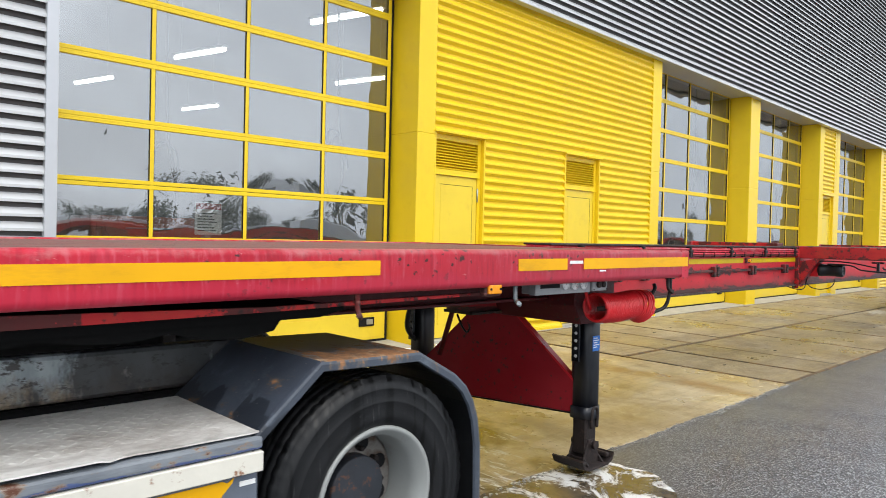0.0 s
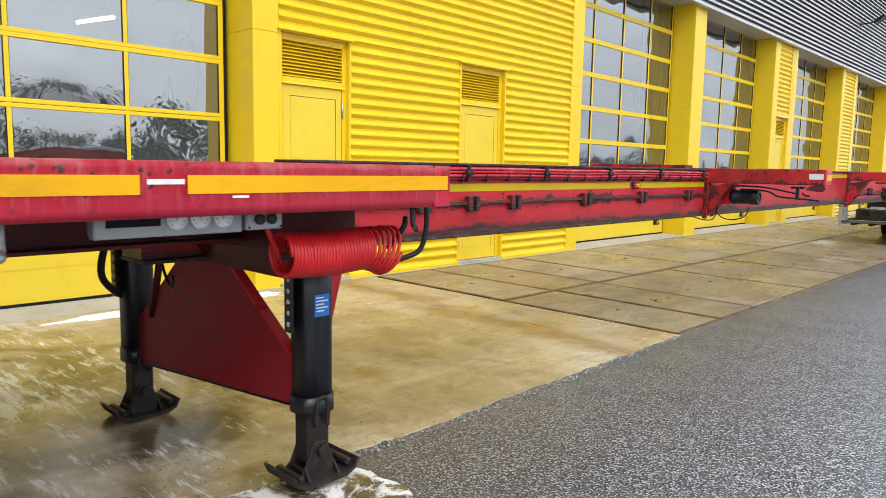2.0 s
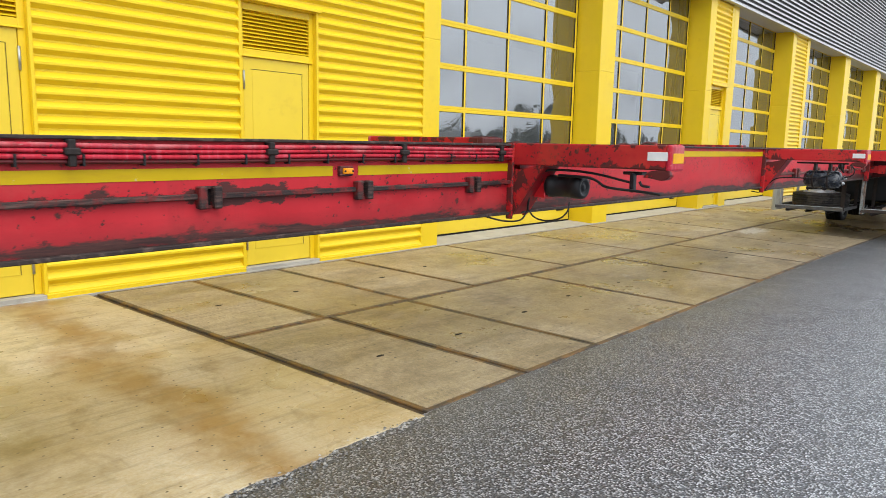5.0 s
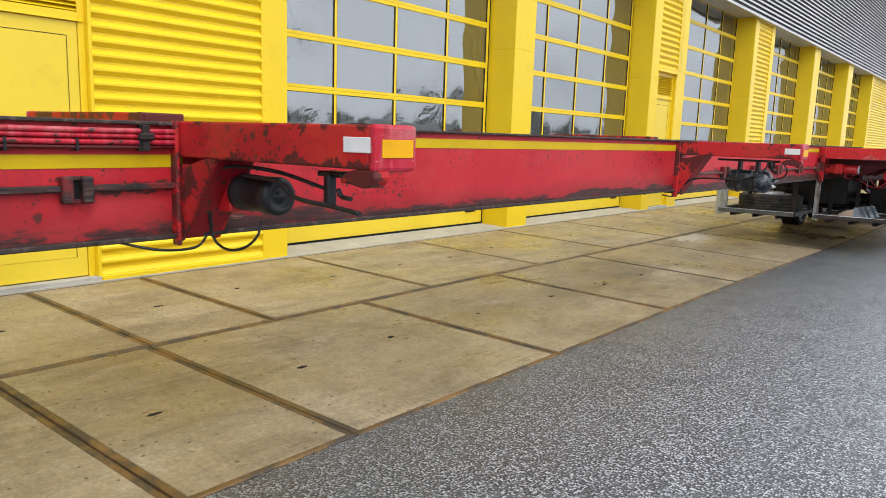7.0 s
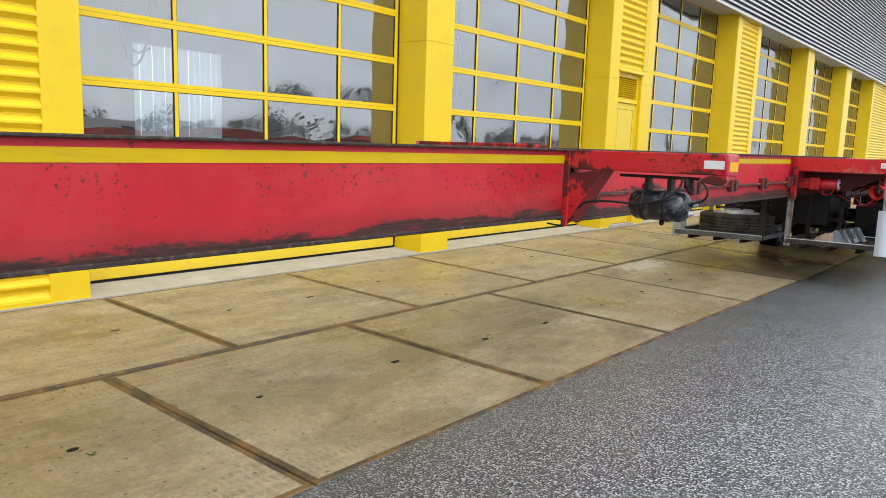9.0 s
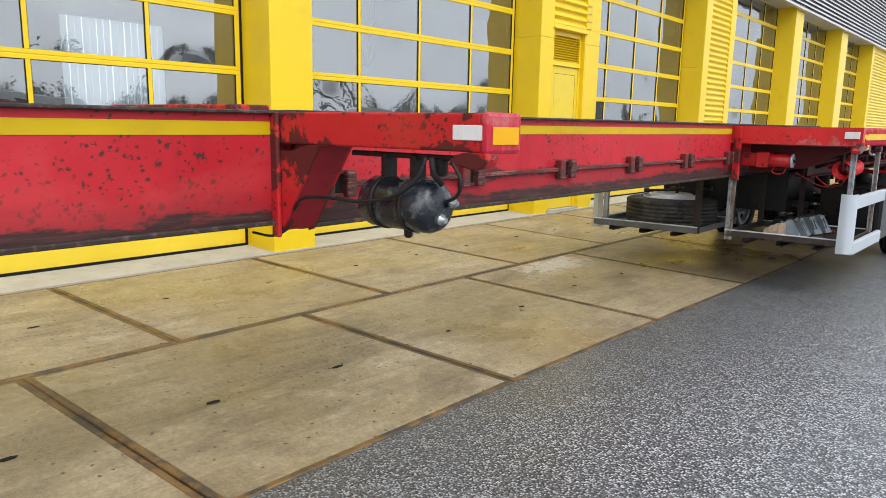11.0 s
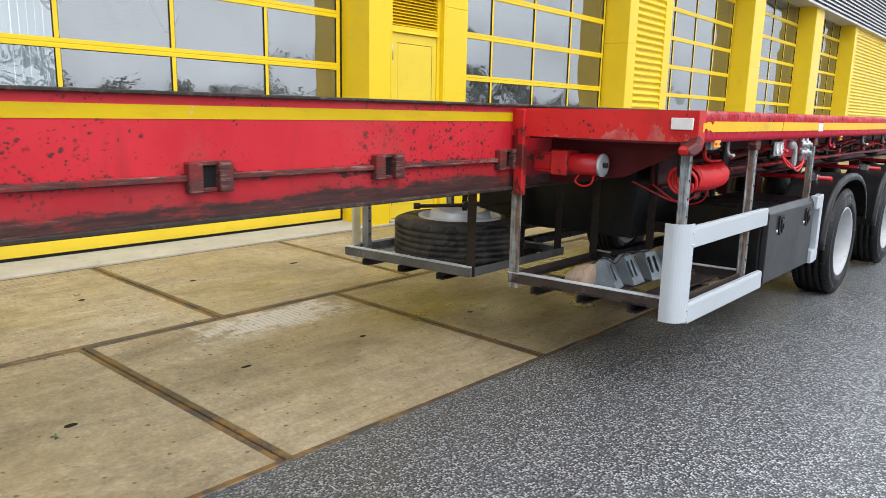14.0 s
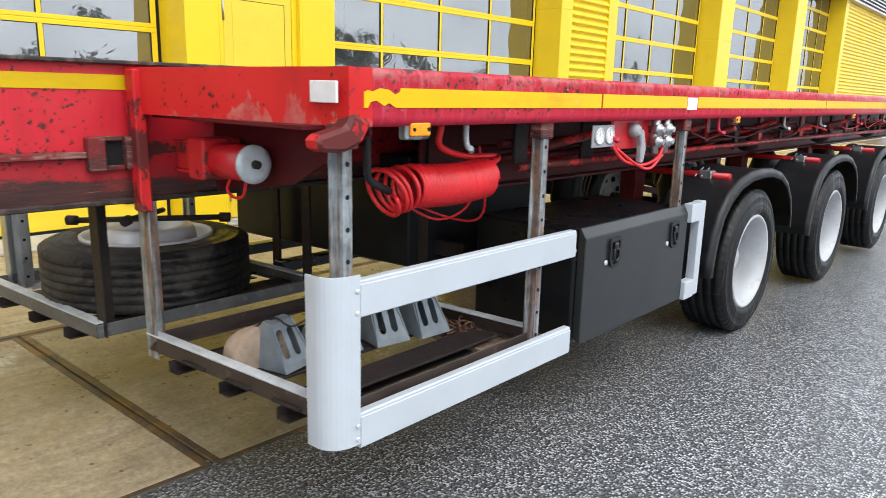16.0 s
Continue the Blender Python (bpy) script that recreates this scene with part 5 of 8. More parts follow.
# the goose-neck and frame rails under the decks
def underframe():
    for s in (-1, 1):
        bm = bmesh.new()
        a = s * 0.5
        box(bm, a - 0.008, a + 0.008, -4.4, 4.6, 1.245, 1.44)
        box(bm, a - 0.09, a + 0.09, -4.4, 4.6, 1.23, 1.246, 0.003)
        part("neck_rail", bm, RED_DARK, trailer, "red frame rail, darkened for the shade below the deck")
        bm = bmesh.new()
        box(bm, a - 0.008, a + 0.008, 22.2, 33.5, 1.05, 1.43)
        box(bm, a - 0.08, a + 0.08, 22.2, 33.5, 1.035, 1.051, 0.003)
        part("frame_rail", bm, RED_DARK, trailer, "red frame rail, darkened for the shade below the deck")
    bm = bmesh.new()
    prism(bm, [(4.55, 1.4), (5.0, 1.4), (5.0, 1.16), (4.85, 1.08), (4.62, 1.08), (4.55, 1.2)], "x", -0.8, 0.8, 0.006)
    part("leg_crossmember", bm, RED_DARK, trailer, "red crossmember above the legs, darkened for the shade")
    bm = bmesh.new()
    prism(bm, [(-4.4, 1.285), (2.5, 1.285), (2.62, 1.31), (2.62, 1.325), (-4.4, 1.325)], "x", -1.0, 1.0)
    part("coupler_plate", bm, NECK_BLACK, trailer, "black greasy coupler plate under the neck")
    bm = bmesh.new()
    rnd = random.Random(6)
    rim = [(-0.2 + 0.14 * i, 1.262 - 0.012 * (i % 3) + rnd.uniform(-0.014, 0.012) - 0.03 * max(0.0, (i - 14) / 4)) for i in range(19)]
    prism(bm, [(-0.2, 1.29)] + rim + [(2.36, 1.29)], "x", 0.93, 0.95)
    part("mud_curtain", bm, NECK_BLACK, trailer, "ragged black rubber curtain under the neck")
    for s in (1, -1):
        bm = bmesh.new()
        a = s * 1.1
        prism(bm, [(-4.3, 1.372), (1.36, 1.372), (2.2, 1.352), (3.4, 1.36), (3.4, 1.348), (2.2, 1.334), (1.36, 1.33), (-4.3, 1.33)], "x", a - 0.012, a + 0.012)
        part("inner_lip", bm, RED_CHIP, trailer, "dirty red inner flange under the side rail")
    # sloped stay between the deck's end and the beam
    bm = bmesh.new()
    prism(bm, [(5.02, 1.42), (5.1, 1.42), (5.02, 1.12), (4.94, 1.12)], "x", 0.3, 0.36)
    part("stay", bm, RED_PLAIN, trailer)
    # red rear brace of the leg
    bm = bmesh.new()
    prism(bm, [(4.87, 0.62), (4.915, 0.62), (5.1, 1.3), (5.0, 1.3)], "x", 0.58, 0.66, 0.004)
    part("leg_brace", bm, RED_PLAIN, trailer, "red sloping brace behind the leg")


underframe()


def leg_paint():
    k = Nodes("black_leg_paint")
    run = k.noise(1, 6, 0.65, k.stretch(14, 14, 1.1))
    c = k.mix(k.ramp(run, 0.45, 0.75), (0.006, 0.007, 0.011), (0.032, 0.036, 0.046))
    c = k.mix(k.ramp(k.noise(14, 6, 0.75), 0.64, 0.7), c, (0.045, 0.028, 0.02))
    k.bump(run, 0.1, 0.003)
    return k.done(c, k.ramp(run, 0.3, 0.7, 0.28, 0.45), 0.0)


LEG = leg_paint()


def rounded(a, b, u, v, n=28):
    """A square outline with well rounded corners."""
    out = []
    for i in range(n):
        w = 2 * math.pi * (i + 0.5) / n
        c, d = math.cos(w), math.sin(w)
        out.append((a + u * math.copysign(abs(c) ** 0.6, c), b + v * math.copysign(abs(d) ** 0.6, d)))
    return out


def landing_leg(s):
    """A two-stage square leg with a shoe, hanging clear of the ground."""
    a, b = (0.71, 4.815) if s > 0 else (-0.66, 4.58)
    bm = bmesh.new()
    prism(bm, rounded(a, b, 0.075, 0.085), "z", 0.5, 1.4)
    prism(bm, rounded(a, b, 0.082, 0.092), "z", 0.44, 0.52)
    for f in bm.faces:
        f.smooth = len(f.verts) == 4
    leg = part("landing_leg", bm, LEG, trailer, "black landing leg with a rusty shoe")
    part("inner_leg", one(a - 0.055, a + 0.055, b - 0.06, b + 0.06, 0.2, 0.45, 0.01), RUST_STEEL, leg, "rusty inner leg tube")
    bm = bmesh.new()
    # shallow pan with turned-up ends, a yoke and its pins
    pan = [(b - 0.23, 0.175), (b - 0.2, 0.125), (b - 0.14, 0.1), (b + 0.14, 0.1), (b + 0.2, 0.125), (b + 0.23, 0.175), (b + 0.215, 0.18), (b + 0.19, 0.142), (b + 0.13, 0.12), (b - 0.13, 0.12), (b - 0.19, 0.142), (b - 0.215, 0.18)]
    prism(bm, pan, "x", a - 0.15, a + 0.15)
    for q in (-1, 1):
        prism(bm, [(b - 0.14, 0.11), (b + 0.14, 0.11), (b + 0.09, 0.2), (b + 0.045, 0.29), (b - 0.045, 0.29), (b - 0.09, 0.2)], "x", a + q * 0.07 - 0.008, a + q * 0.07 + 0.008, 0.004)
        prism(bm, [(a - 0.14, 0.11), (a + 0.14, 0.11), (a + 0.08, 0.17), (a - 0.08, 0.17)], "y", b + q * 0.1 - 0.008, b + q * 0.1 + 0.008, 0.004)
    tube(bm, [(a - 0.11, b, 0.255), (a + 0.11, b, 0.255)], 0.024, 12)
    tube(bm, [(a + 0.1, b, 0.255), (a + 0.125, b, 0.255)], 0.036, 6)
    for dy, dz in ((-0.16, 0.0), (0.17, 0.012)):
        box(bm, a - 0.11, a + 0.13, b + dy - 0.02, b + dy + 0.02, 0.13 + dz, 0.165 + dz, 0.008)
    for v in bm.verts:
        v.co.x, v.co.y, v.co.z = a + (v.co.x - a) * 0.82, b + (v.co.y - b) * 0.8, 0.45 - (0.45 - v.co.z) * 0.94
    part("shoe", bm, RUST_STEEL, leg, "rusty dark steel shoe")
    bm = bmesh.new()
    tube(bm, curve_pts([(a + 0.078, b - 0.03, 0.38), (a + 0.08, b - 0.03, 0.49), (a + 0.08, b, 0.515), (a + 0.08, b + 0.03, 0.49), (a + 0.078, b + 0.03, 0.38)], 5), 0.012, 7)
    part("pin_guard", bm, RUST_STEEL, leg, "rusty bent guard over the pin hole")
    # the plate with a row of holes beside the leg
    bm = bmesh.new()
    box(bm, a - 0.03, a + 0.03, b - 0.125, b - 0.112, 0.82, 1.3, 0.003)
    box(bm, a - 0.03, a - 0.018, b - 0.125, b - 0.08, 0.82, 1.3, 0.003)
    strip = part("hole_strip", bm, BLACK_STEEL, leg)
    bm = bmesh.new()
    for i in range(9):
        lathe(bm, [(0.011, 0), (0.011, 0.003)], (a + 0.005, b - 0.128, 0.86 + i * 0.05), "y", 10)
    part("hole", bm, WHITE_STRIP if s > 0 else RUST_STEEL, strip, kind="stuff")
    if s > 0:
        lab = part("sticker", one(a + 0.05, a + 0.0765, b - 0.035, b + 0.045, 0.89, 0.99), BLUE_LABEL, leg, "blue sticker with white lines")
        bm = bmesh.new()
        for z in (0.975, 0.96, 0.945, 0.93, 0.915):
            box(bm, a + 0.076, a + 0.0775, b - 0.028, b + 0.036 - 0.02 * (z * 100 % 3 > 1.4), z - 0.003, z + 0.003)
        part("printed_line", bm, WHITE_STRIP, lab)
    return leg


landing_leg(1)
landing_leg(-1)


def gusset():
    bm = bmesh.new()
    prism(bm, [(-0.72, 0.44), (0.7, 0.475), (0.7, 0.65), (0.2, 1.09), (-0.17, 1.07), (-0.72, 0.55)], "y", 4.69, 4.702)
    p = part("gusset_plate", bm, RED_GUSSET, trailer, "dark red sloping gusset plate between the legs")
    # near edge catches the light: coloured brighter than the deep red plate
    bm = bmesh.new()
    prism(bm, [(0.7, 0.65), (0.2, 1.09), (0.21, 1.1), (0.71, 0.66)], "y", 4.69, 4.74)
    part("plate_edge", bm, RED_PLAIN, p, "plate edge in brighter red for the light it catches")
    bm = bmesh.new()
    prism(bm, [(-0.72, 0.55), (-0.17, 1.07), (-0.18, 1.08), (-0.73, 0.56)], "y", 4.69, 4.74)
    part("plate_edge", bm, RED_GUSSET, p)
    bm = bmesh.new()
    prism(bm, [(-0.72, 0.428), (0.705, 0.463), (0.705, 0.474), (-0.72, 0.439)], "y", 4.688, 4.75)
    part("plate_foot", bm, BLACK_STEEL, p, "dark lower edge")
    for o in (p, *p.children):
        sweep(o, 0.14, 0.35)
    bm = bmesh.new()
    tube(bm, [(-0.3, 4.58, 1.15), (-0.46, 4.58, 0.72)], 0.02, 10)
    part("stay", bm, RED_DARK, trailer)
    bm = bmesh.new()
    tube(bm, curve_pts([(-0.35, 4.45, 1.2), (-0.55, 4.4, 1.15), (-0.62, 4.38, 0.95), (-0.66, 4.5, 0.82), (-0.7, 4.68, 0.74)], 6), 0.02, 8)
    part("crank_pipe", bm, BLACK_PLASTIC, trailer, "black bent hose")
    # small hook hanging on the stay
    bm = bmesh.new()
    tube(bm, curve_pts([(-0.25, 4.55, 1.05), (-0.2, 4.55, 0.97), (-0.15, 4.55, 0.93), (-0.12, 4.55, 0.96), (-0.13, 4.55, 0.99)], 5), 0.008, 6)
    part("hook", bm, BLACK_STEEL, trailer)


gusset()


def outrigger(b0, b1, half, zb, s, first):
    """A hollow arm from beam to side with a brace and an end cap."""
    up = 0.0 if s > 0 else 0.035
    top, low = DECK + up + (0.028 if first else 0.024), DECK + up - (0.124 if first else 0.112)
    bm = bmesh.new()
    a0 = half + 0.001
    box(bm, min(s * a0, s * (HALF - 0.03)), max(s * a0, s * (HALF - 0.03)), b0, b1, low, top, 0.008, 2)
    arm = part("outrigger", bm, RED_CHIP, trailer, "red outrigger arm with chipped paint")
    bm = bmesh.new()
    q0, q1 = sorted((s * (HALF - 0.032), s * HALF))
    box(bm, q0, q1, b0 - 0.004, b1 + 0.012, low - 0.006, top + 0.003, 0.014, 2)
    part("end_cap", bm, RED, arm)
    # web plate on the beam and the sloping brace below the arm
    for y in (b0, b1 - 0.016):
        bm = bmesh.new()
        prism(bm, [(s * a0, low - 0.03), (s * (a0 + 0.1), low - 0.03), (s * (a0 + 0.21), low - 0.001), (s * (a0 + 0.28), low - 0.001), (s * (a0 + 0.03), zb - 0.01), (s * a0, zb - 0.02)], "y", y, y + 0.014)
        part("brace_plate", bm, RED_CHIP, arm)
    bm = bmesh.new()
    prism(bm, [(s * (a0 + 0.28), low - 0.002), (s * (a0 + 0.265), low - 0.002), (s * (a0 + 0.02), zb), (s * (a0 + 0.04), zb)], "y", b0 + 0.015, b1 - 0.017)
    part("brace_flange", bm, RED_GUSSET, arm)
    part("collar", one(min(s * (half - 0.005), s * (half + 0.045)), max(s * (half - 0.005), s * (half + 0.045)), b0 - 0.022, b0 - 0.002, zb - 0.03, top, 0.006), RED_CHIP, arm, "chipped red collar on the beam")
    bm = bmesh.new()
    prism(bm, [(s * (HALF - 0.17), low - 0.05), (s * (HALF - 0.155), low - 0.024), (s * (HALF - 0.12), low - 0.006), (s * (HALF - 0.08), low + 0.0), (s * (HALF - 0.004), low + 0.002), (s * (HALF + 0.002), low - 0.03), (s * (HALF - 0.02), low - 0.058), (s * (HALF - 0.06), low - 0.064), (s * (HALF - 0.12), low - 0.052)], "y", b0 + 0.0, b0 + 0.07, 0.006)
    part("hook_block", bm, RED_CHIP, arm, "worn red lashing hook")
    if s > 0:
        part("white_reflector", one(HALF - 0.145, HALF - 0.012, b0 - 0.004, b0 + 0.001, top - 0.095, top - 0.042, 0.002), WHITE_STRIP, arm, "white reflector plate")
        part("yellow_reflector", one(HALF, HALF + 0.003, b0 + 0.03, b1 - 0.01, top - 0.11, top - 0.048, 0.001), TAPE, arm, "orange-yellow reflector")
    for o in (arm, *arm.children):
        sweep(o, 0.09)
    return arm


for s in (1, -1):
    outrigger(10.37, 10.56, BF, 1.095, s, True)
    outrigger(15.57, 15.76, BM, 1.075, s, False)


def brake_can():
    """A black can on the first outrigger with its hoses."""
    bm = bmesh.new()
    prof = [(0.0, 0), (0.07, 0.0), (0.078, 0.01), (0.078, 0.05), (0.074, 0.055), (0.074, 0.2), (0.079, 0.205), (0.079, 0.27), (0.07, 0.285), (0.05, 0.285), (0.045, 0.275), (0.02, 0.275), (0.018, 0.283), (0.001, 0.283)]
    lathe(bm, prof[1:], (0.33, 10.45, 1.305), "x", 32)
    c = part("cylinder_can", bm, BLACK_PLASTIC, trailer, "black cylindrical can")
    part("can_bracket", one(0.16, 0.335, 10.39, 10.52, 1.22, 1.38, 0.005), RED_PLAIN, c, "red bracket")
    hoses = (([(0.2, 10.38, 1.12), (0.24, 10.35, 1.25), (0.33, 10.34, 1.39), (0.44, 10.36, 1.42), (0.7, 10.38, 1.41), (0.98, 10.4, 1.36)], 0.008),
             ([(0.45, 10.38, 1.385), (0.68, 10.36, 1.38), (0.76, 10.36, 1.36), (0.82, 10.35, 1.33), (0.92, 10.34, 1.318), (1.05, 10.34, 1.312), (1.22, 10.33, 1.3)], 0.009),
             ([(0.22, 10.36, 1.13), (0.28, 10.36, 1.08), (0.38, 10.36, 1.065), (0.48, 10.37, 1.09), (0.52, 10.4, 1.14), (0.52, 10.42, 1.2)], 0.006),
             ([(0.1, 10.0, 1.1), (0.17, 10.15, 1.06), (0.2, 10.3, 1.06), (0.21, 10.36, 1.12)], 0.006))
    for pts, r in hoses:
        bm = bmesh.new()
        tube(bm, curve_pts(pts, 7), r, 8)
        part("hose", bm, BLACK_PLASTIC, trailer, "black hose")
    bm = bmesh.new()
    box(bm, 0.99, 1.02, 10.36, 10.4, 1.3, 1.42, 0.004)
    box(bm, 0.93, 1.06, 10.38, 10.46, 1.41, 1.43, 0.004)
    tube(bm, curve_pts([(1.05, 10.38, 1.37), (1.07, 10.38, 1.345), (1.12, 10.38, 1.34)], 4), 0.009, 6)
    part("drop_bracket", bm, BLACK_STEEL, trailer)


brake_can()


def air_tank():
    """The air vessel strapped under the second outrigger."""
    bm = bmesh.new()
    r = 0.115
    prof = [(0.03, 0.55), (0.075, 0.565), (0.1, 0.585), (r, 0.615), (r, 0.95), (0.1, 0.985), (0.075, 1.005), (0.035, 1.015), (0.002, 1.016)]
    lathe(bm, prof, (0, 15.62, 1.245), "x", 36)
    t = part("air_tank", bm, plain("blue_black_tank_paint", (0.014, 0.018, 0.026), 0.26, 0, 0.5, 6, 0.2, (0.1, 0.105, 0.11), (0.52, 0.64)), trailer, "glossy black air tank with straps")
    for a in (0.67, 0.85):
        bm = bmesh.new()
        lathe(bm, [(r + 0.001, 0), (r + 0.006, 0), (r + 0.006, 0.025), (r + 0.001, 0.025)], (a, 15.62, 1.245), "x", 36, True)
        part("strap", bm, RUST_STEEL, t, "steel strap")
        part("hanger", one(a - 0.004, a + 0.03, 15.585, 15.66, 1.355, 1.462, 0.004), RUST_STEEL, t, "rusty steel hanger")
    for dy, dz in ((0.04, 0.02), (-0.03, -0.045)):
        bm = bmesh.new()
        lathe(bm, [(0.018, 1.0), (0.018, 1.025), (0.024, 1.026), (0.024, 1.04), (0.012, 1.042), (0.012, 1.06)], (0, 15.62 + dy, 1.245 + dz), "x", 8)
        part("valve", bm, STEEL, t, "metal valve fitting")
    bm = bmesh.new()
    lathe(bm, [(0.012, -0.15), (0.02, -0.14), (0.02, -0.112)], (0.81, 15.62, 1.245), "z", 8)
    part("drain_valve", bm, RUST_STEEL, t, "metal valve fitting")
    for o in (t, *t.children):
        for v in o.data.vertices:
            v.co = Vector((0.795, 15.62, 1.24)) + (v.co - Vector((0.78, 15.62, 1.245))) * 0.9
    for pts, q in (([(0.23, 15.5, 1.17), (0.32, 15.48, 1.23), (0.5, 15.46, 1.25), (0.72, 15.48, 1.25), (0.88, 15.5, 1.29), (0.96, 15.53, 1.36), (0.98, 15.55, 1.43)], 0.008),
                   ([(0.2, 15.52, 1.2), (0.2, 15.5, 1.1), (0.14, 15.45, 1.05), (0.05, 15.4, 1.06)], 0.006),
                   ([(1.1, 15.56, 1.42), (1.14, 15.56, 1.36), (1.12, 15.57, 1.3), (1.03, 15.6, 1.265)], 0.007)):
        bm = bmesh.new()
        tube(bm, curve_pts(pts, 7), q, 8)
        part("hose", bm, BLACK_PLASTIC, trailer, "black hose")
    bm = bmesh.new()
    box(bm, 0.5, 1.06, 15.6, 15.64, 1.42, 1.44, 0.003)
    tube(bm, [(1.0, 15.56, 1.43), (1.0, 15.57, 1.37), (1.02, 15.6, 1.33)], 0.012, 8)
    lathe(bm, [(0.022, 1.36), (0.03, 1.37), (0.03, 1.42), (0.02, 1.43)], (0.99, 15.62, 0), "z", 10)
    part("hanger_rail", bm, RUST_STEEL, trailer)


air_tank()

# ---- the trailer's rear: racks, guards, box, wheels ----
def hat_post(a, b, z0, z1, mat=STEEL_RUST):
    """A rolled hat-section post with a column of holes."""
    bm = bmesh.new()
    w, d, t = 0.024, 0.04, 0.005
    pts = [(a, b - w - 0.016), (a + t, b - w - 0.016), (a + t, b - w), (a + d, b - w + 0.006), (a + d, b + w - 0.006), (a + t, b + w), (a + t, b + w + 0.016), (a, b + w + 0.016), (a, b + w - 0.004), (a + d - t, b + w - 0.01), (a + d - t, b - w + 0.01), (a, b - w + 0.004)]
    prism(bm, pts, "z", z0, z1)
    p = part("guard_post", bm, mat, trailer, "galvanised post with holes, rust-stained")
    bm = bmesh.new()
    z = z0 + 0.06
    while z < z1 - 0.04:
        lathe(bm, [(0.008, 0), (0.008, 0.0015)], (a + d, b, z), "x", 8)
        z += 0.1
    part("hole", bm, DARK_GAP, p, kind="stuff")
    part("post_shoe", one(a - 0.015, a + 0.048, b - 0.042, b + 0.042, z1 - 0.03, z1 + 0.045, 0.006), RED_RUST, p, "red bracket under the side rail")


for b, z0 in ((21.165, 0.44), (22.2, 0.45), (23.53, 0.9)):
    hat_post(1.175, b, z0, 1.36)
for b in (21.1, 22.13, 23.5):
    hat_post(-1.215, b - 0.22, 0.45, 1.36, STEEL)


def guard(s):
    """Pale side guard: a rounded upright and two rails."""
    def fold(bm, z0, z1):
        out, ins = [], []
        for i in range(9):
            w = math.pi / 2 * i / 8
            out.append((s * (1.185 + 0.085 * math.sin(w)), 21.135 - 0.085 * math.cos(w)))
            ins.append((s * (1.185 + 0.077 * math.sin(w)), 21.135 - 0.077 * math.cos(w)))
        pts = [(s * 1.15, 21.05)] + out + [(s * 1.27, 21.168), (s * 1.262, 21.168)] + ins[::-1] + [(s * 1.15, 21.058)]
        prism(bm, pts, "z", z0, z1)
    bm = bmesh.new()
    fold(bm, 0.41, 0.97)
    g = part("side_guard", bm, ALU, trailer, "pale aluminium side guard with two rails")
    for z0, z1 in ((0.832, 0.95), (0.392, 0.512)):
        bm = bmesh.new()
        prism(bm, [(s * 1.235, z0), (s * 1.266, z0), (s * 1.27, z0 + 0.004), (s * 1.27, z1 - 0.014), (s * 1.267, z1 - 0.012), (s * 1.267, z1 - 0.004), (s * 1.262, z1), (s * 1.235, z1)], "y", 21.17, 22.39)
        part("rail", bm, ALU, g)
    for z in (0.43, 0.475, 0.85, 0.92):
        bm = bmesh.new()
        lathe(bm, [(0.008, s * 0.0), (0.008, s * 0.004), (0.004, s * 0.006)], (s * 1.27, 21.155, z), "x", 10)
        part("rivet", bm, SILVER, g)
    # the short piece behind the box
    bm = bmesh.new()
    box(bm, min(s * 1.21, s * 1.262), max(s * 1.21, s * 1.262), 23.72, 23.79, 0.39, 0.945, 0.004)
    box(bm, min(s * 1.212, s * 1.266), max(s * 1.212, s * 1.266), 23.6, 23.72, 0.835, 0.94, 0.004)
    box(bm, min(s * 1.212, s * 1.266), max(s * 1.212, s * 1.266), 23.6, 23.72, 0.385, 0.49, 0.004)
    part("guard_end", bm, ALU, trailer, "short pale end of the side guard")


guard(1)
before = set(trailer.children_recursive)
guard(-1)
for o in set(trailer.children_recursive) - before:
    for v in o.data.vertices:
        v.co.y -= 0.23
        v.co.x -= 0.1


LIP = plain("dull_galvanised_edge", (0.52, 0.55, 0.57), 0.42, 0.15, 0.2, 9, 0.2, (0.24, 0.19, 0.16), (0.58, 0.72))


def rack(a0, a1, b0, b1, z):
    """An open carrier of angle steel hung under the deck."""
    bm = bmesh.new()
    for b, q in ((b0, 1), (b1, -1)):
        box(bm, a0, a1, min(b, b + q * 0.006), max(b, b + q * 0.006), z, z + 0.062, 0.002)
        box(bm, a0, a1, min(b, b + q * 0.045), max(b, b + q * 0.045), z, z + 0.006, 0.002)
    for a, q in ((a0, 1), (a1, -1)):
        box(bm, min(a, a + q * 0.006), max(a, a + q * 0.006), b0, b1, z, z + 0.06, 0.002)
        box(bm, min(a, a + q * 0.04), max(a, a + q * 0.04), b0, b1, z, z + 0.006, 0.002)
    r = part("rack_frame", bm, RACK, trailer, "open rack of dark rusty angle steel")
    for b, q in ((b0, 1), (b1, -1)):
        part("rack_lip", one(a0, a1, min(b - q * 0.002, b + q * 0.045), max(b - q * 0.002, b + q * 0.045), z + 0.063, z + 0.071, 0.002), LIP, r, "pale galvanised upper edge")
    for k in range(3):
        a = a0 + (a1 - a0) * (0.2 + 0.3 * k)
        bm = bmesh.new()
        box(bm, a - 0.03, a + 0.03, b0 - 0.02, b1 + 0.02, z - 0.045, z - 0.04)
        box(bm, a - 0.03, a - 0.025, b0 - 0.02, b1 + 0.02, z - 0.04, z - 0.002)
        part("rack_bearer", bm, RUST_STEEL, r)
    return r


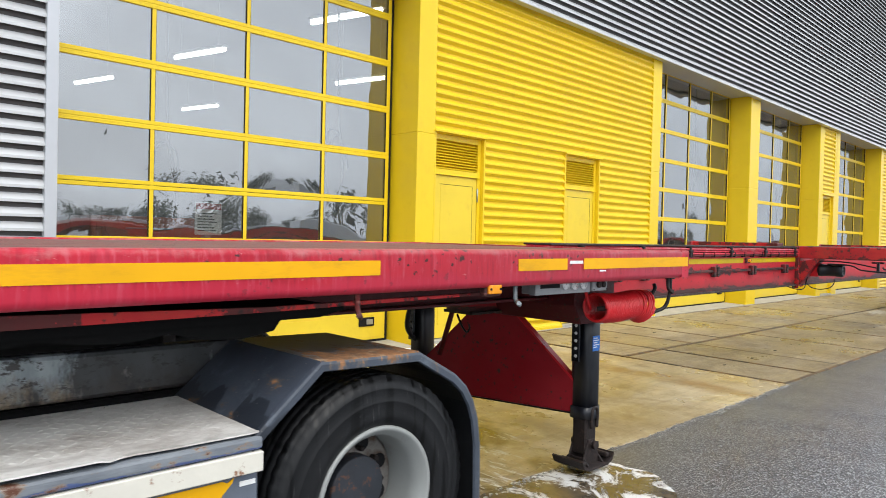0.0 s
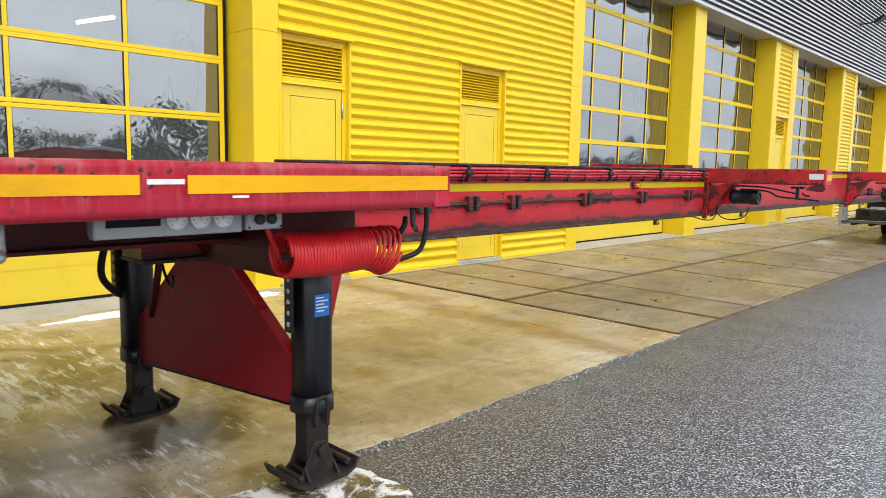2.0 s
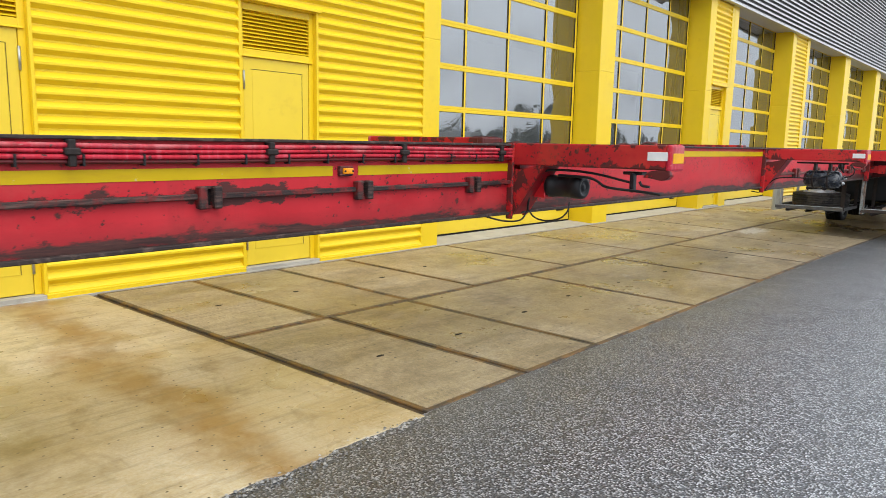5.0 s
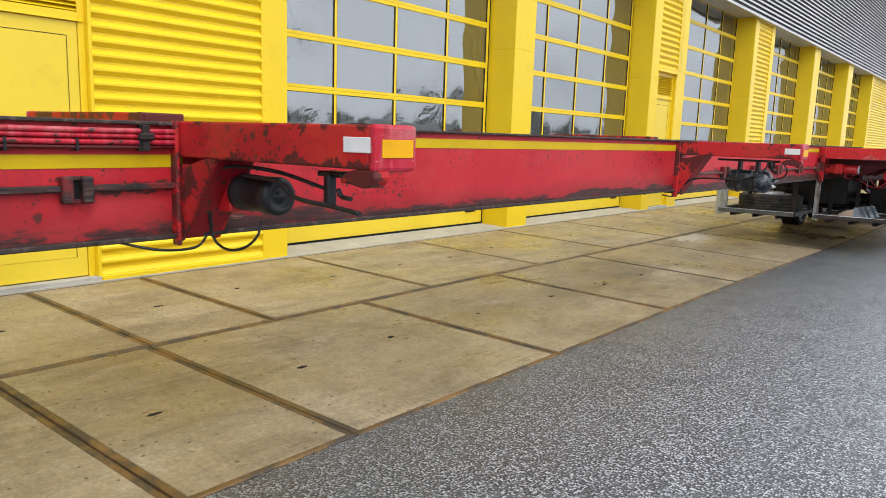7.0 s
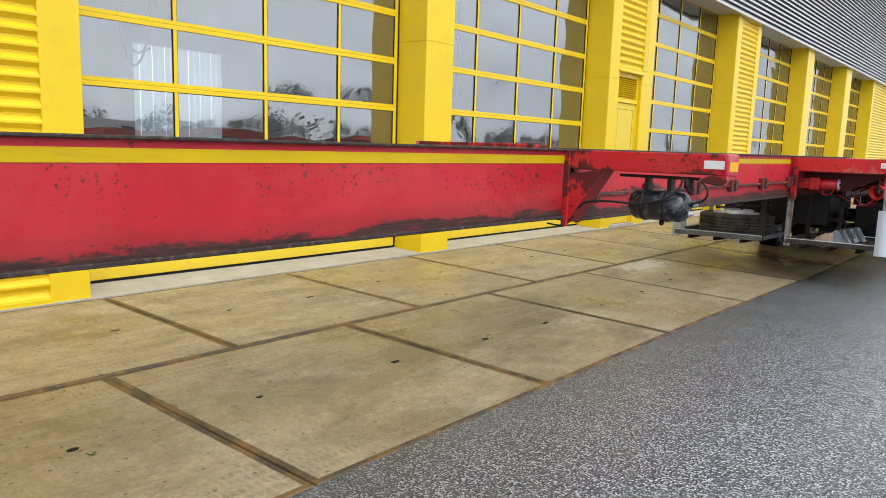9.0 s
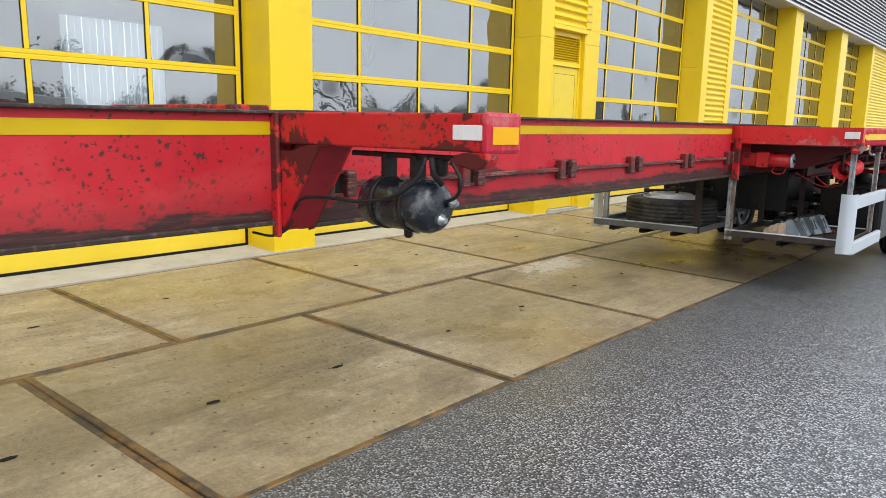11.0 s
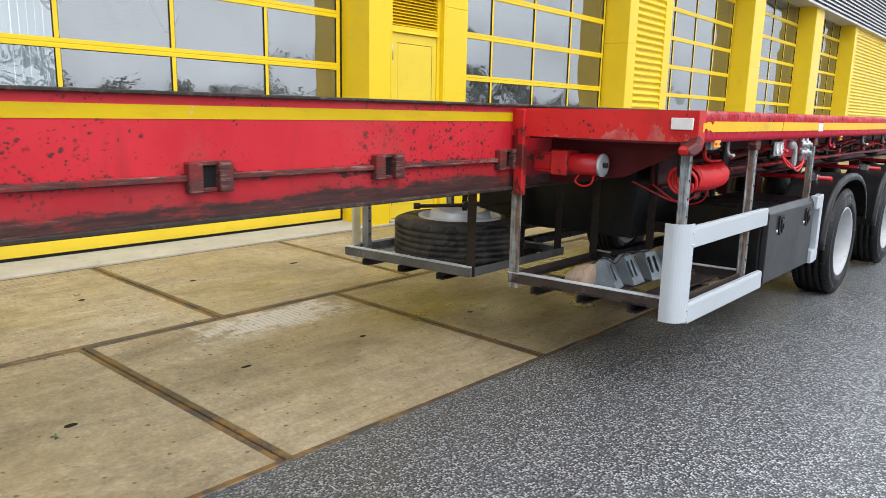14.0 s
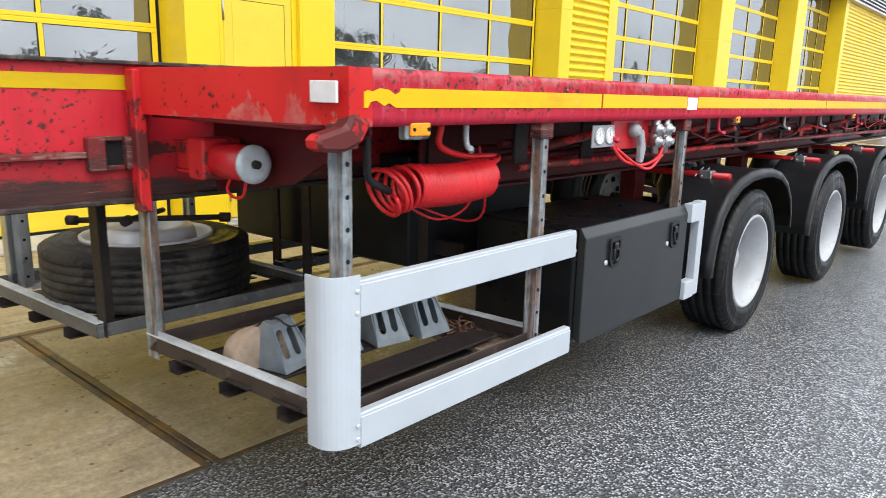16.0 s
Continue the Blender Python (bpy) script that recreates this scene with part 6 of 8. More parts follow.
RACK = plain("dark_brown_rusty_galvanised", (0.045, 0.031, 0.026), 0.55, 0.1, 0.35, 6, 0.35, (0.12, 0.09, 0.075), (0.58, 0.75))
rack(0.12, 1.19, 21.115, 22.25, 0.46)
RACK = plain("dull_brown_galvanised_rack", (0.1, 0.1, 0.1), 0.55, 0.1, 0.35, 5, 0.35, (0.2, 0.19, 0.185), (0.56, 0.7))
rack(-1.28, -0.13, 21.04, 22.2, 0.46)


def upright(a, b, z0, z1, mat, w=0.05):
    bm = bmesh.new()
    box(bm, a - w / 2, a + w / 2, b, b + 0.006, z0, z1, 0.002)
    box(bm, a - w / 2, a - w / 2 + 0.006, b, b + w, z0, z1, 0.002)
    part("rack_upright", bm, mat, trailer, "rusty angle-steel upright")


upright(0.16, 21.115, 0.43, 1.09, STEEL_RUST, 0.075)
upright(-0.145, 21.07, 0.46, 1.09, RUST_STEEL, 0.07)
for a, b in ((0.14, 22.15), (-0.16, 22.15), (0.5, 22.3), (-0.6, 22.3), (-1.24, 21.05)):
    upright(a, b, 0.46, 1.4, RUST_STEEL if a > -1 else STEEL, 0.06)
# boards and slats on the near rack's floor
for a, m in ((0.45, RUST_STEEL), (0.72, RUST_STEEL), (0.98, RUST_STEEL)):
    part("rack_slat", one(a - 0.07, a + 0.07, 21.1, 22.16, 0.468, 0.48, 0.003), m, trailer)
for a in (-0.95, -0.65, -0.35):
    part("rack_slat", one(a - 0.06, a + 0.06, 21.1, 22.16, 0.468, 0.48, 0.003), RUST_STEEL, trailer)
# long dark bars running back under the frame
for a in (-0.95, -0.45, 0.3):
    part("lower_bar", one(a - 0.04, a + 0.04, 22.2, 23.9, 0.5, 0.56, 0.004), BLACK_STEEL, trailer)
for b in (22.6, 23.4):
    part("lower_cross", one(-1.15, 0.5, b, b + 0.05, 0.66, 0.74, 0.004), RUST_STEEL, trailer)
part("dark_box", one(-1.1, 0.32, 22.4, 23.5, 0.62, 1.2, 0.01), BLACK_PLASTIC, trailer, "black storage box on the far side")


for o in list(trailer.children_recursive):
    if o.name.split(".")[0] in ("rack_frame", "rack_lip", "rack_bearer", "rack_upright", "rack_slat", "lower_bar", "lower_cross", "dark_box"):
        sweep(o, 0.1, 1.19)


def front_cross():
    """Plates and parts where the beam enters the rear deck."""
    bm = bmesh.new()
    box(bm, BR, BR + 0.07, 20.985, 21.03, 1.04, 1.575, 0.006)
    part("corner_post", bm, RED_CHIP, trailer)
    bm = bmesh.new()
    prism(bm, [(BR + 0.07, 1.42), (1.16, 1.42), (1.16, 1.38), (0.75, 1.18), (BR + 0.07, 1.1)], "y", 21.3, 21.315)
    part("bulkhead", bm, RED_DARK, trailer, "red inclined bulkhead plate, darkened for the shade")
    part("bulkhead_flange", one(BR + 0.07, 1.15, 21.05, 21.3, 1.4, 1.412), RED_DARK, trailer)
    bm = bmesh.new()
    lathe(bm, [(0.062, 0.44), (0.066, 0.445), (0.066, 0.65)], (0, 21.2, 1.25), "x", 32)
    c = part("winch_cylinder", bm, RED_PLAIN, trailer, "red cylinder with a pale end plate")
    bm = bmesh.new()
    lathe(bm, [(0.07, 0.65), (0.07, 0.662), (0.05, 0.664)], (0, 21.2, 1.25), "x", 32)
    part("end_plate", bm, LIP, c, "pale galvanised end plate")
    bm = bmesh.new()
    lathe(bm, [(0.016, 0.662), (0.016, 0.685)], (0, 21.2, 1.25), "x", 8)
    part("bolt", bm, RUST_STEEL, c)
    part("cylinder_block", one(0.33, 0.45, 21.12, 21.28, 1.175, 1.33, 0.008), RED_CHIP, c)
    bm = bmesh.new()
    box(bm, BR + 0.04, 0.33, 21.15, 21.26, 1.2, 1.305, 0.005)
    box(bm, BR + 0.04, 0.33, 21.14, 21.27, 1.305, 1.315, 0.002)
    box(bm, BR + 0.04, 0.33, 21.14, 21.27, 1.188, 1.2, 0.002)
    part("cylinder_arm", bm, RED_CHIP, c)
    part("white_reflector", one(HALF - 0.145, HALF - 0.02, 21.114, 21.1225, DECK - 0.105, DECK - 0.042, 0.002), WHITE_STRIP, trailer, "white reflector plate")
    bm = bmesh.new()
    prism(bm, [(21.03, 1.375), (21.13, 1.4), (21.15, 1.44), (21.23, 1.41), (21.19, 1.35), (21.12, 1.325), (21.04, 1.33), (21.02, 1.35)], "x", 1.19, 1.262, 0.012)
    part("corner_hook", bm, RED_CHIP, trailer, "red lashing hook at the corner")
    # thin red air lines in the dark
    for pts in ([(0.5, 21.2, 1.19), (0.47, 21.2, 1.14), (0.52, 21.2, 1.115), (0.58, 21.2, 1.13), (0.6, 21.2, 1.18)], [(1.0, 22.0, 1.25), (0.9, 22.1, 1.05), (0.8, 22.0, 0.98), (0.7, 21.8, 1.1)],
                [(0.95, 22.1, 1.3), (0.9, 22.2, 1.0), (0.7, 22.2, 0.95), (0.5, 21.9, 1.1)]):
        bm = bmesh.new()
        tube(bm, curve_pts(pts, 8), 0.006, 6)
        part("air_line", bm, RED_HOSE, trailer, "thin red air line")
    for a, z in ((0.9, 1.3), (0.8, 1.22), (0.7, 1.26), (1.0, 1.2)):
        bm = bmesh.new()
        tube(bm, [(a, 22.3, z), (a, 26.0, z + 0.01), (a, 30.0, z)], 0.018, 8)
        part("pipe", bm, RED_DARK if a < 0.95 else RED_CHIP, trailer)


front_cross()


def under_clutter():
    """Brackets, stays and draped lines in the shade under the rear deck."""
    rnd = random.Random(12)
    b = 22.35
    while b < 32.5:
        z = rnd.uniform(1.16, 1.26)
        part("hanger_plate", one(0.93, 0.95, b, b + rnd.uniform(0.05, 0.12), z, 1.42, 0.004), rnd.choice((RED_CHIP, RED_DARK, RUST_STEEL)), trailer)
        if rnd.random() < 0.75:
            bm = bmesh.new()
            tube(bm, [(0.55, b + 0.1, rnd.uniform(1.1, 1.2)), (1.12, b + rnd.uniform(0.0, 0.4), rnd.uniform(1.3, 1.4))], rnd.uniform(0.014, 0.024), 8)
            part("cross_stay", bm, rnd.choice((RED_CHIP, RED_CHIP, RED_DARK)), trailer)
        bm = bmesh.new()
        y = [b + rnd.uniform(0.1, 0.3) * i for i in range(4)]
        tube(bm, curve_pts([(1.0 + rnd.uniform(-0.1, 0.12), q, 1.34 - (0.06 if 0 < i < 3 else 0.0) + rnd.uniform(-0.03, 0.03)) for i, q in enumerate(y)], 6), rnd.uniform(0.005, 0.009), 6)
        part("air_line", bm, rnd.choice((RED_HOSE, RED_DARK, BLACK_PLASTIC)), trailer)
        b += rnd.uniform(0.4, 0.6)
    for b0 in (23.75, 25.6, 27.6, 29.6):
        bm = bmesh.new()
        lathe(bm, [(0.03, 0.0), (0.085, 0.02), (0.09, 0.08), (0.09, 0.13), (0.07, 0.16), (0.03, 0.17)], (0.8, b0, 1.2), "y", 20)
        tube(bm, [(0.8, b0, 1.2), (0.8, b0 - 0.18, 1.2)], 0.02, 8)
        part("brake_chamber", bm, RUST_STEEL, trailer, "dark brake chamber")


under_clutter()


def tool_box():
    bm = one(0.62, 1.2, 22.5, 23.62, 0.39, 0.925, 0.012, 2)
    t = part("tool_box", bm, plain("wet_black_plastic", (0.006, 0.0065, 0.008), 0.3, 0, 0.3, 4, 0.08, (0.014, 0.014, 0.014), (0.55, 0.8), 60, 0.25), trailer, "black plastic tool box with two latches")
    d = bmesh.new()
    prism(d, [(1.2, 0.42), (1.232, 0.385), (1.242, 0.39), (1.242, 0.89), (1.215, 0.935), (1.2, 0.935)], "y", 22.52, 23.6, 0.004)
    door = part("lid", d, plain("dark_grey_plastic", (0.017, 0.019, 0.021), 0.36, 0, 0.1, 3, 0.1), t, "dark grey lid")
    for b in (22.78, 23.43):
        bm = bmesh.new()
        outer = [(b + 0.052 * u, 0.79 + 0.072 * v) for u, v in ((-1, -0.35), (-0.75, -0.8), (-0.3, -1), (0.3, -1), (0.75, -0.8), (1, -0.35), (1, 0.85), (0.85, 1), (-0.85, 1), (-1, 0.85))]
        inner = [(b + (y - b) * 0.74, 0.79 + (z - 0.79) * 0.78) for y, z in outer]
        a, c = [bm.verts.new((1.242, *p)) for p in outer], [bm.verts.new((1.254, *p)) for p in outer]
        d, e = [bm.verts.new((1.254, *p)) for p in inner], [bm.verts.new((1.2435, *p)) for p in inner]
        for p, q in ((a, c), (c, d), (d, e)):
            for i in range(10):
                bm.faces.new((p[i], p[(i + 1) % 10], q[(i + 1) % 10], q[i]))
        bm.faces.new(e)
        bmesh.ops.recalc_face_normals(bm, faces=bm.faces[:])
        latch = part("latch", bm, BLACK_PLASTIC, door, "black recessed latch")
        bm = bmesh.new()
        box(bm, 1.2445, 1.262, b - 0.018, b + 0.018, 0.8, 0.838, 0.005)
        tube(bm, curve_pts([(1.256, b - 0.02, 0.81), (1.26, b - 0.022, 0.775), (1.26, b - 0.01, 0.755), (1.26, b + 0.01, 0.755), (1.26, b + 0.022, 0.775), (1.256, b + 0.02, 0.81)], 4), 0.006, 6)
        obj = new("latch_grip", data_of("latch_grip", bm, BLACK_STEEL))
        obj.parent = door
        bm = bmesh.new()
        lathe(bm, [(0.013, 0), (0.013, 0.006), (0.006, 0.007)], (1.242, b - 0.075, 0.75), "x", 12)
        part("lock", bm, SILVER, door)
    bm = bmesh.new()
    lathe(bm, [(0.014, 0), (0.014, 0.01), (0.008, 0.02)], (1.19, 22.5, 0.83), "y", 12)
    part("stud", bm, STEEL, t)


tool_box()


def valve_plate():
    p = part("gauge_plate", one(1.2, 1.21, 22.57, 22.76, 1.29, 1.39, 0.003), PANEL_GREY, trailer, "pale plate with two round gauges")
    for b in (22.62, 22.71):
        gauge(1.21, b, 1.342, 0.038, p)
    q = part("valve_plate", one(1.17, 1.18, 22.8, 23.3, 1.27, 1.41, 0.003), RED_PLAIN, trailer, "red plate with brake valves and a grey lever")
    bm = bmesh.new()
    lathe(bm, [(0.035, 0), (0.035, 0.03), (0.02, 0.05)], (1.18, 22.97, 1.36), "x", 14)
    prism(bm, [(22.97, 1.37), (23.02, 1.36), (23.05, 1.27), (23.03, 1.2), (23.0, 1.2), (23.0, 1.29)], "x", 1.2, 1.23, 0.006)
    part("lever", bm, PANEL_GREY, q, "grey lever")
    for b in (23.17, 23.28):
        bm = bmesh.new()
        for z in (1.3, 1.36):
            lathe(bm, [(0.02, 0), (0.02, 0.03), (0.03, 0.03), (0.03, 0.06), (0.015, 0.062), (0.015, 0.08)], (1.18, b, z), "x", 10)
        lathe(bm, [(0.022, 1.24), (0.022, 1.42), (0.012, 1.42), (0.012, 1.44)], (1.21, b, 0), "z", 10)
        v = part("valve", bm, STEEL, q, "metal valve")
        bm = bmesh.new()
        lathe(bm, [(0.017, 1.405), (0.017, 1.46)], (1.21, b, 0), "z", 10)
        part("knob", bm, RED_HOSE, q, "red knob")
    for pts in ([(1.2, 22.75, 1.3), (1.22, 22.85, 1.22), (1.22, 23.05, 1.19), (1.22, 23.2, 1.22), (1.21, 23.28, 1.28)], [(1.2, 22.8, 1.28), (1.23, 22.95, 1.2), (1.23, 23.1, 1.17), (1.22, 23.25, 1.23)]):
        bm = bmesh.new()
        tube(bm, curve_pts(pts, 8), 0.008, 8)
        part("air_line", bm, RED_HOSE, trailer, "thin red air line")


valve_plate()


def tyre_mesh(r, w, rim, grooves=4):
    """Tyre profile with a ribbed tread, turned about its axle."""
    h = w / 2
    prof = [(rim, -h * 0.8), (rim + 0.02, -h * 0.93), (rim + 0.07, -h), (r - 0.1, -h * 0.99), (r - 0.045, -h * 0.94), (r - 0.012, -h * 0.86)]
    n = grooves
    for i in range(n + 1):
        c0, c1 = -h * 0.84 + (h * 1.68) * i / (n + 1), -h * 0.84 + (h * 1.68) * (i + 1) / (n + 1)
        g = h * 0.035
        prof += [(r - 0.012, c0 + g * 0.6), (r, c0 + g), (r, c1 - g), (r - 0.012, c1 - g * 0.6)]
    prof += [(r - 0.012, h * 0.86), (r - 0.045, h * 0.93), (r - 0.05, h * 0.955), (r - 0.054, h * 0.955), (r - 0.058, h * 0.945), (r - 0.1, h * 0.985), (r - 0.104, h * 0.998), (r - 0.108, h * 0.988), (rim + 0.07, h), (rim + 0.055, h * 1.015), (rim + 0.04, h), (rim + 0.02, h * 0.93), (rim, h * 0.8)]
    bm = bmesh.new()
    turns = 168
    lathe(bm, prof, (0, 0, 0), "x", turns, True)
    # slits across the shoulder ribs
    for v in bm.verts:
        q = math.hypot(v.co.y, v.co.z)
        if q > r - 0.02 and abs(v.co.x) > h * 0.45:
            n = round(math.atan2(v.co.z, v.co.y) / (2 * math.pi) * turns)
            if n % 3 == 0:
                v.co.y *= 1 - 0.005 / q
                v.co.z *= 1 - 0.005 / q
    return bm


WHEEL_GREY = plain("pale_grey_wheel_paint", (0.42, 0.43, 0.45), 0.45, 0.0, 0.1, 5, 0.05, (0.28, 0.27, 0.26), (0.55, 0.8))


def wheel(name, parent, a_out, b, z, r, w, rim, rim_mat, deep, hub_mat, s=1, holes=0.024, hub_r=0.12, disc_mat=None, flat_hub=False):
    """One wheel with tyre, rim and hub; its outer side at a_out."""
    wob = new(name, data_of("tyre", tyre_mesh(r, w, rim), RUBBER))
    wob.parent = parent
    wob.location = (a_out - s * w / 2, b, z)
    if s < 0:
        wob.rotation_euler = (0, 0, math.pi)
    h = w / 2
    bm = bmesh.new()
    prof = [(rim + 0.012, h * 0.82), (rim + 0.014, h * 0.9), (rim + 0.004, h * 0.95), (rim - 0.008, h * 0.92), (rim - 0.014, h * 0.8), (rim - 0.03, h * 0.72), (rim - 0.036, h * 0.3), (rim - 0.04, h - deep - 0.03), (rim - 0.05, -h * 0.8), (rim + 0.01, -h * 0.8)]
    lathe(bm, prof, (0, 0, 0), "x", 48, True)
    part("rim", bm, rim_mat, wob, "steel wheel rim")
    bm = bmesh.new()
    lathe(bm, [(rim - 0.041, h - deep - 0.03), (rim - 0.06, h - deep - 0.012), (rim - 0.12, h - deep - 0.02), (rim - 0.15, h - deep - 0.012), (0.09, h - deep - 0.005), (0.09, h - deep - 0.03), (rim - 0.06, h - deep - 0.05), (rim - 0.041, h - deep - 0.05)], (0, 0, 0), "x", 48, True)
    part("disc", bm, disc_mat or rim_mat, wob, "dished wheel disc")
    bm = bmesh.new()
    if flat_hub:
        lathe(bm, [(hub_r, h - deep - 0.05), (hub_r, h - deep + 0.048), (hub_r - 0.004, h - deep + 0.054), (hub_r - 0.005, h - deep + 0.054), (hub_r - 0.014, h - deep + 0.056), (0.001, h - deep + 0.058)], (0, 0, 0), "x", 32)
    else:
        lathe(bm, [(hub_r, h - deep - 0.05), (hub_r, h - deep + 0.03), (hub_r - 0.015, h - deep + 0.06), (0.075, h - deep + 0.075), (0.07, h - deep + 0.08), (0.001, h - deep + 0.085)], (0, 0, 0), "x", 24)
    part("hub", bm, hub_mat, wob, "wheel hub")
    bm = bmesh.new()
    lathe(bm, [(0.013, h - deep - 0.02), (0.013, h - deep + 0.012), (0.008, h - deep + 0.022)], (0, 0, 0), "x", 6)
    nut = data_of("wheel_nut", bm, RUST_STEEL if hub_mat is not WHEEL_GREY else WHEEL_GREY)
    for i in range(10):
        q = 2 * math.pi * i / 10
        piece("wheel_nut", nut, wob, (0, (hub_r + 0.022) * math.cos(q), (hub_r + 0.022) * math.sin(q)))
    bm = bmesh.new()
    lathe(bm, [(holes, h - deep - 0.06), (holes, h - deep - 0.013)], (0, 0, 0), "x", 16)
    gap = data_of("hand_hole", bm, DARK_GAP)
    for i in range(8):
        q = 2 * math.pi * (i + 0.5) / 8
        piece("hand_hole", gap, wob, (0, (rim - 0.1) * math.cos(q), (rim - 0.1) * math.sin(q)))
    return wob


AXLES = (24.63, 26.63, 28.63, 31.2)
for b in AXLES[:3]:
    for s in (1, -1):
        wheel("wheel", trailer, s * 1.255, b, 0.425, 0.5, 0.34, 0.315, WHEEL_GREY, 0.2, WHEEL_GREY, s, 0.03)


def mudguard(b, s):
    """A moulded black arch over one wheel."""
    c = [(-0.77, 0.02), (-0.765, 0.12), (-0.735, 0.26), (-0.67, 0.4), (-0.56, 0.51), (-0.4, 0.585), (-0.2, 0.625), (0, 0.635), (0.2, 0.625), (0.4, 0.585), (0.56, 0.51), (0.67, 0.4), (0.73, 0.28), (0.755, 0.16)]
    ribs = [(0.86, 0.0), (0.87, 0.012), (0.9, 0.0), (1.2, 0.0), (1.225, 0.012), (1.25, 0.008), (1.262, -0.012), (1.265, -0.05), (1.258, -0.05), (1.24, -0.012), (0.86, -0.012)]
    bm = bmesh.new()
    rings = []
    for i, (u, v) in enumerate(c):
        p, q = Vector(c[max(i - 1, 0)]), Vector(c[min(i + 1, len(c) - 1)])
        d = (q - p).normalized()
        nrm = Vector((-d.y, d.x))
        rings.append([bm.verts.new((s * a, b + u + nrm.x * h, 0.425 + v + nrm.y * h)) for a, h in ribs])
    n = len(ribs)
    for x, y in zip(rings, rings[1:]):
        for k in range(n):
            bm.faces.new((x[k], x[(k + 1) % n], y[(k + 1) % n], y[k])).smooth = True
    bm.faces.new(rings[0])
    bm.faces.new(rings[-1][::-1])
    bmesh.ops.recalc_face_normals(bm, faces=bm.faces[:])
    m = part("mudguard", bm, BLACK_PLASTIC, trailer, "black plastic mudguard arch")
    if s < 0:
        return
    for db in (-0.36, 0.62):
        bm = bmesh.new()
        tube(bm, [(0.5, b + db, 1.03 if db < 0 else 0.96), (1.17, b + db, 1.03 if db < 0 else 0.96)], 0.022, 12)
        part("stay", bm, RED_PLAIN if db < 0 else RUST_STEEL, m, "mudguard stay tube")
    bm = bmesh.new()
    for k in (-0.07, -0.03):
        box(bm, 1.02 + k, 1.035 + k, b - 0.42, b - 0.24, 0.985, 1.0, 0.002)
        tube(bm, [(1.03 + k, b - 0.42, 1.02), (1.03 + k, b - 0.29, 1.07)], 0.005, 6)
    box(bm, 0.98, 1.06, b - 0.4, b - 0.32, 1.0, 1.06, 0.006)
    part("stay_clamp", bm, STEEL, m, "steel clamp")


for b in AXLES[:3]:
    for s in (1, -1):
        mudguard(b, s)
for b in AXLES[:3]:
    bm = bmesh.new()
    lathe(bm, [(0.07, -0.95), (0.07, 0.95)], (0, b, 0.425), "x", 16)
    part("axle", bm, BLACK_STEEL, trailer)
    for s in (-1, 1):
        bm = bmesh.new()
        lathe(bm, [(0.1, 0.5), (0.14, 0.56), (0.13, 0.7), (0.15, 0.8), (0.12, 0.9), (0.06, 1.0)], (s * 0.5, b + 0.35, 0.05), "z", 20)
        part("air_spring", bm, BLACK_PLASTIC, trailer)
        bm = bmesh.new()
        prism(bm, [(b - 0.45, 1.05), (b - 0.3, 1.05), (b - 0.34, 0.6), (b - 0.44, 0.6)], "x", s * 0.5 - 0.06, s * 0.5 + 0.06, 0.005)
        prism(bm, [(b - 0.44, 0.66), (b - 0.35, 0.6), (b + 0.4, 0.46), (b + 0.4, 0.54)], "x", s * 0.5 - 0.04, s * 0.5 + 0.04)
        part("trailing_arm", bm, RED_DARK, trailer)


def coil(name, label, m, a, b0, b1, z, r, turns, loose, tails):
    """A spiral air hose hung under the deck: tight turns, then loose loops at an end."""
    bm = bmesh.new()
    rnd = random.Random(turns)
    pts = []
    total = turns + abs(loose)
    wob = [(rnd.uniform(-1, 1), rnd.uniform(-1, 1)) for _ in range(total + 2)]
    tight = (b1 - b0) * 0.74
    y = 0.0
    for i in range(total * 18 + 1):
        v = i / 18
        k = int(v)
        out = min(1.0, max(0.0, (v - turns) / max(1, abs(loose))))
        w = 2 * math.pi * v
        y = tight * min(v, turns) / turns + (b1 - b0 - tight) * out
        e = 0.0015 + 0.012 * out
        d = wob[k][0] * (1 - v + k) + wob[k + 1][0] * (v - k)
        rr = r * (1 + (0.2 if loose > 0 else 0.1) * out)
        yy = y + (0.05 * out) * math.sin(w)
        bb = b0 + yy if loose > 0 else b1 - yy
        pts.append((a + rr * math.cos(w) + d * e, bb, z - 0.015 * out + rr * math.sin(w) - 0.012 * math.sin(math.pi * min(v / turns, 1)) + d * e))
    tube(bm, pts, 0.0082, 7)
    ob = solo(name, bm, RED_HOSE, label, "air hose", m)
    for pts, m, q in tails:
        bm = bmesh.new()
        tube(bm, curve_pts(pts, 7), q, 8)
        part("hose_end", bm, m, ob, "hose end with fitting")
    return ob


coil("spiral_hose", "coiled red plastic air hose hanging from the front deck", TRAILER, 1.0, 4.47, 5.02, 1.215, 0.084, 27, 6,
     [([(1.02, 4.47, 1.21), (1.06, 4.5, 1.215), (1.05, 4.62, 1.22)], RUST_STEEL, 0.014), ([(1.0, 5.02, 1.2), (1.06, 5.06, 1.3), (1.05, 5.08, 1.34)], BLACK_PLASTIC, 0.013),
      ([(1.08, 5.02, 1.16), (1.12, 5.1, 1.2), (1.14, 5.12, 1.3), (1.14, 5.12, 1.41)], BLACK_PLASTIC, 0.012), ([(0.95, 4.5, 1.2), (0.95, 4.45, 1.3), (0.97, 4.4, 1.42)], RED_HOSE, 0.011)])
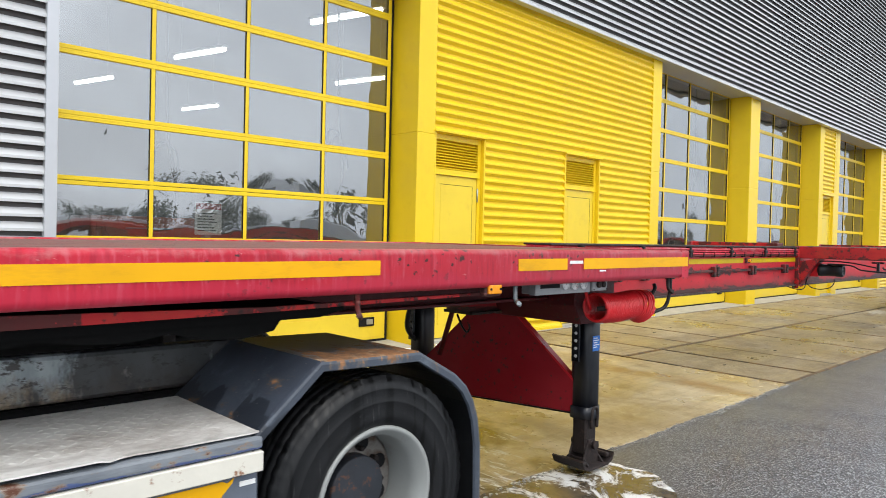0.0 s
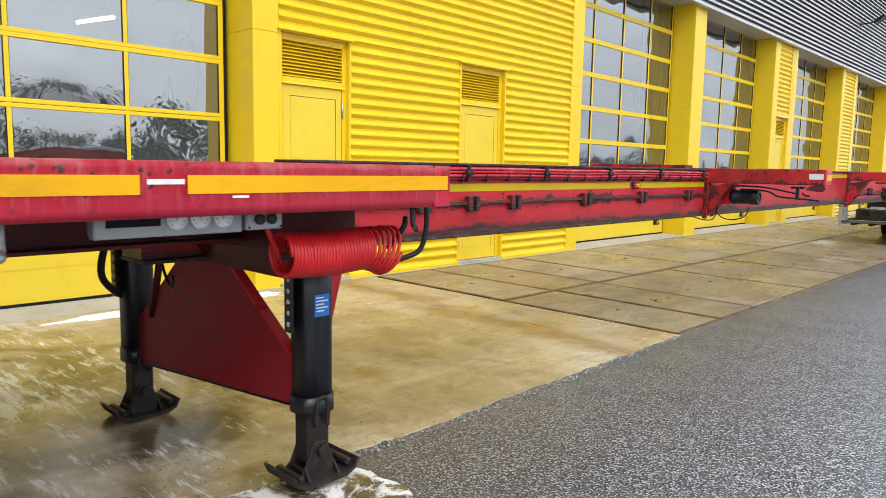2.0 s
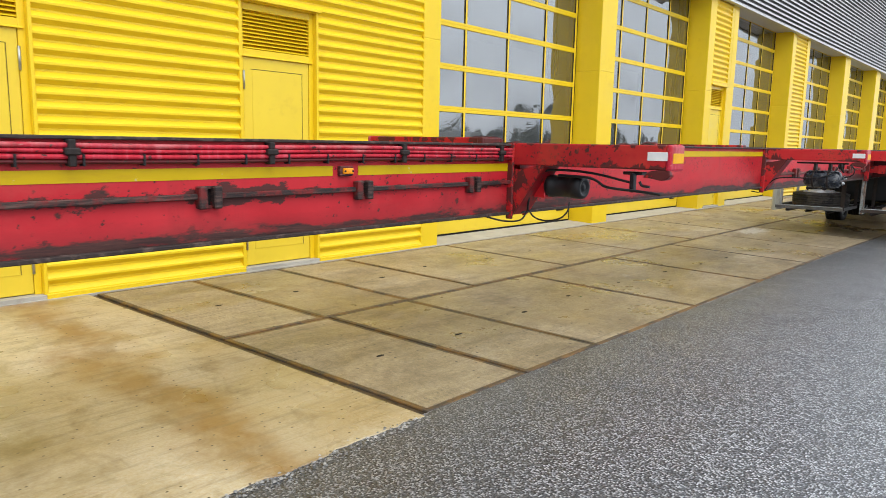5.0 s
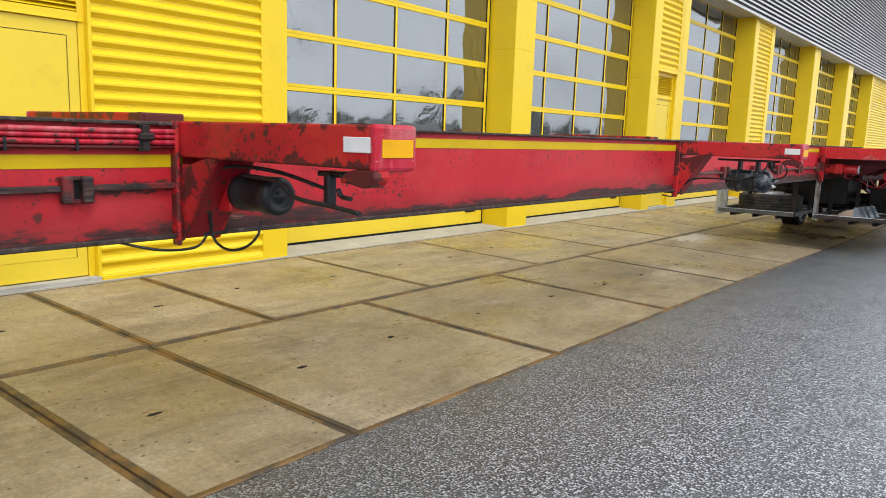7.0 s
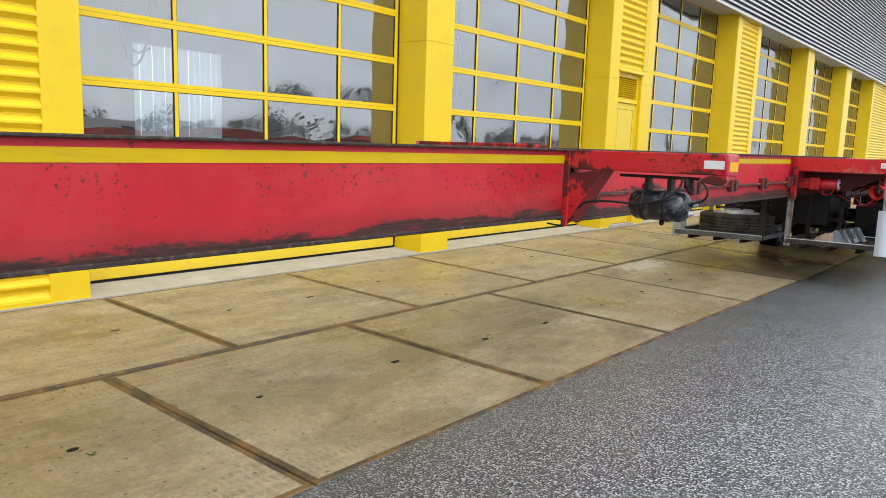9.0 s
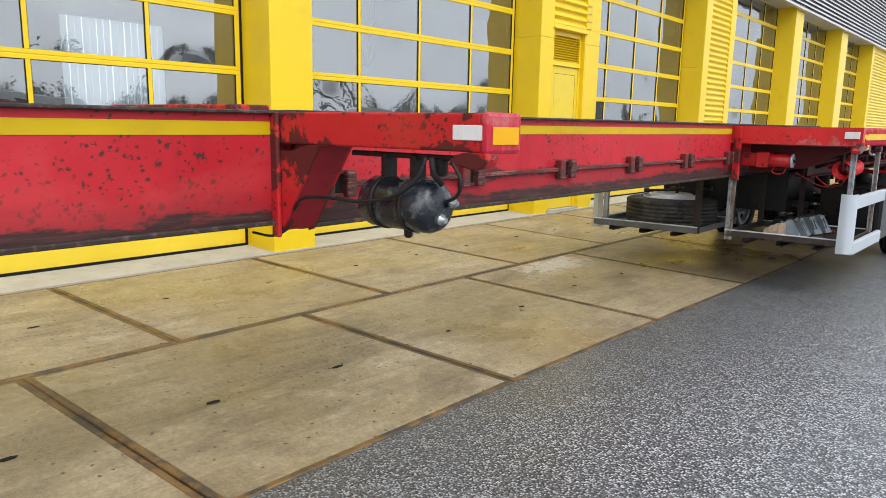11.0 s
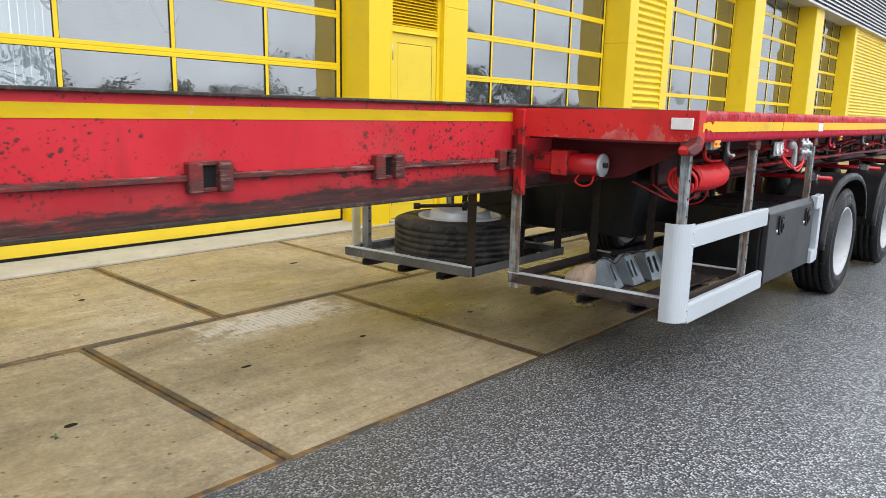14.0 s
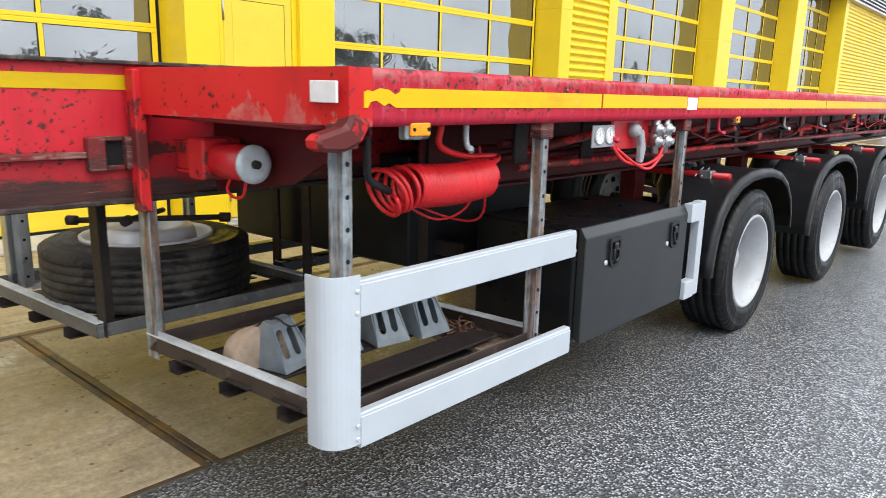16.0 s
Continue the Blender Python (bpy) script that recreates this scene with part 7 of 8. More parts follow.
coil("spiral_hose", "coiled red plastic air hose hanging from the rear deck", REAR, 1.03, 21.47, 22.04, 1.18, 0.075, 38, -4,
     [([(1.06, 21.38, 1.4), (1.06, 21.38, 1.3), (1.05, 21.4, 1.22), (1.04, 21.5, 1.17)], BLACK_PLASTIC, 0.014), ([(1.03, 21.98, 1.2), (1.03, 22.1, 1.24), (1.0, 22.15, 1.26), (1.0, 21.95, 1.27), (1.05, 21.75, 1.32), (1.08, 21.72, 1.4)], RED_HOSE, 0.013)])


def old_rubber():
    """Dusty brown-grey tyre with dark wet tongues running down it."""
    k = Nodes("dusty_old_tyre")
    dust = k.noise(6, 6, 0.7)
    c = k.mix(k.ramp(dust, 0.35, 0.65), (0.03, 0.027, 0.025), (0.075, 0.066, 0.058))
    wet = k.ramp(k.noise(3.2, 6, 0.7, k.stretch(0.8, 1, 1), 0.6), 0.5, 0.53)
    c = k.mix(wet, c, (0.014, 0.013, 0.0125))
    k.bump(k.noise(50, 4), 0.2, 0.003)
    return k.done(c, k.ramp(wet, 0, 1, 0.75, 0.4), Specular_IOR_Level=0.3)


OLD_TYRE = old_rubber()


def spare():
    bm = tyre_mesh(0.495, 0.3, 0.3, 5)
    t = new("spare_wheel", data_of("spare_wheel", bm, OLD_TYRE))
    t.matrix_basis = REAR @ Matrix.Translation((-0.63, 21.38, 0.632)) @ pose(0, 0, 0, 0, -90, 0)
    tagged(t, "worn spare truck tyre lying flat in the rack", "spare wheel")
    bm = bmesh.new()
    h = 0.15
    lathe(bm, [(0.3, h * 0.8), (0.318, h * 0.92), (0.318, h * 1.04), (0.305, h * 1.06), (0.292, h * 0.95), (0.286, h * 0.8), (0.27, h * 0.62), (0.242, h * 0.66), (0.225, h * 1.2), (0.215, h * 1.28), (0.19, h * 1.3), (0.155, h * 1.26), (0.14, h * 1.1), (0.1, h * 1.1), (0.1, 0.9 * h), (0.2, h * 0.9), (0.27, h * 0.3), (0.285, -h * 0.8), (0.3, -h * 0.8)], (0, 0, 0), "x", 40, True)
    part("rim", bm, SILVER, t, "pale grey steel rim")


spare()


def brace_bar():
    bm = bmesh.new()
    tube(bm, [(-0.78, 21.1, 0.86), (-0.3, 21.6, 0.885)], 0.014, 10)
    tube(bm, [(-0.7, 21.5, 0.88), (-0.42, 21.2, 0.9)], 0.014, 10)
    for p, d in (((-0.78, 21.1, 0.86), (-0.035, -0.035, 0)), ((-0.3, 21.6, 0.885), (0.035, 0.035, 0)), ((-0.42, 21.2, 0.9), (0.035, -0.035, 0))):
        tube(bm, [p, tuple(x + y for x, y in zip(p, d))], 0.024, 10)
    lathe(bm, [(0.02, 0.83), (0.02, 1.02)], (-0.56, 21.35, 0), "z", 10)
    solo("wheel_brace", bm, RUST_STEEL, "rusty cross wheel brace lying on the spare tyre", "wheel brace", REAR)


brace_bar()


def chock(m, mat, label):
    """A pressed wheel chock: a sloping face with two long rounded slots, bent cheeks, a folded top and a back."""
    bm = bmesh.new()

    def loop(pts):
        v = [bm.verts.new((p[0], p[1], 0)) for p in pts]
        return [bm.edges.new((v[i], v[(i + 1) % len(v)])) for i in range(len(v))]
    edges = loop([(-0.078, 0.0), (0.078, 0.0), (0.07, 0.15), (0.058, 0.178), (-0.058, 0.178), (-0.07, 0.15)])
    for c in (-0.03, 0.03):
        ring = [(c + 0.0165 * math.cos(w), 0.058 + 0.0165 * math.sin(w)) for w in np.linspace(math.pi, 2 * math.pi, 7)]
        ring += [(c + 0.0165 * math.cos(w), 0.132 + 0.0165 * math.sin(w)) for w in np.linspace(0, math.pi, 7)]
        edges += loop(ring)
    bmesh.ops.triangle_fill(bm, use_beauty=True, use_dissolve=False, edges=edges)
    lean = 0.5
    for v in bm.verts:
        y, f = v.co.x, v.co.y
        bow = 0.012 * math.sin(math.pi * min(1.0, f / 0.178))
        v.co = Vector((0.1 - f * lean - bow, y, 0.004 + f * 0.98))
    for q in (-1, 1):
        side = [(0.1, 0.078, 0.004), (0.0135, 0.058, 0.178), (-0.03, 0.055, 0.182), (-0.1, 0.062, 0.085), (-0.125, 0.07, 0.0)]
        bm.faces.new([bm.verts.new((u, q * w, z)) for u, w, z in side])
    for a, b in (((0.0135, 0.058, 0.178), (-0.03, 0.055, 0.182)), ((-0.03, 0.055, 0.182), (-0.1, 0.062, 0.085)), ((-0.1, 0.062, 0.085), (-0.125, 0.07, 0.0))):
        bm.faces.new([bm.verts.new(p) for p in ((a[0], -a[1], a[2]), (a[0], a[1], a[2]), (b[0], b[1], b[2]), (b[0], -b[1], b[2]))])
    bmesh.ops.remove_doubles(bm, verts=bm.verts[:], dist=0.002)
    bmesh.ops.recalc_face_normals(bm, faces=bm.faces[:])
    bmesh.ops.solidify(bm, geom=bm.faces[:], thickness=0.005)
    return solo("wheel_chock", bm, mat, label, "wheel chock", m, "chocks in the rack")


CHOCK = plain("dull_blue_grey_steel", (0.17, 0.2, 0.225), 0.4, 0.2, 0.25, 12, 0.2, (0.2, 0.17, 0.14), (0.55, 0.75))
CHOCK_OLD = plain("dusty_beige_rubber", (0.36, 0.27, 0.2), 0.7, 0, 0.25, 12, 0.2, (0.15, 0.1, 0.08), (0.55, 0.75))
for a, b, turn in ((0.68, 21.27, 14), (0.7, 21.5, 4), (0.735, 21.74, -8), (0.78, 21.94, -4)):
    chock(REAR @ Matrix.Translation((a, b, 0.482)) @ pose(0, 0, 0, 0, 0, turn), CHOCK, "blue-grey pressed-steel wheel chock with two slots, in the rack")


def old_chock():
    bm = bmesh.new()
    rings = []
    for x, r in ((0.55, 0.02), (0.555, 0.08), (0.6, 0.1), (0.605, 0.112), (0.65, 0.125), (0.655, 0.135), (0.7, 0.145), (0.705, 0.152), (0.755, 0.158), (0.76, 0.02)):
        rings.append([bm.verts.new((x - 0.1, 21.22 - r * 0.8 * math.cos(w), 0.482 + r * math.sin(w))) for w in (0.0, 0.5, 0.9, 1.3, 1.7, 2.3, 2.8, 3.14)])
    for a, b in zip(rings, rings[1:]):
        for i in range(8):
            bm.faces.new((a[i], a[(i + 1) % 8], b[(i + 1) % 8], b[i]))
    bm.faces.new(rings[0])
    bm.faces.new(rings[-1][::-1])
    bmesh.ops.recalc_face_normals(bm, faces=bm.faces[:])
    solo("wheel_chock", bm, CHOCK_OLD, "dusty beige ribbed rubber chock lying in the rack", "wheel chock", REAR, "chocks in the rack")


old_chock()


def rack_board():
    """A weathered board across the rack's bearers, and the rusty chain heaped on it."""
    wood = plain("weathered_brown_board", (0.2, 0.145, 0.1), 0.7, 0, 0.3, 9, 0.4, (0.08, 0.055, 0.04), (0.5, 0.7))
    solo("board", one(0.56, 1.06, 22.02, 22.2, 0.424, 0.446, 0.004), wood, "weathered brown board lying across the rack", "board", REAR)
    rust = plain("brown_rusted_chain", (0.11, 0.055, 0.032), 0.65, 0.1, 0.4, 25, 0.5, (0.26, 0.15, 0.1), (0.55, 0.7))
    rnd = random.Random(31)
    bm = bmesh.new()
    for i in range(46):
        u = i / 45
        c = Vector((0.64 + 0.3 * u + rnd.uniform(-0.02, 0.02), 22.11 + 0.065 * math.sin(i * 0.9) + rnd.uniform(-0.012, 0.012), 0.456 + 0.03 * math.sin(math.pi * u) * rnd.random()))
        turn = Matrix.Rotation(i * 0.9 + rnd.uniform(-0.4, 0.4), 3, 'Z') @ Matrix.Rotation(rnd.choice((0.15, 1.2)), 3, 'X')
        ring = [c + turn @ Vector((0.03 * math.cos(w), 0.016 * math.sin(w), 0)) for w in (2 * math.pi * n / 10 for n in range(11))]
        for p in ring:
            p.z = max(p.z, 0.4525)
        tube(bm, ring, 0.0062, 5)
    solo("chain", bm, rust, "heap of brown rusted chain on a board", "chain", REAR)


rack_board()


def twine():
    bm = bmesh.new()
    tube(bm, curve_pts([(0.6, 21.2, 0.62), (0.68, 21.25, 0.672), (0.73, 21.3, 0.64), (0.71, 21.45, 0.675), (0.69, 21.56, 0.672), (0.75, 21.7, 0.668), (0.72, 21.8, 0.675)], 6), 0.004, 5)
    solo("twine", bm, RUST_STEEL, "rusty wire lying over the chocks", "wire", REAR)


twine()


# the rear deck stands a little proud of its frame, and the whole rear frame sits slightly out to the yard side
TOP_PARTS = ("side_rail", "end_rail", "deck_plank", "cross_bearer", "reflective_stripe", "white_mark", "white_reflector", "corner_hook", "post_shoe", "rope_hook", "marker_lamp", "lens", "screw")
lifted = set()
for o in trailer.children_recursive:
    if o.name.split(".")[0] in TOP_PARTS and o.data.name not in lifted:
        if max(v.co.y for v in o.data.vertices) + o.location.y > 20.9:
            lifted.add(o.data.name)
            for v in o.data.vertices:
                v.co.z += 0.013

RUNNING_GEAR = ("wheel", "mudguard", "axle", "air_spring", "trailing_arm")
for o in trailer.children:
    ys = [v.co.y for v in o.data.vertices]
    if sum(ys) / len(ys) + o.location.y > 20.9:
        gear = o.name.split(".")[0] in RUNNING_GEAR
        o.location.x += 0.03
        o.location.y -= 0.0 if gear else 0.1

# ---- the tractor under the trailer's front ----
truck = thing("truck_tractor", "grey-blue truck tractor chassis with rusty mudguard and chequer-plate step", "truck", TRUCK)
GREYBLUE = plain("scuffed_grey_blue_paint", (0.12, 0.14, 0.175), 0.4, 0.0, 0.2, 5, 0.15, (0.2, 0.09, 0.04), (0.64, 0.72))


def rusty_grey():
    """Grey-blue paint; the flat top is rusting from its outer edge inwards, with runs down the slope."""
    k = Nodes("grey_paint_rusting_through")
    z = k.noise(5, 6, 0.7, k.stretch(1, 2.4, 1))
    c = k.mix(k.ramp(k.noise(2.4, 5), 0.3, 0.7), (0.034, 0.041, 0.056), (0.075, 0.09, 0.117))
    c = k.mix(k.math('MULTIPLY', k.ramp(k.noise(7, 6, 0.7), 0.55, 0.7), 0.35), c, (0.2, 0.24, 0.28))
    # dark drips of old sealant where the slope meets the step
    drip = k.math('ADD', k.xyz(2), k.ramp(k.noise(9, 3, 0.5, k.stretch(1, 0.3, 0.3)), 0.35, 0.65, 0.045, -0.045))
    low = k.math('MULTIPLY', k.ramp(drip, 0.868, 0.874, 1.0, 0.0), k.ramp(k.xyz(1), 2.3, 2.35, 1.0, 0.0))
    c = k.mix(k.math('MULTIPLY', low, 0.85), c, (0.018, 0.022, 0.03))
    rust = k.mix(k.ramp(k.noise(26, 6, 0.75), 0.38, 0.62), (0.085, 0.027, 0.012), (0.38, 0.14, 0.035))
    rust = k.mix(k.ramp(k.noise(12, 5, 0.7, k.stretch(1, 1, 1)), 0.56, 0.66), rust, (0.42, 0.3, 0.2))
    up = k.ramp(k.xyz(2, k.geo.outputs["Normal"]), 0.86, 0.97)
    grow = k.math('MULTIPLY', up, k.ramp(k.xyz(0), 0.72, 1.16, 0.0, 0.24))
    grow = k.math('ADD', grow, k.math('MULTIPLY', k.ramp(k.xyz(2), 0.97, 1.05, 0.0, 0.12), k.ramp(k.xyz(0), 1.0, 1.19)))
    g = k.math('ADD', k.math('ADD', z, grow), k.ramp(k.noise(40, 5, 0.7), 0.3, 0.7, -0.06, 0.06))
    c = k.mix(k.ramp(g, 0.66, 0.69), c, rust)
    c = k.mix(k.math('MULTIPLY', k.ramp(g, 0.6, 0.66), 0.35), c, (0.24, 0.17, 0.1))
    speck = k.ramp(k.noise(34, 4, 0.7), 0.68, 0.72)
    c = k.mix(k.math('MULTIPLY', speck, 0.7), c, (0.3, 0.28, 0.25))
    k.bump(g, 0.3, 0.004)
    return k.done(c, k.ramp(g, 0.62, 0.69, 0.36, 0.75))


def rail_paint():
    """The step's edge: grey paint over an older blue coat, with rust spots in a row."""
    k = Nodes("grey_over_blue_paint")
    c = k.mix(k.ramp(k.noise(4, 6, 0.7, k.stretch(1, 0.5, 3)), 0.35, 0.65), (0.11, 0.125, 0.15), (0.24, 0.26, 0.28))
    z = k.math('ADD', k.xyz(2), k.ramp(k.noise(6, 6, 0.7, k.stretch(1, 0.6, 1)), 0.3, 0.7, -0.014, 0.014))
    c = k.mix(k.math('MULTIPLY', k.ramp(z, 0.786, 0.79, 1.0, 0.0), 0.75), c, (0.03, 0.07, 0.25))
    spot = k.noise(9, 6, 0.72, k.stretch(1, 0.8, 1.6))
    c = k.mix(k.ramp(spot, 0.56, 0.6, 0.0, 0.6), c, (0.3, 0.19, 0.1))
    c = k.mix(k.ramp(spot, 0.6, 0.64), c, (0.12, 0.045, 0.025))
    k.bump(spot, 0.3, 0.004)
    return k.done(c, 0.42)


def chassis_paint():
    """Pale blue-white frame paint, rusty brown below, darker in patches towards the mudguard."""
    k = Nodes("flaking_pale_chassis_paint")
    c = k.mix(k.ramp(k.noise(3, 5, 0.6, k.stretch(1, 2, 0.8)), 0.35, 0.65), (0.23, 0.27, 0.29), (0.5, 0.55, 0.57))
    low = k.math('ADD', k.xyz(2), k.ramp(k.noise(3.2, 7, 0.72, k.stretch(1, 1.6, 1)), 0.3, 0.7, -0.11, 0.11))
    c = k.mix(k.ramp(low, 0.9, 1.0, 0.85, 0.0), c, k.mix(k.ramp(k.noise(14, 6, 0.7), 0.4, 0.6), (0.09, 0.055, 0.03), (0.22, 0.15, 0.08)))
    fleck = k.noise(24, 6, 0.72, k.stretch(1, 0.5, 1))
    c = k.mix(k.math('MULTIPLY', k.ramp(fleck, 0.54, 0.6), 0.9), c, (0.035, 0.028, 0.024))
    dark_patch = k.noise(2.2, 6, 0.7, k.stretch(1, 1.5, 0.7))
    # dark patches, denser towards the mudguard end
    c = k.mix(k.math('MULTIPLY', k.ramp(k.math('ADD', dark_patch, k.ramp(k.xyz(1), 1.3, 1.9, 0.0, 0.17)), 0.56, 0.64), 0.9), c, (0.02, 0.019, 0.02))
    k.bump(fleck, 0.3, 0.004)
    return k.done(c, 0.45)


RUSTY_GREY, RAIL_PAINT = rusty_grey(), rail_paint()


def chequer():
    k = Nodes("aluminium_chequer_plate")
    c = k.mix(k.ramp(k.noise(3, 5), 0.3, 0.7), (0.66, 0.64, 0.6), (0.82, 0.8, 0.76))
    c = k.mix(k.math('MULTIPLY', k.ramp(k.noise(7, 6, 0.72), 0.52, 0.7), 0.6), c, (0.4, 0.36, 0.31))
    c = k.mix(k.math('MULTIPLY', k.ramp(k.noise(2.1, 6, 0.7, k.stretch(1.6, 1, 1)), 0.5, 0.66), 0.6), c, (0.24, 0.2, 0.17))
    c = k.mix(k.ramp(k.noise(30, 4, 0.7), 0.68, 0.72), c, (0.1, 0.08, 0.07))
    return k.done(c, 0.42, 0.1)


CHEQUER = chequer()
W_B, W_Z = 2.67, 0.465
DIRTY_DISC = plain("brown_grimy_disc", (0.21, 0.195, 0.18), 0.5, 0.0, 0.2, 4, 0.1, (0.085, 0.05, 0.032), (0.46, 0.62))
OLD_RIM = plain("dirty_grey_rim", (0.29, 0.3, 0.29), 0.42, 0.1, 0.08, 3, 0.06, (0.24, 0.22, 0.2), (0.6, 0.8))
OLD_HUB = plain("dark_blue_grey_hub", (0.022, 0.026, 0.034), 0.5, 0.0, 0.3, 9, 0.3, (0.11, 0.045, 0.025), (0.56, 0.64))
for s in (1, -1):
    wheel("wheel", truck, s * 1.2, W_B, W_Z, 0.495, 0.3, 0.278, OLD_RIM, 0.2, OLD_HUB, s, 0.034, 0.135, DIRTY_DISC, True)
    wheel("inner_wheel", truck, s * 0.87, W_B, W_Z, 0.495, 0.3, 0.278, OLD_RIM, 0.1, RUST_STEEL, s)


def truck_mudguard(s):
    """A folded steel mudguard with a rolled outer lip."""
    line = [(2.07, 0.8), (2.37, 1.055), (2.87, 1.045), (3.09, 0.925), (3.16, 0.865), (3.21, 0.79), (3.243, 0.7), (3.262, 0.58), (3.27, 0.28)]
    a0, a1 = 0.5, 1.2

    def swept(name, prof, mat, parent, label):
        bm = bmesh.new()
        rings = []
        for i, (b, z) in enumerate(line):
            p, q = Vector(line[max(i - 1, 0)]), Vector(line[min(i + 1, len(line) - 1)])
            d = (q - p).normalized()
            nrm = Vector((-d.y, d.x))
            rings.append([bm.verts.new((s * a, b + nrm.x * h, z + nrm.y * h)) for a, h in prof])
        n = len(prof)
        for x, y in zip(rings, rings[1:]):
            for k in range(n):
                bm.faces.new((x[k], x[(k + 1) % n], y[(k + 1) % n], y[k]))
        bm.faces.new(rings[0])
        bm.faces.new(rings[-1][::-1])
        bmesh.ops.recalc_face_normals(bm, faces=bm.faces[:])
        return part(name, bm, mat, parent, label)
    g = swept("mudguard", [(a0, 0.0), (a1 - 0.01, 0.0), (a1 + 0.002, -0.004), (a1 + 0.006, -0.014), (a1 + 0.006, -0.04), (a1 - 0.004, -0.045), (a1 - 0.01, -0.04), (a1 - 0.01, -0.012), (a0, -0.012)], RUSTY_GREY, truck, "grey steel mudguard rusting along the top")
    # black sheet added for the shade under the mudguard
    swept("liner", [(a0, -0.018), (a1 - 0.018, -0.018), (a1 - 0.018, -0.026), (a0, -0.026)], BLACK_PLASTIC, g, "added black sheet for the shade inside")


for s in (1, -1):
    truck_mudguard(s)


def truck_step():
    # the sheet is warped and torn along its outer edge
    edge = [(1.224, -0.2), (1.224, 1.54), (1.222, 1.58), (1.215, 1.62), (1.2, 1.655), (1.194, 1.7), (1.199, 1.74), (1.204, 1.82), (1.208, 2.09), (1.2, 2.128)]
    bm = bmesh.new()
    rows = []
    for a, b in edge:
        lift = 0.008 if b < 1.6 else 0.0
        rows.append([[bm.verts.new((x, b, 0.838 + h + (lift if x > 1.1 else 0.0))) for x in (0.52, 0.9, 1.1, 1.17, a)] for h in (0.0, -0.006)])
    for p, q in zip(rows, rows[1:]):
        for n in range(4):
            bm.faces.new((p[0][n], p[0][n + 1], q[0][n + 1], q[0][n]))
            bm.faces.new((p[1][n], q[1][n], q[1][n + 1], p[1][n + 1]))
        bm.faces.new((p[0][4], p[1][4], q[1][4], q[0][4]))
        bm.faces.new((p[0][0], q[0][0], q[1][0], p[1][0]))
    for p in (rows[0], rows[-1]):
        bm.faces.new(p[0] + p[1][::-1])
    bmesh.ops.recalc_face_normals(bm, faces=bm.faces[:])
    plate = part("step_plate", bm, CHEQUER, truck, "worn aluminium chequer plate")
    bm = bmesh.new()
    for i in range(12):
        for j in range(46):
            x, y = 0.56 + i * 0.046, 0.3 + j * 0.039
            w = radians(45) if (i + j) % 2 else radians(-45)
            u, v = Vector((math.cos(w), math.sin(w), 0)), Vector((-math.sin(w), math.cos(w), 0))
            c = Vector((x, y, 0.8385))
            q = [bm.verts.new(c + u * 0.025), bm.verts.new(c + v * 0.011), bm.verts.new(c - u * 0.025), bm.verts.new(c - v * 0.011), bm.verts.new(c + Vector((0, 0, 0.003)))]
            for n in range(4):
                bm.faces.new((q[n], q[(n + 1) % 4], q[4]))
    part("raised_lozenge", bm, CHEQUER, plate, kind="stuff")
    part("step_box", one(0.5, 1.195, -0.2, 2.125, 0.3, 0.822, 0.01), GREYBLUE, truck)
    part("edge_rail", one(1.18, 1.215, -0.2, 2.13, 0.775, 0.822, 0.012, 2), RAIL_PAINT, truck)
    k = plain("chipped_white_paint", (0.66, 0.63, 0.55), 0.5, 0, 0.06, 6, 0.2, (0.25, 0.11, 0.05), (0.62, 0.68))
    part("white_strip", one(1.195, 1.222, -0.2, 2.128, 0.7, 0.77, 0.003), k, truck, "chipped white strip")
    bm = bmesh.new()
    prism(bm, [(-0.1, 0.685), (1.99, 0.685), (2.005, 0.676), (2.03, 0.69), (2.022, 0.672), (1.95, 0.6), (-0.1, 0.6)], "x", 1.195, 1.198)
    part("yellow_sticker", bm, TAPE, truck, "yellow sticker with a peeling corner")
    part("type_plate", one(1.195, 1.2, 2.05, 2.11, 0.655, 0.672, 0.001), WHITE_STRIP, truck)
    rail = chassis_paint()
    for s in (1, -1):
        q = (0.4, 0.48)
        part("chassis_rail", one(min(s * q[0], s * q[1]), max(s * q[0], s * q[1]), -2.0, 2.5, 0.86, 1.05, 0.02, 2), rail, truck, "pale chassis rail with flaking paint")
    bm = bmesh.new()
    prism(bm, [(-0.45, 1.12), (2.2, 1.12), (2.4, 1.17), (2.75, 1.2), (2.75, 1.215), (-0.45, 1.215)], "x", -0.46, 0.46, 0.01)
    part("fifth_wheel", bm, NECK_BLACK, truck, "black greasy coupling plate")
    part("coupling_mount", one(-0.42, 0.42, 1.4, 2.1, 0.9, 1.12, 0.02), NECK_BLACK, truck)
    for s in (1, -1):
        # black filler boxes, added to darken the gaps round the chassis rail
        part("battery_box", one(min(s * 0.2, s * 0.52), max(s * 0.2, s * 0.52), -0.4, 1.9, 1.06, 1.25, 0.03, 2), NECK_BLACK, truck)
        part("side_tank", one(min(s * 0.36, s * 0.5), max(s * 0.36, s * 0.5), -0.4, 2.2, 0.4, 0.858, 0.01), NECK_BLACK, truck)
    bm = bmesh.new()
    lathe(bm, [(0.08, -0.9), (0.08, 0.9)], (0, W_B, W_Z), "x", 16)
    lathe(bm, [(0.12, -0.25), (0.2, -0.1), (0.2, 0.1), (0.12, 0.25)], (0, W_B, W_Z), "x", 20)
    part("axle", bm, BLACK_STEEL, truck)


truck_step()

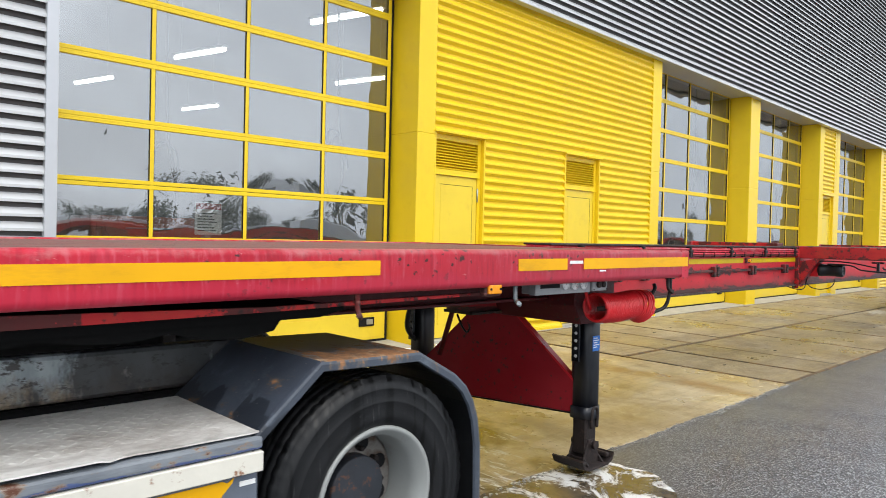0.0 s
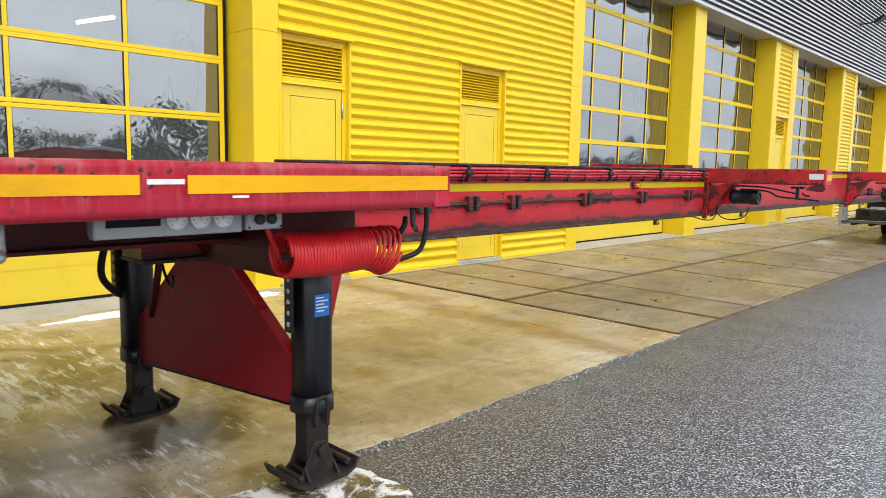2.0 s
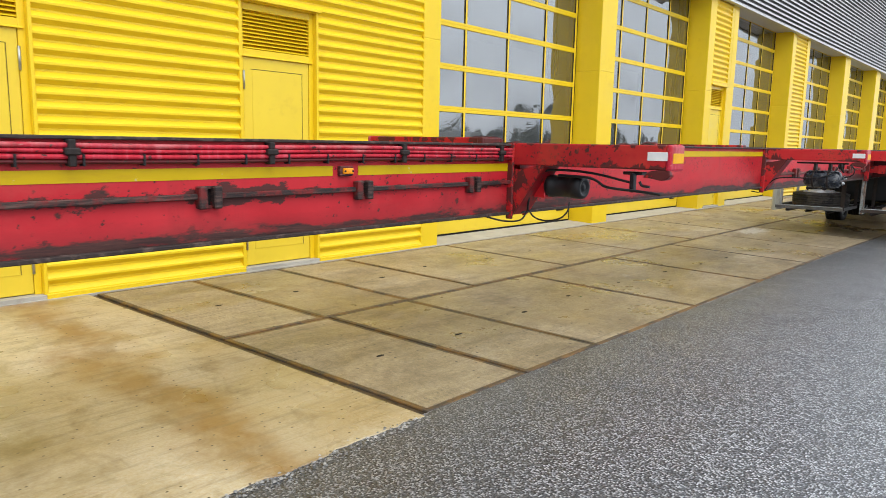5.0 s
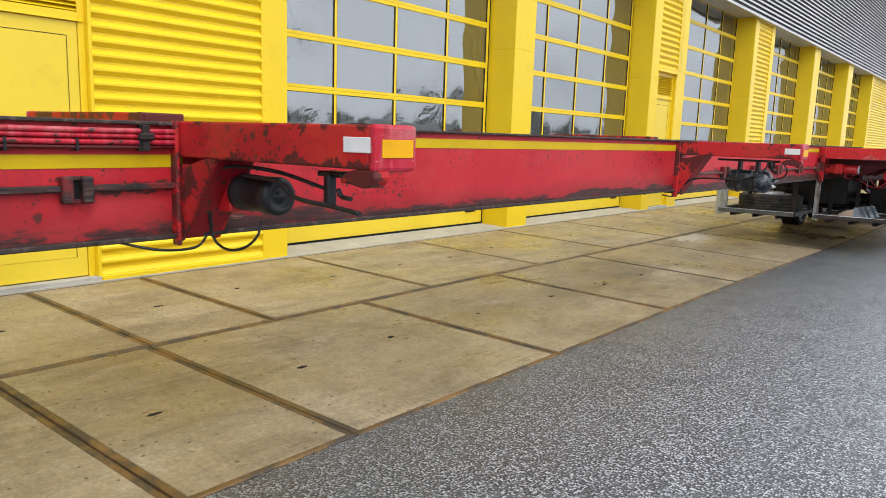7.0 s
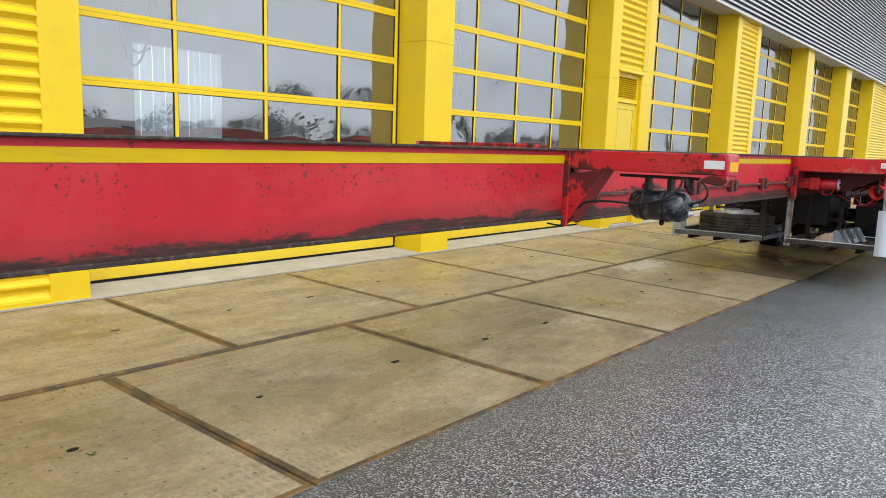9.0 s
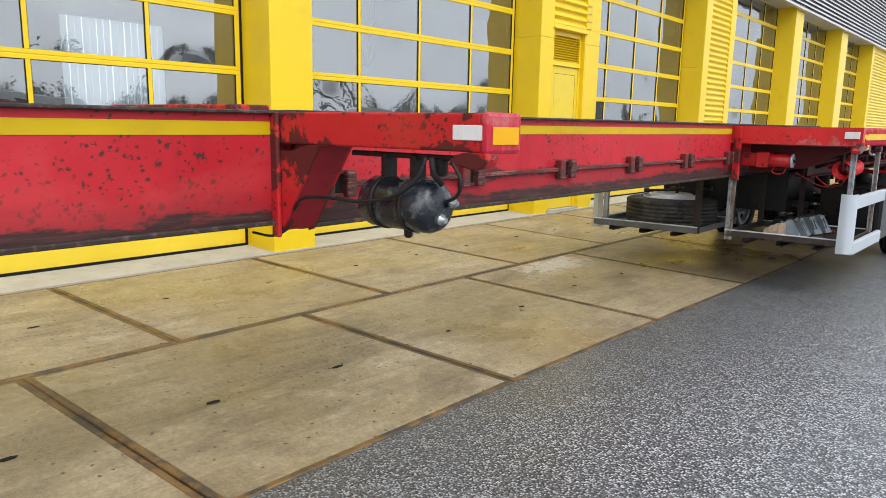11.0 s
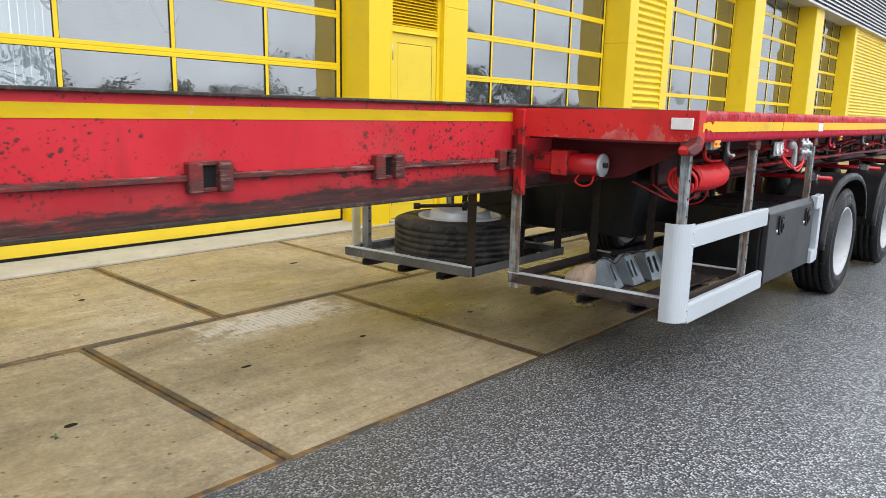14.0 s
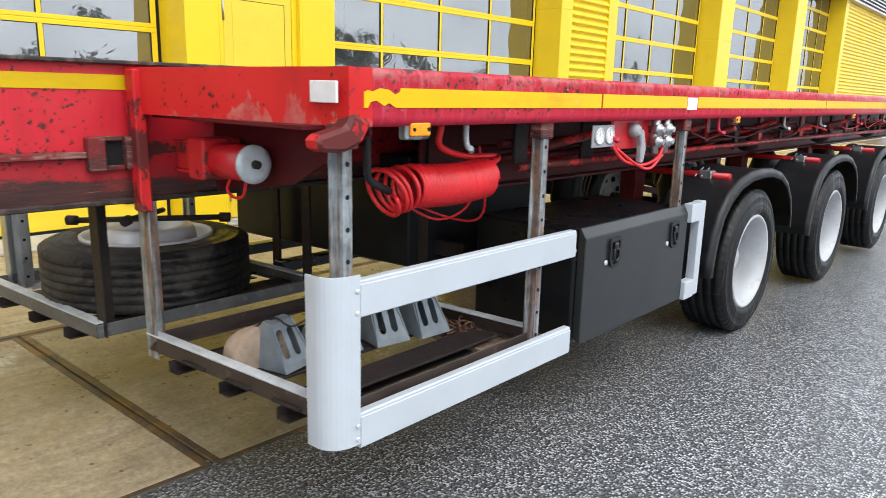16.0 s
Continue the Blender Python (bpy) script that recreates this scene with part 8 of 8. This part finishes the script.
# ---- across the yard, seen mirrored in the door glass ----
# leaf colour lightened to hold the haze of distance
LEAF = plain("hazed_foliage", (0.2, 0.215, 0.19), 0.8, 0, 0.4, 0.7)


def far_trees():
    rnd = random.Random(9)
    bm = bmesh.new()
    for i in range(64):
        x, y, h = rnd.uniform(38, 60), -40 + i * 2.7 + rnd.uniform(-1.2, 1.2), rnd.uniform(3.5, 7.0)
        tube(bm, [(x, y, 0), (x + 0.1, y, h * 0.5), (x, y + 0.1, h * 0.8)], 0.14, 5)
        for j in range(520):
            u, v = rnd.gauss(0, 0.26), rnd.gauss(0, 0.26)
            z = h * (0.5 + rnd.gauss(0, 0.2))
            r = rnd.uniform(0.12, 0.32)
            c = Vector((x + u * h * 0.5, y + v * h * 0.6, max(0.6, z)))
            vs = [bm.verts.new(c + Vector((rnd.uniform(-r, r), rnd.uniform(-r, r), rnd.uniform(-r, r)))) for _ in range(4)]
            bm.faces.new(vs[:3])
            bm.faces.new((vs[0], vs[2], vs[3]))
    ob = solo("far_trees", bm, LEAF, "row of dark trees and shrubs across the yard", "trees", kind="stuff")
    return ob


far_trees()


def van(x, y, h, length, color, turn):
    """A parked delivery vehicle: body, cab glass, wheels."""
    t = thing("parked_van", "parked delivery van standing across the yard", "van", Matrix.Translation((x, y, yard(y))) @ pose(0, 0, 0, 0, 0, turn), "parked vans")
    m = plain("van_paint", color, 0.3, 0, 0.05, 1)
    bm = bmesh.new()
    L = length / 2
    prism(bm, [(-L, 0.35), (L, 0.35), (L, 0.95), (L - 0.7, 1.15), (L - 1.5, h), (-L + 0.1, h), (-L, h - 0.15)], "x", -0.95, 0.95, 0.06)
    part("body", bm, m, t)
    bm = bmesh.new()
    prism(bm, [(L - 0.76, 1.2), (L - 1.46, h - 0.12), (L - 1.5, h - 0.16), (L - 0.8, 1.16)], "x", -0.85, 0.85)
    part("windscreen", bm, DARK_GAP, t, "dark windscreen")
    for s in (-1, 1):
        part("side_window", one(min(s * 0.952, s * 0.96), max(s * 0.952, s * 0.96), L - 2.3, L - 1.55, 1.2, min(h - 0.2, 1.75)), DARK_GAP, t)
        for b in (-L + 0.9, L - 0.9):
            bm = bmesh.new()
            lathe(bm, [(0.2, -0.1), (0.34, -0.11), (0.35, 0), (0.34, 0.11), (0.2, 0.1)], (s * 0.86, b, 0.34), "x", 20)
            part("wheel", bm, RUBBER, t)
    return t


van(15.0, 24.0, 2.4, 5.6, (0.55, 0.56, 0.58), 8)
van(17.0, 33.0, 1.5, 4.4, (0.25, 0.27, 0.3), -6)
van(16.0, 42.0, 2.6, 6.0, (0.5, 0.5, 0.5), 4)
van(14.5, 15.5, 1.5, 4.4, (0.4, 0.42, 0.45), 3)
van(18.0, 6.5, 1.5, 4.5, (0.12, 0.13, 0.15), 90)

# ---- concrete slabs of the apron, laid last ----
SKEW = 0.045
MID, FAR = -4.86, -6.9
RIM = plain("rusty_steel_slab_rim", (0.17, 0.095, 0.033), 0.5, 0.1, 0.35, 1.5, 0.3, (0.06, 0.047, 0.037), (0.44, 0.56))


def drift(y):
    """The outer slab edge swings out a little towards the far end."""
    return 0.02 * min(4.5, max(0.0, y - 17.5))


def slab(x0, x1, y0, y1, seed):
    """One slab in a rusty steel rim, lying on the slope of the apron."""
    rnd = random.Random(seed)
    g, r = 0.006, 0.036
    lift = rnd.uniform(-0.002, 0.003)

    def ring(bm, d, h):
        out = []
        for x, y in ((x0 + d, y0 + d), (x1 - d, y0 + d), (x1 - d, y1 - d), (x0 + d, y1 - d)):
            if x > MID + 1:
                x += drift(y)
            out.append(bm.verts.new((x, y - SKEW * (EDGE - x), fall(x, y) + lift + h)))
        return out

    def skirt(bm, p, q):
        for i in range(4):
            bm.faces.new((p[i], p[(i + 1) % 4], q[(i + 1) % 4], q[i]))
    bm = bmesh.new()
    a, b = ring(bm, g + r, -0.01), ring(bm, g + r + 0.004, 0.004)
    skirt(bm, a, b)
    bm.faces.new(b)
    ob = part("slab", bm, SLAB, apron)
    bm = bmesh.new()
    rings = [ring(bm, g, -0.03), ring(bm, g, -0.002), ring(bm, g + 0.005, 0.003), ring(bm, g + r, 0.0025), ring(bm, g + r, -0.012)]
    for p, q in zip(rings, rings[1:]):
        skirt(bm, p, q)
    part("slab_rim", bm, RIM, ob, "rusty steel rim")
    n = 2 if y1 - y0 > 1.5 else 1
    for i in range(n):
        x, y = (x0 + x1) / 2 + rnd.uniform(-0.1, 0.1), y0 + (y1 - y0) * (i + 0.5) / n + rnd.uniform(-0.1, 0.1)
        y -= SKEW * (EDGE - x)
        bm = bmesh.new()
        w, l = rnd.uniform(0.012, 0.02), rnd.uniform(0.025, 0.05)
        prism(bm, [(x - w, y - l * 0.6), (x, y - l), (x + w, y - l * 0.5), (x + w * 0.8, y + l * 0.7), (x - w * 0.3, y + l), (x - w, y + l * 0.4)], "z", fall(x, y) + lift, fall(x, y) + lift + 0.0055)
        part("lifting_hole", bm, DARK_GAP, ob, "small dark lifting hole")


near_y = [9.06, 10.06, 11.02] + [13.0, 15.0, 17.0, 19.01] + [21.05 + 2.03 * i for i in range(16)]
far_y = [9.06, 10.02, 11.05, 12.06] + [13.96 + 2.01 * i for i in range(20)]
n = 0
for ys, x0, x1 in ((near_y, MID, EDGE), (far_y, FAR, MID)):
    for y0, y1 in zip(ys, ys[1:]):
        n += 1
        slab(x0, x1, y0, y1, n)


def weed(x, y, seed):
    """A few small green leaves growing from a pit."""
    rnd = random.Random(seed)
    bm = bmesh.new()
    for i in range(7):
        w, r = rnd.uniform(0, 6.28), rnd.uniform(0.018, 0.035)
        d, s = Vector((math.cos(w), math.sin(w), rnd.uniform(0.15, 0.6))), Vector((-math.sin(w), math.cos(w), 0))
        q = [bm.verts.new(p) for p in (Vector((0, 0, 0)), d * r * 0.5 + s * r * 0.25, d * r, d * r * 0.5 - s * r * 0.25)]
        bm.faces.new(q)
    solo("weed", bm, WEED, "tiny green weed growing out of the concrete", "weed", Matrix.Translation((x, y, fall(x, y) + 0.004)), "weeds on the apron")


WEED = plain("weed_green", (0.07, 0.13, 0.035), 0.6, 0, 0.3, 30)
for i, (x, y) in enumerate(((-6.05, 19.35), (-3.83, 12.4), (-3.75, 18.36))):
    weed(x, y, i)
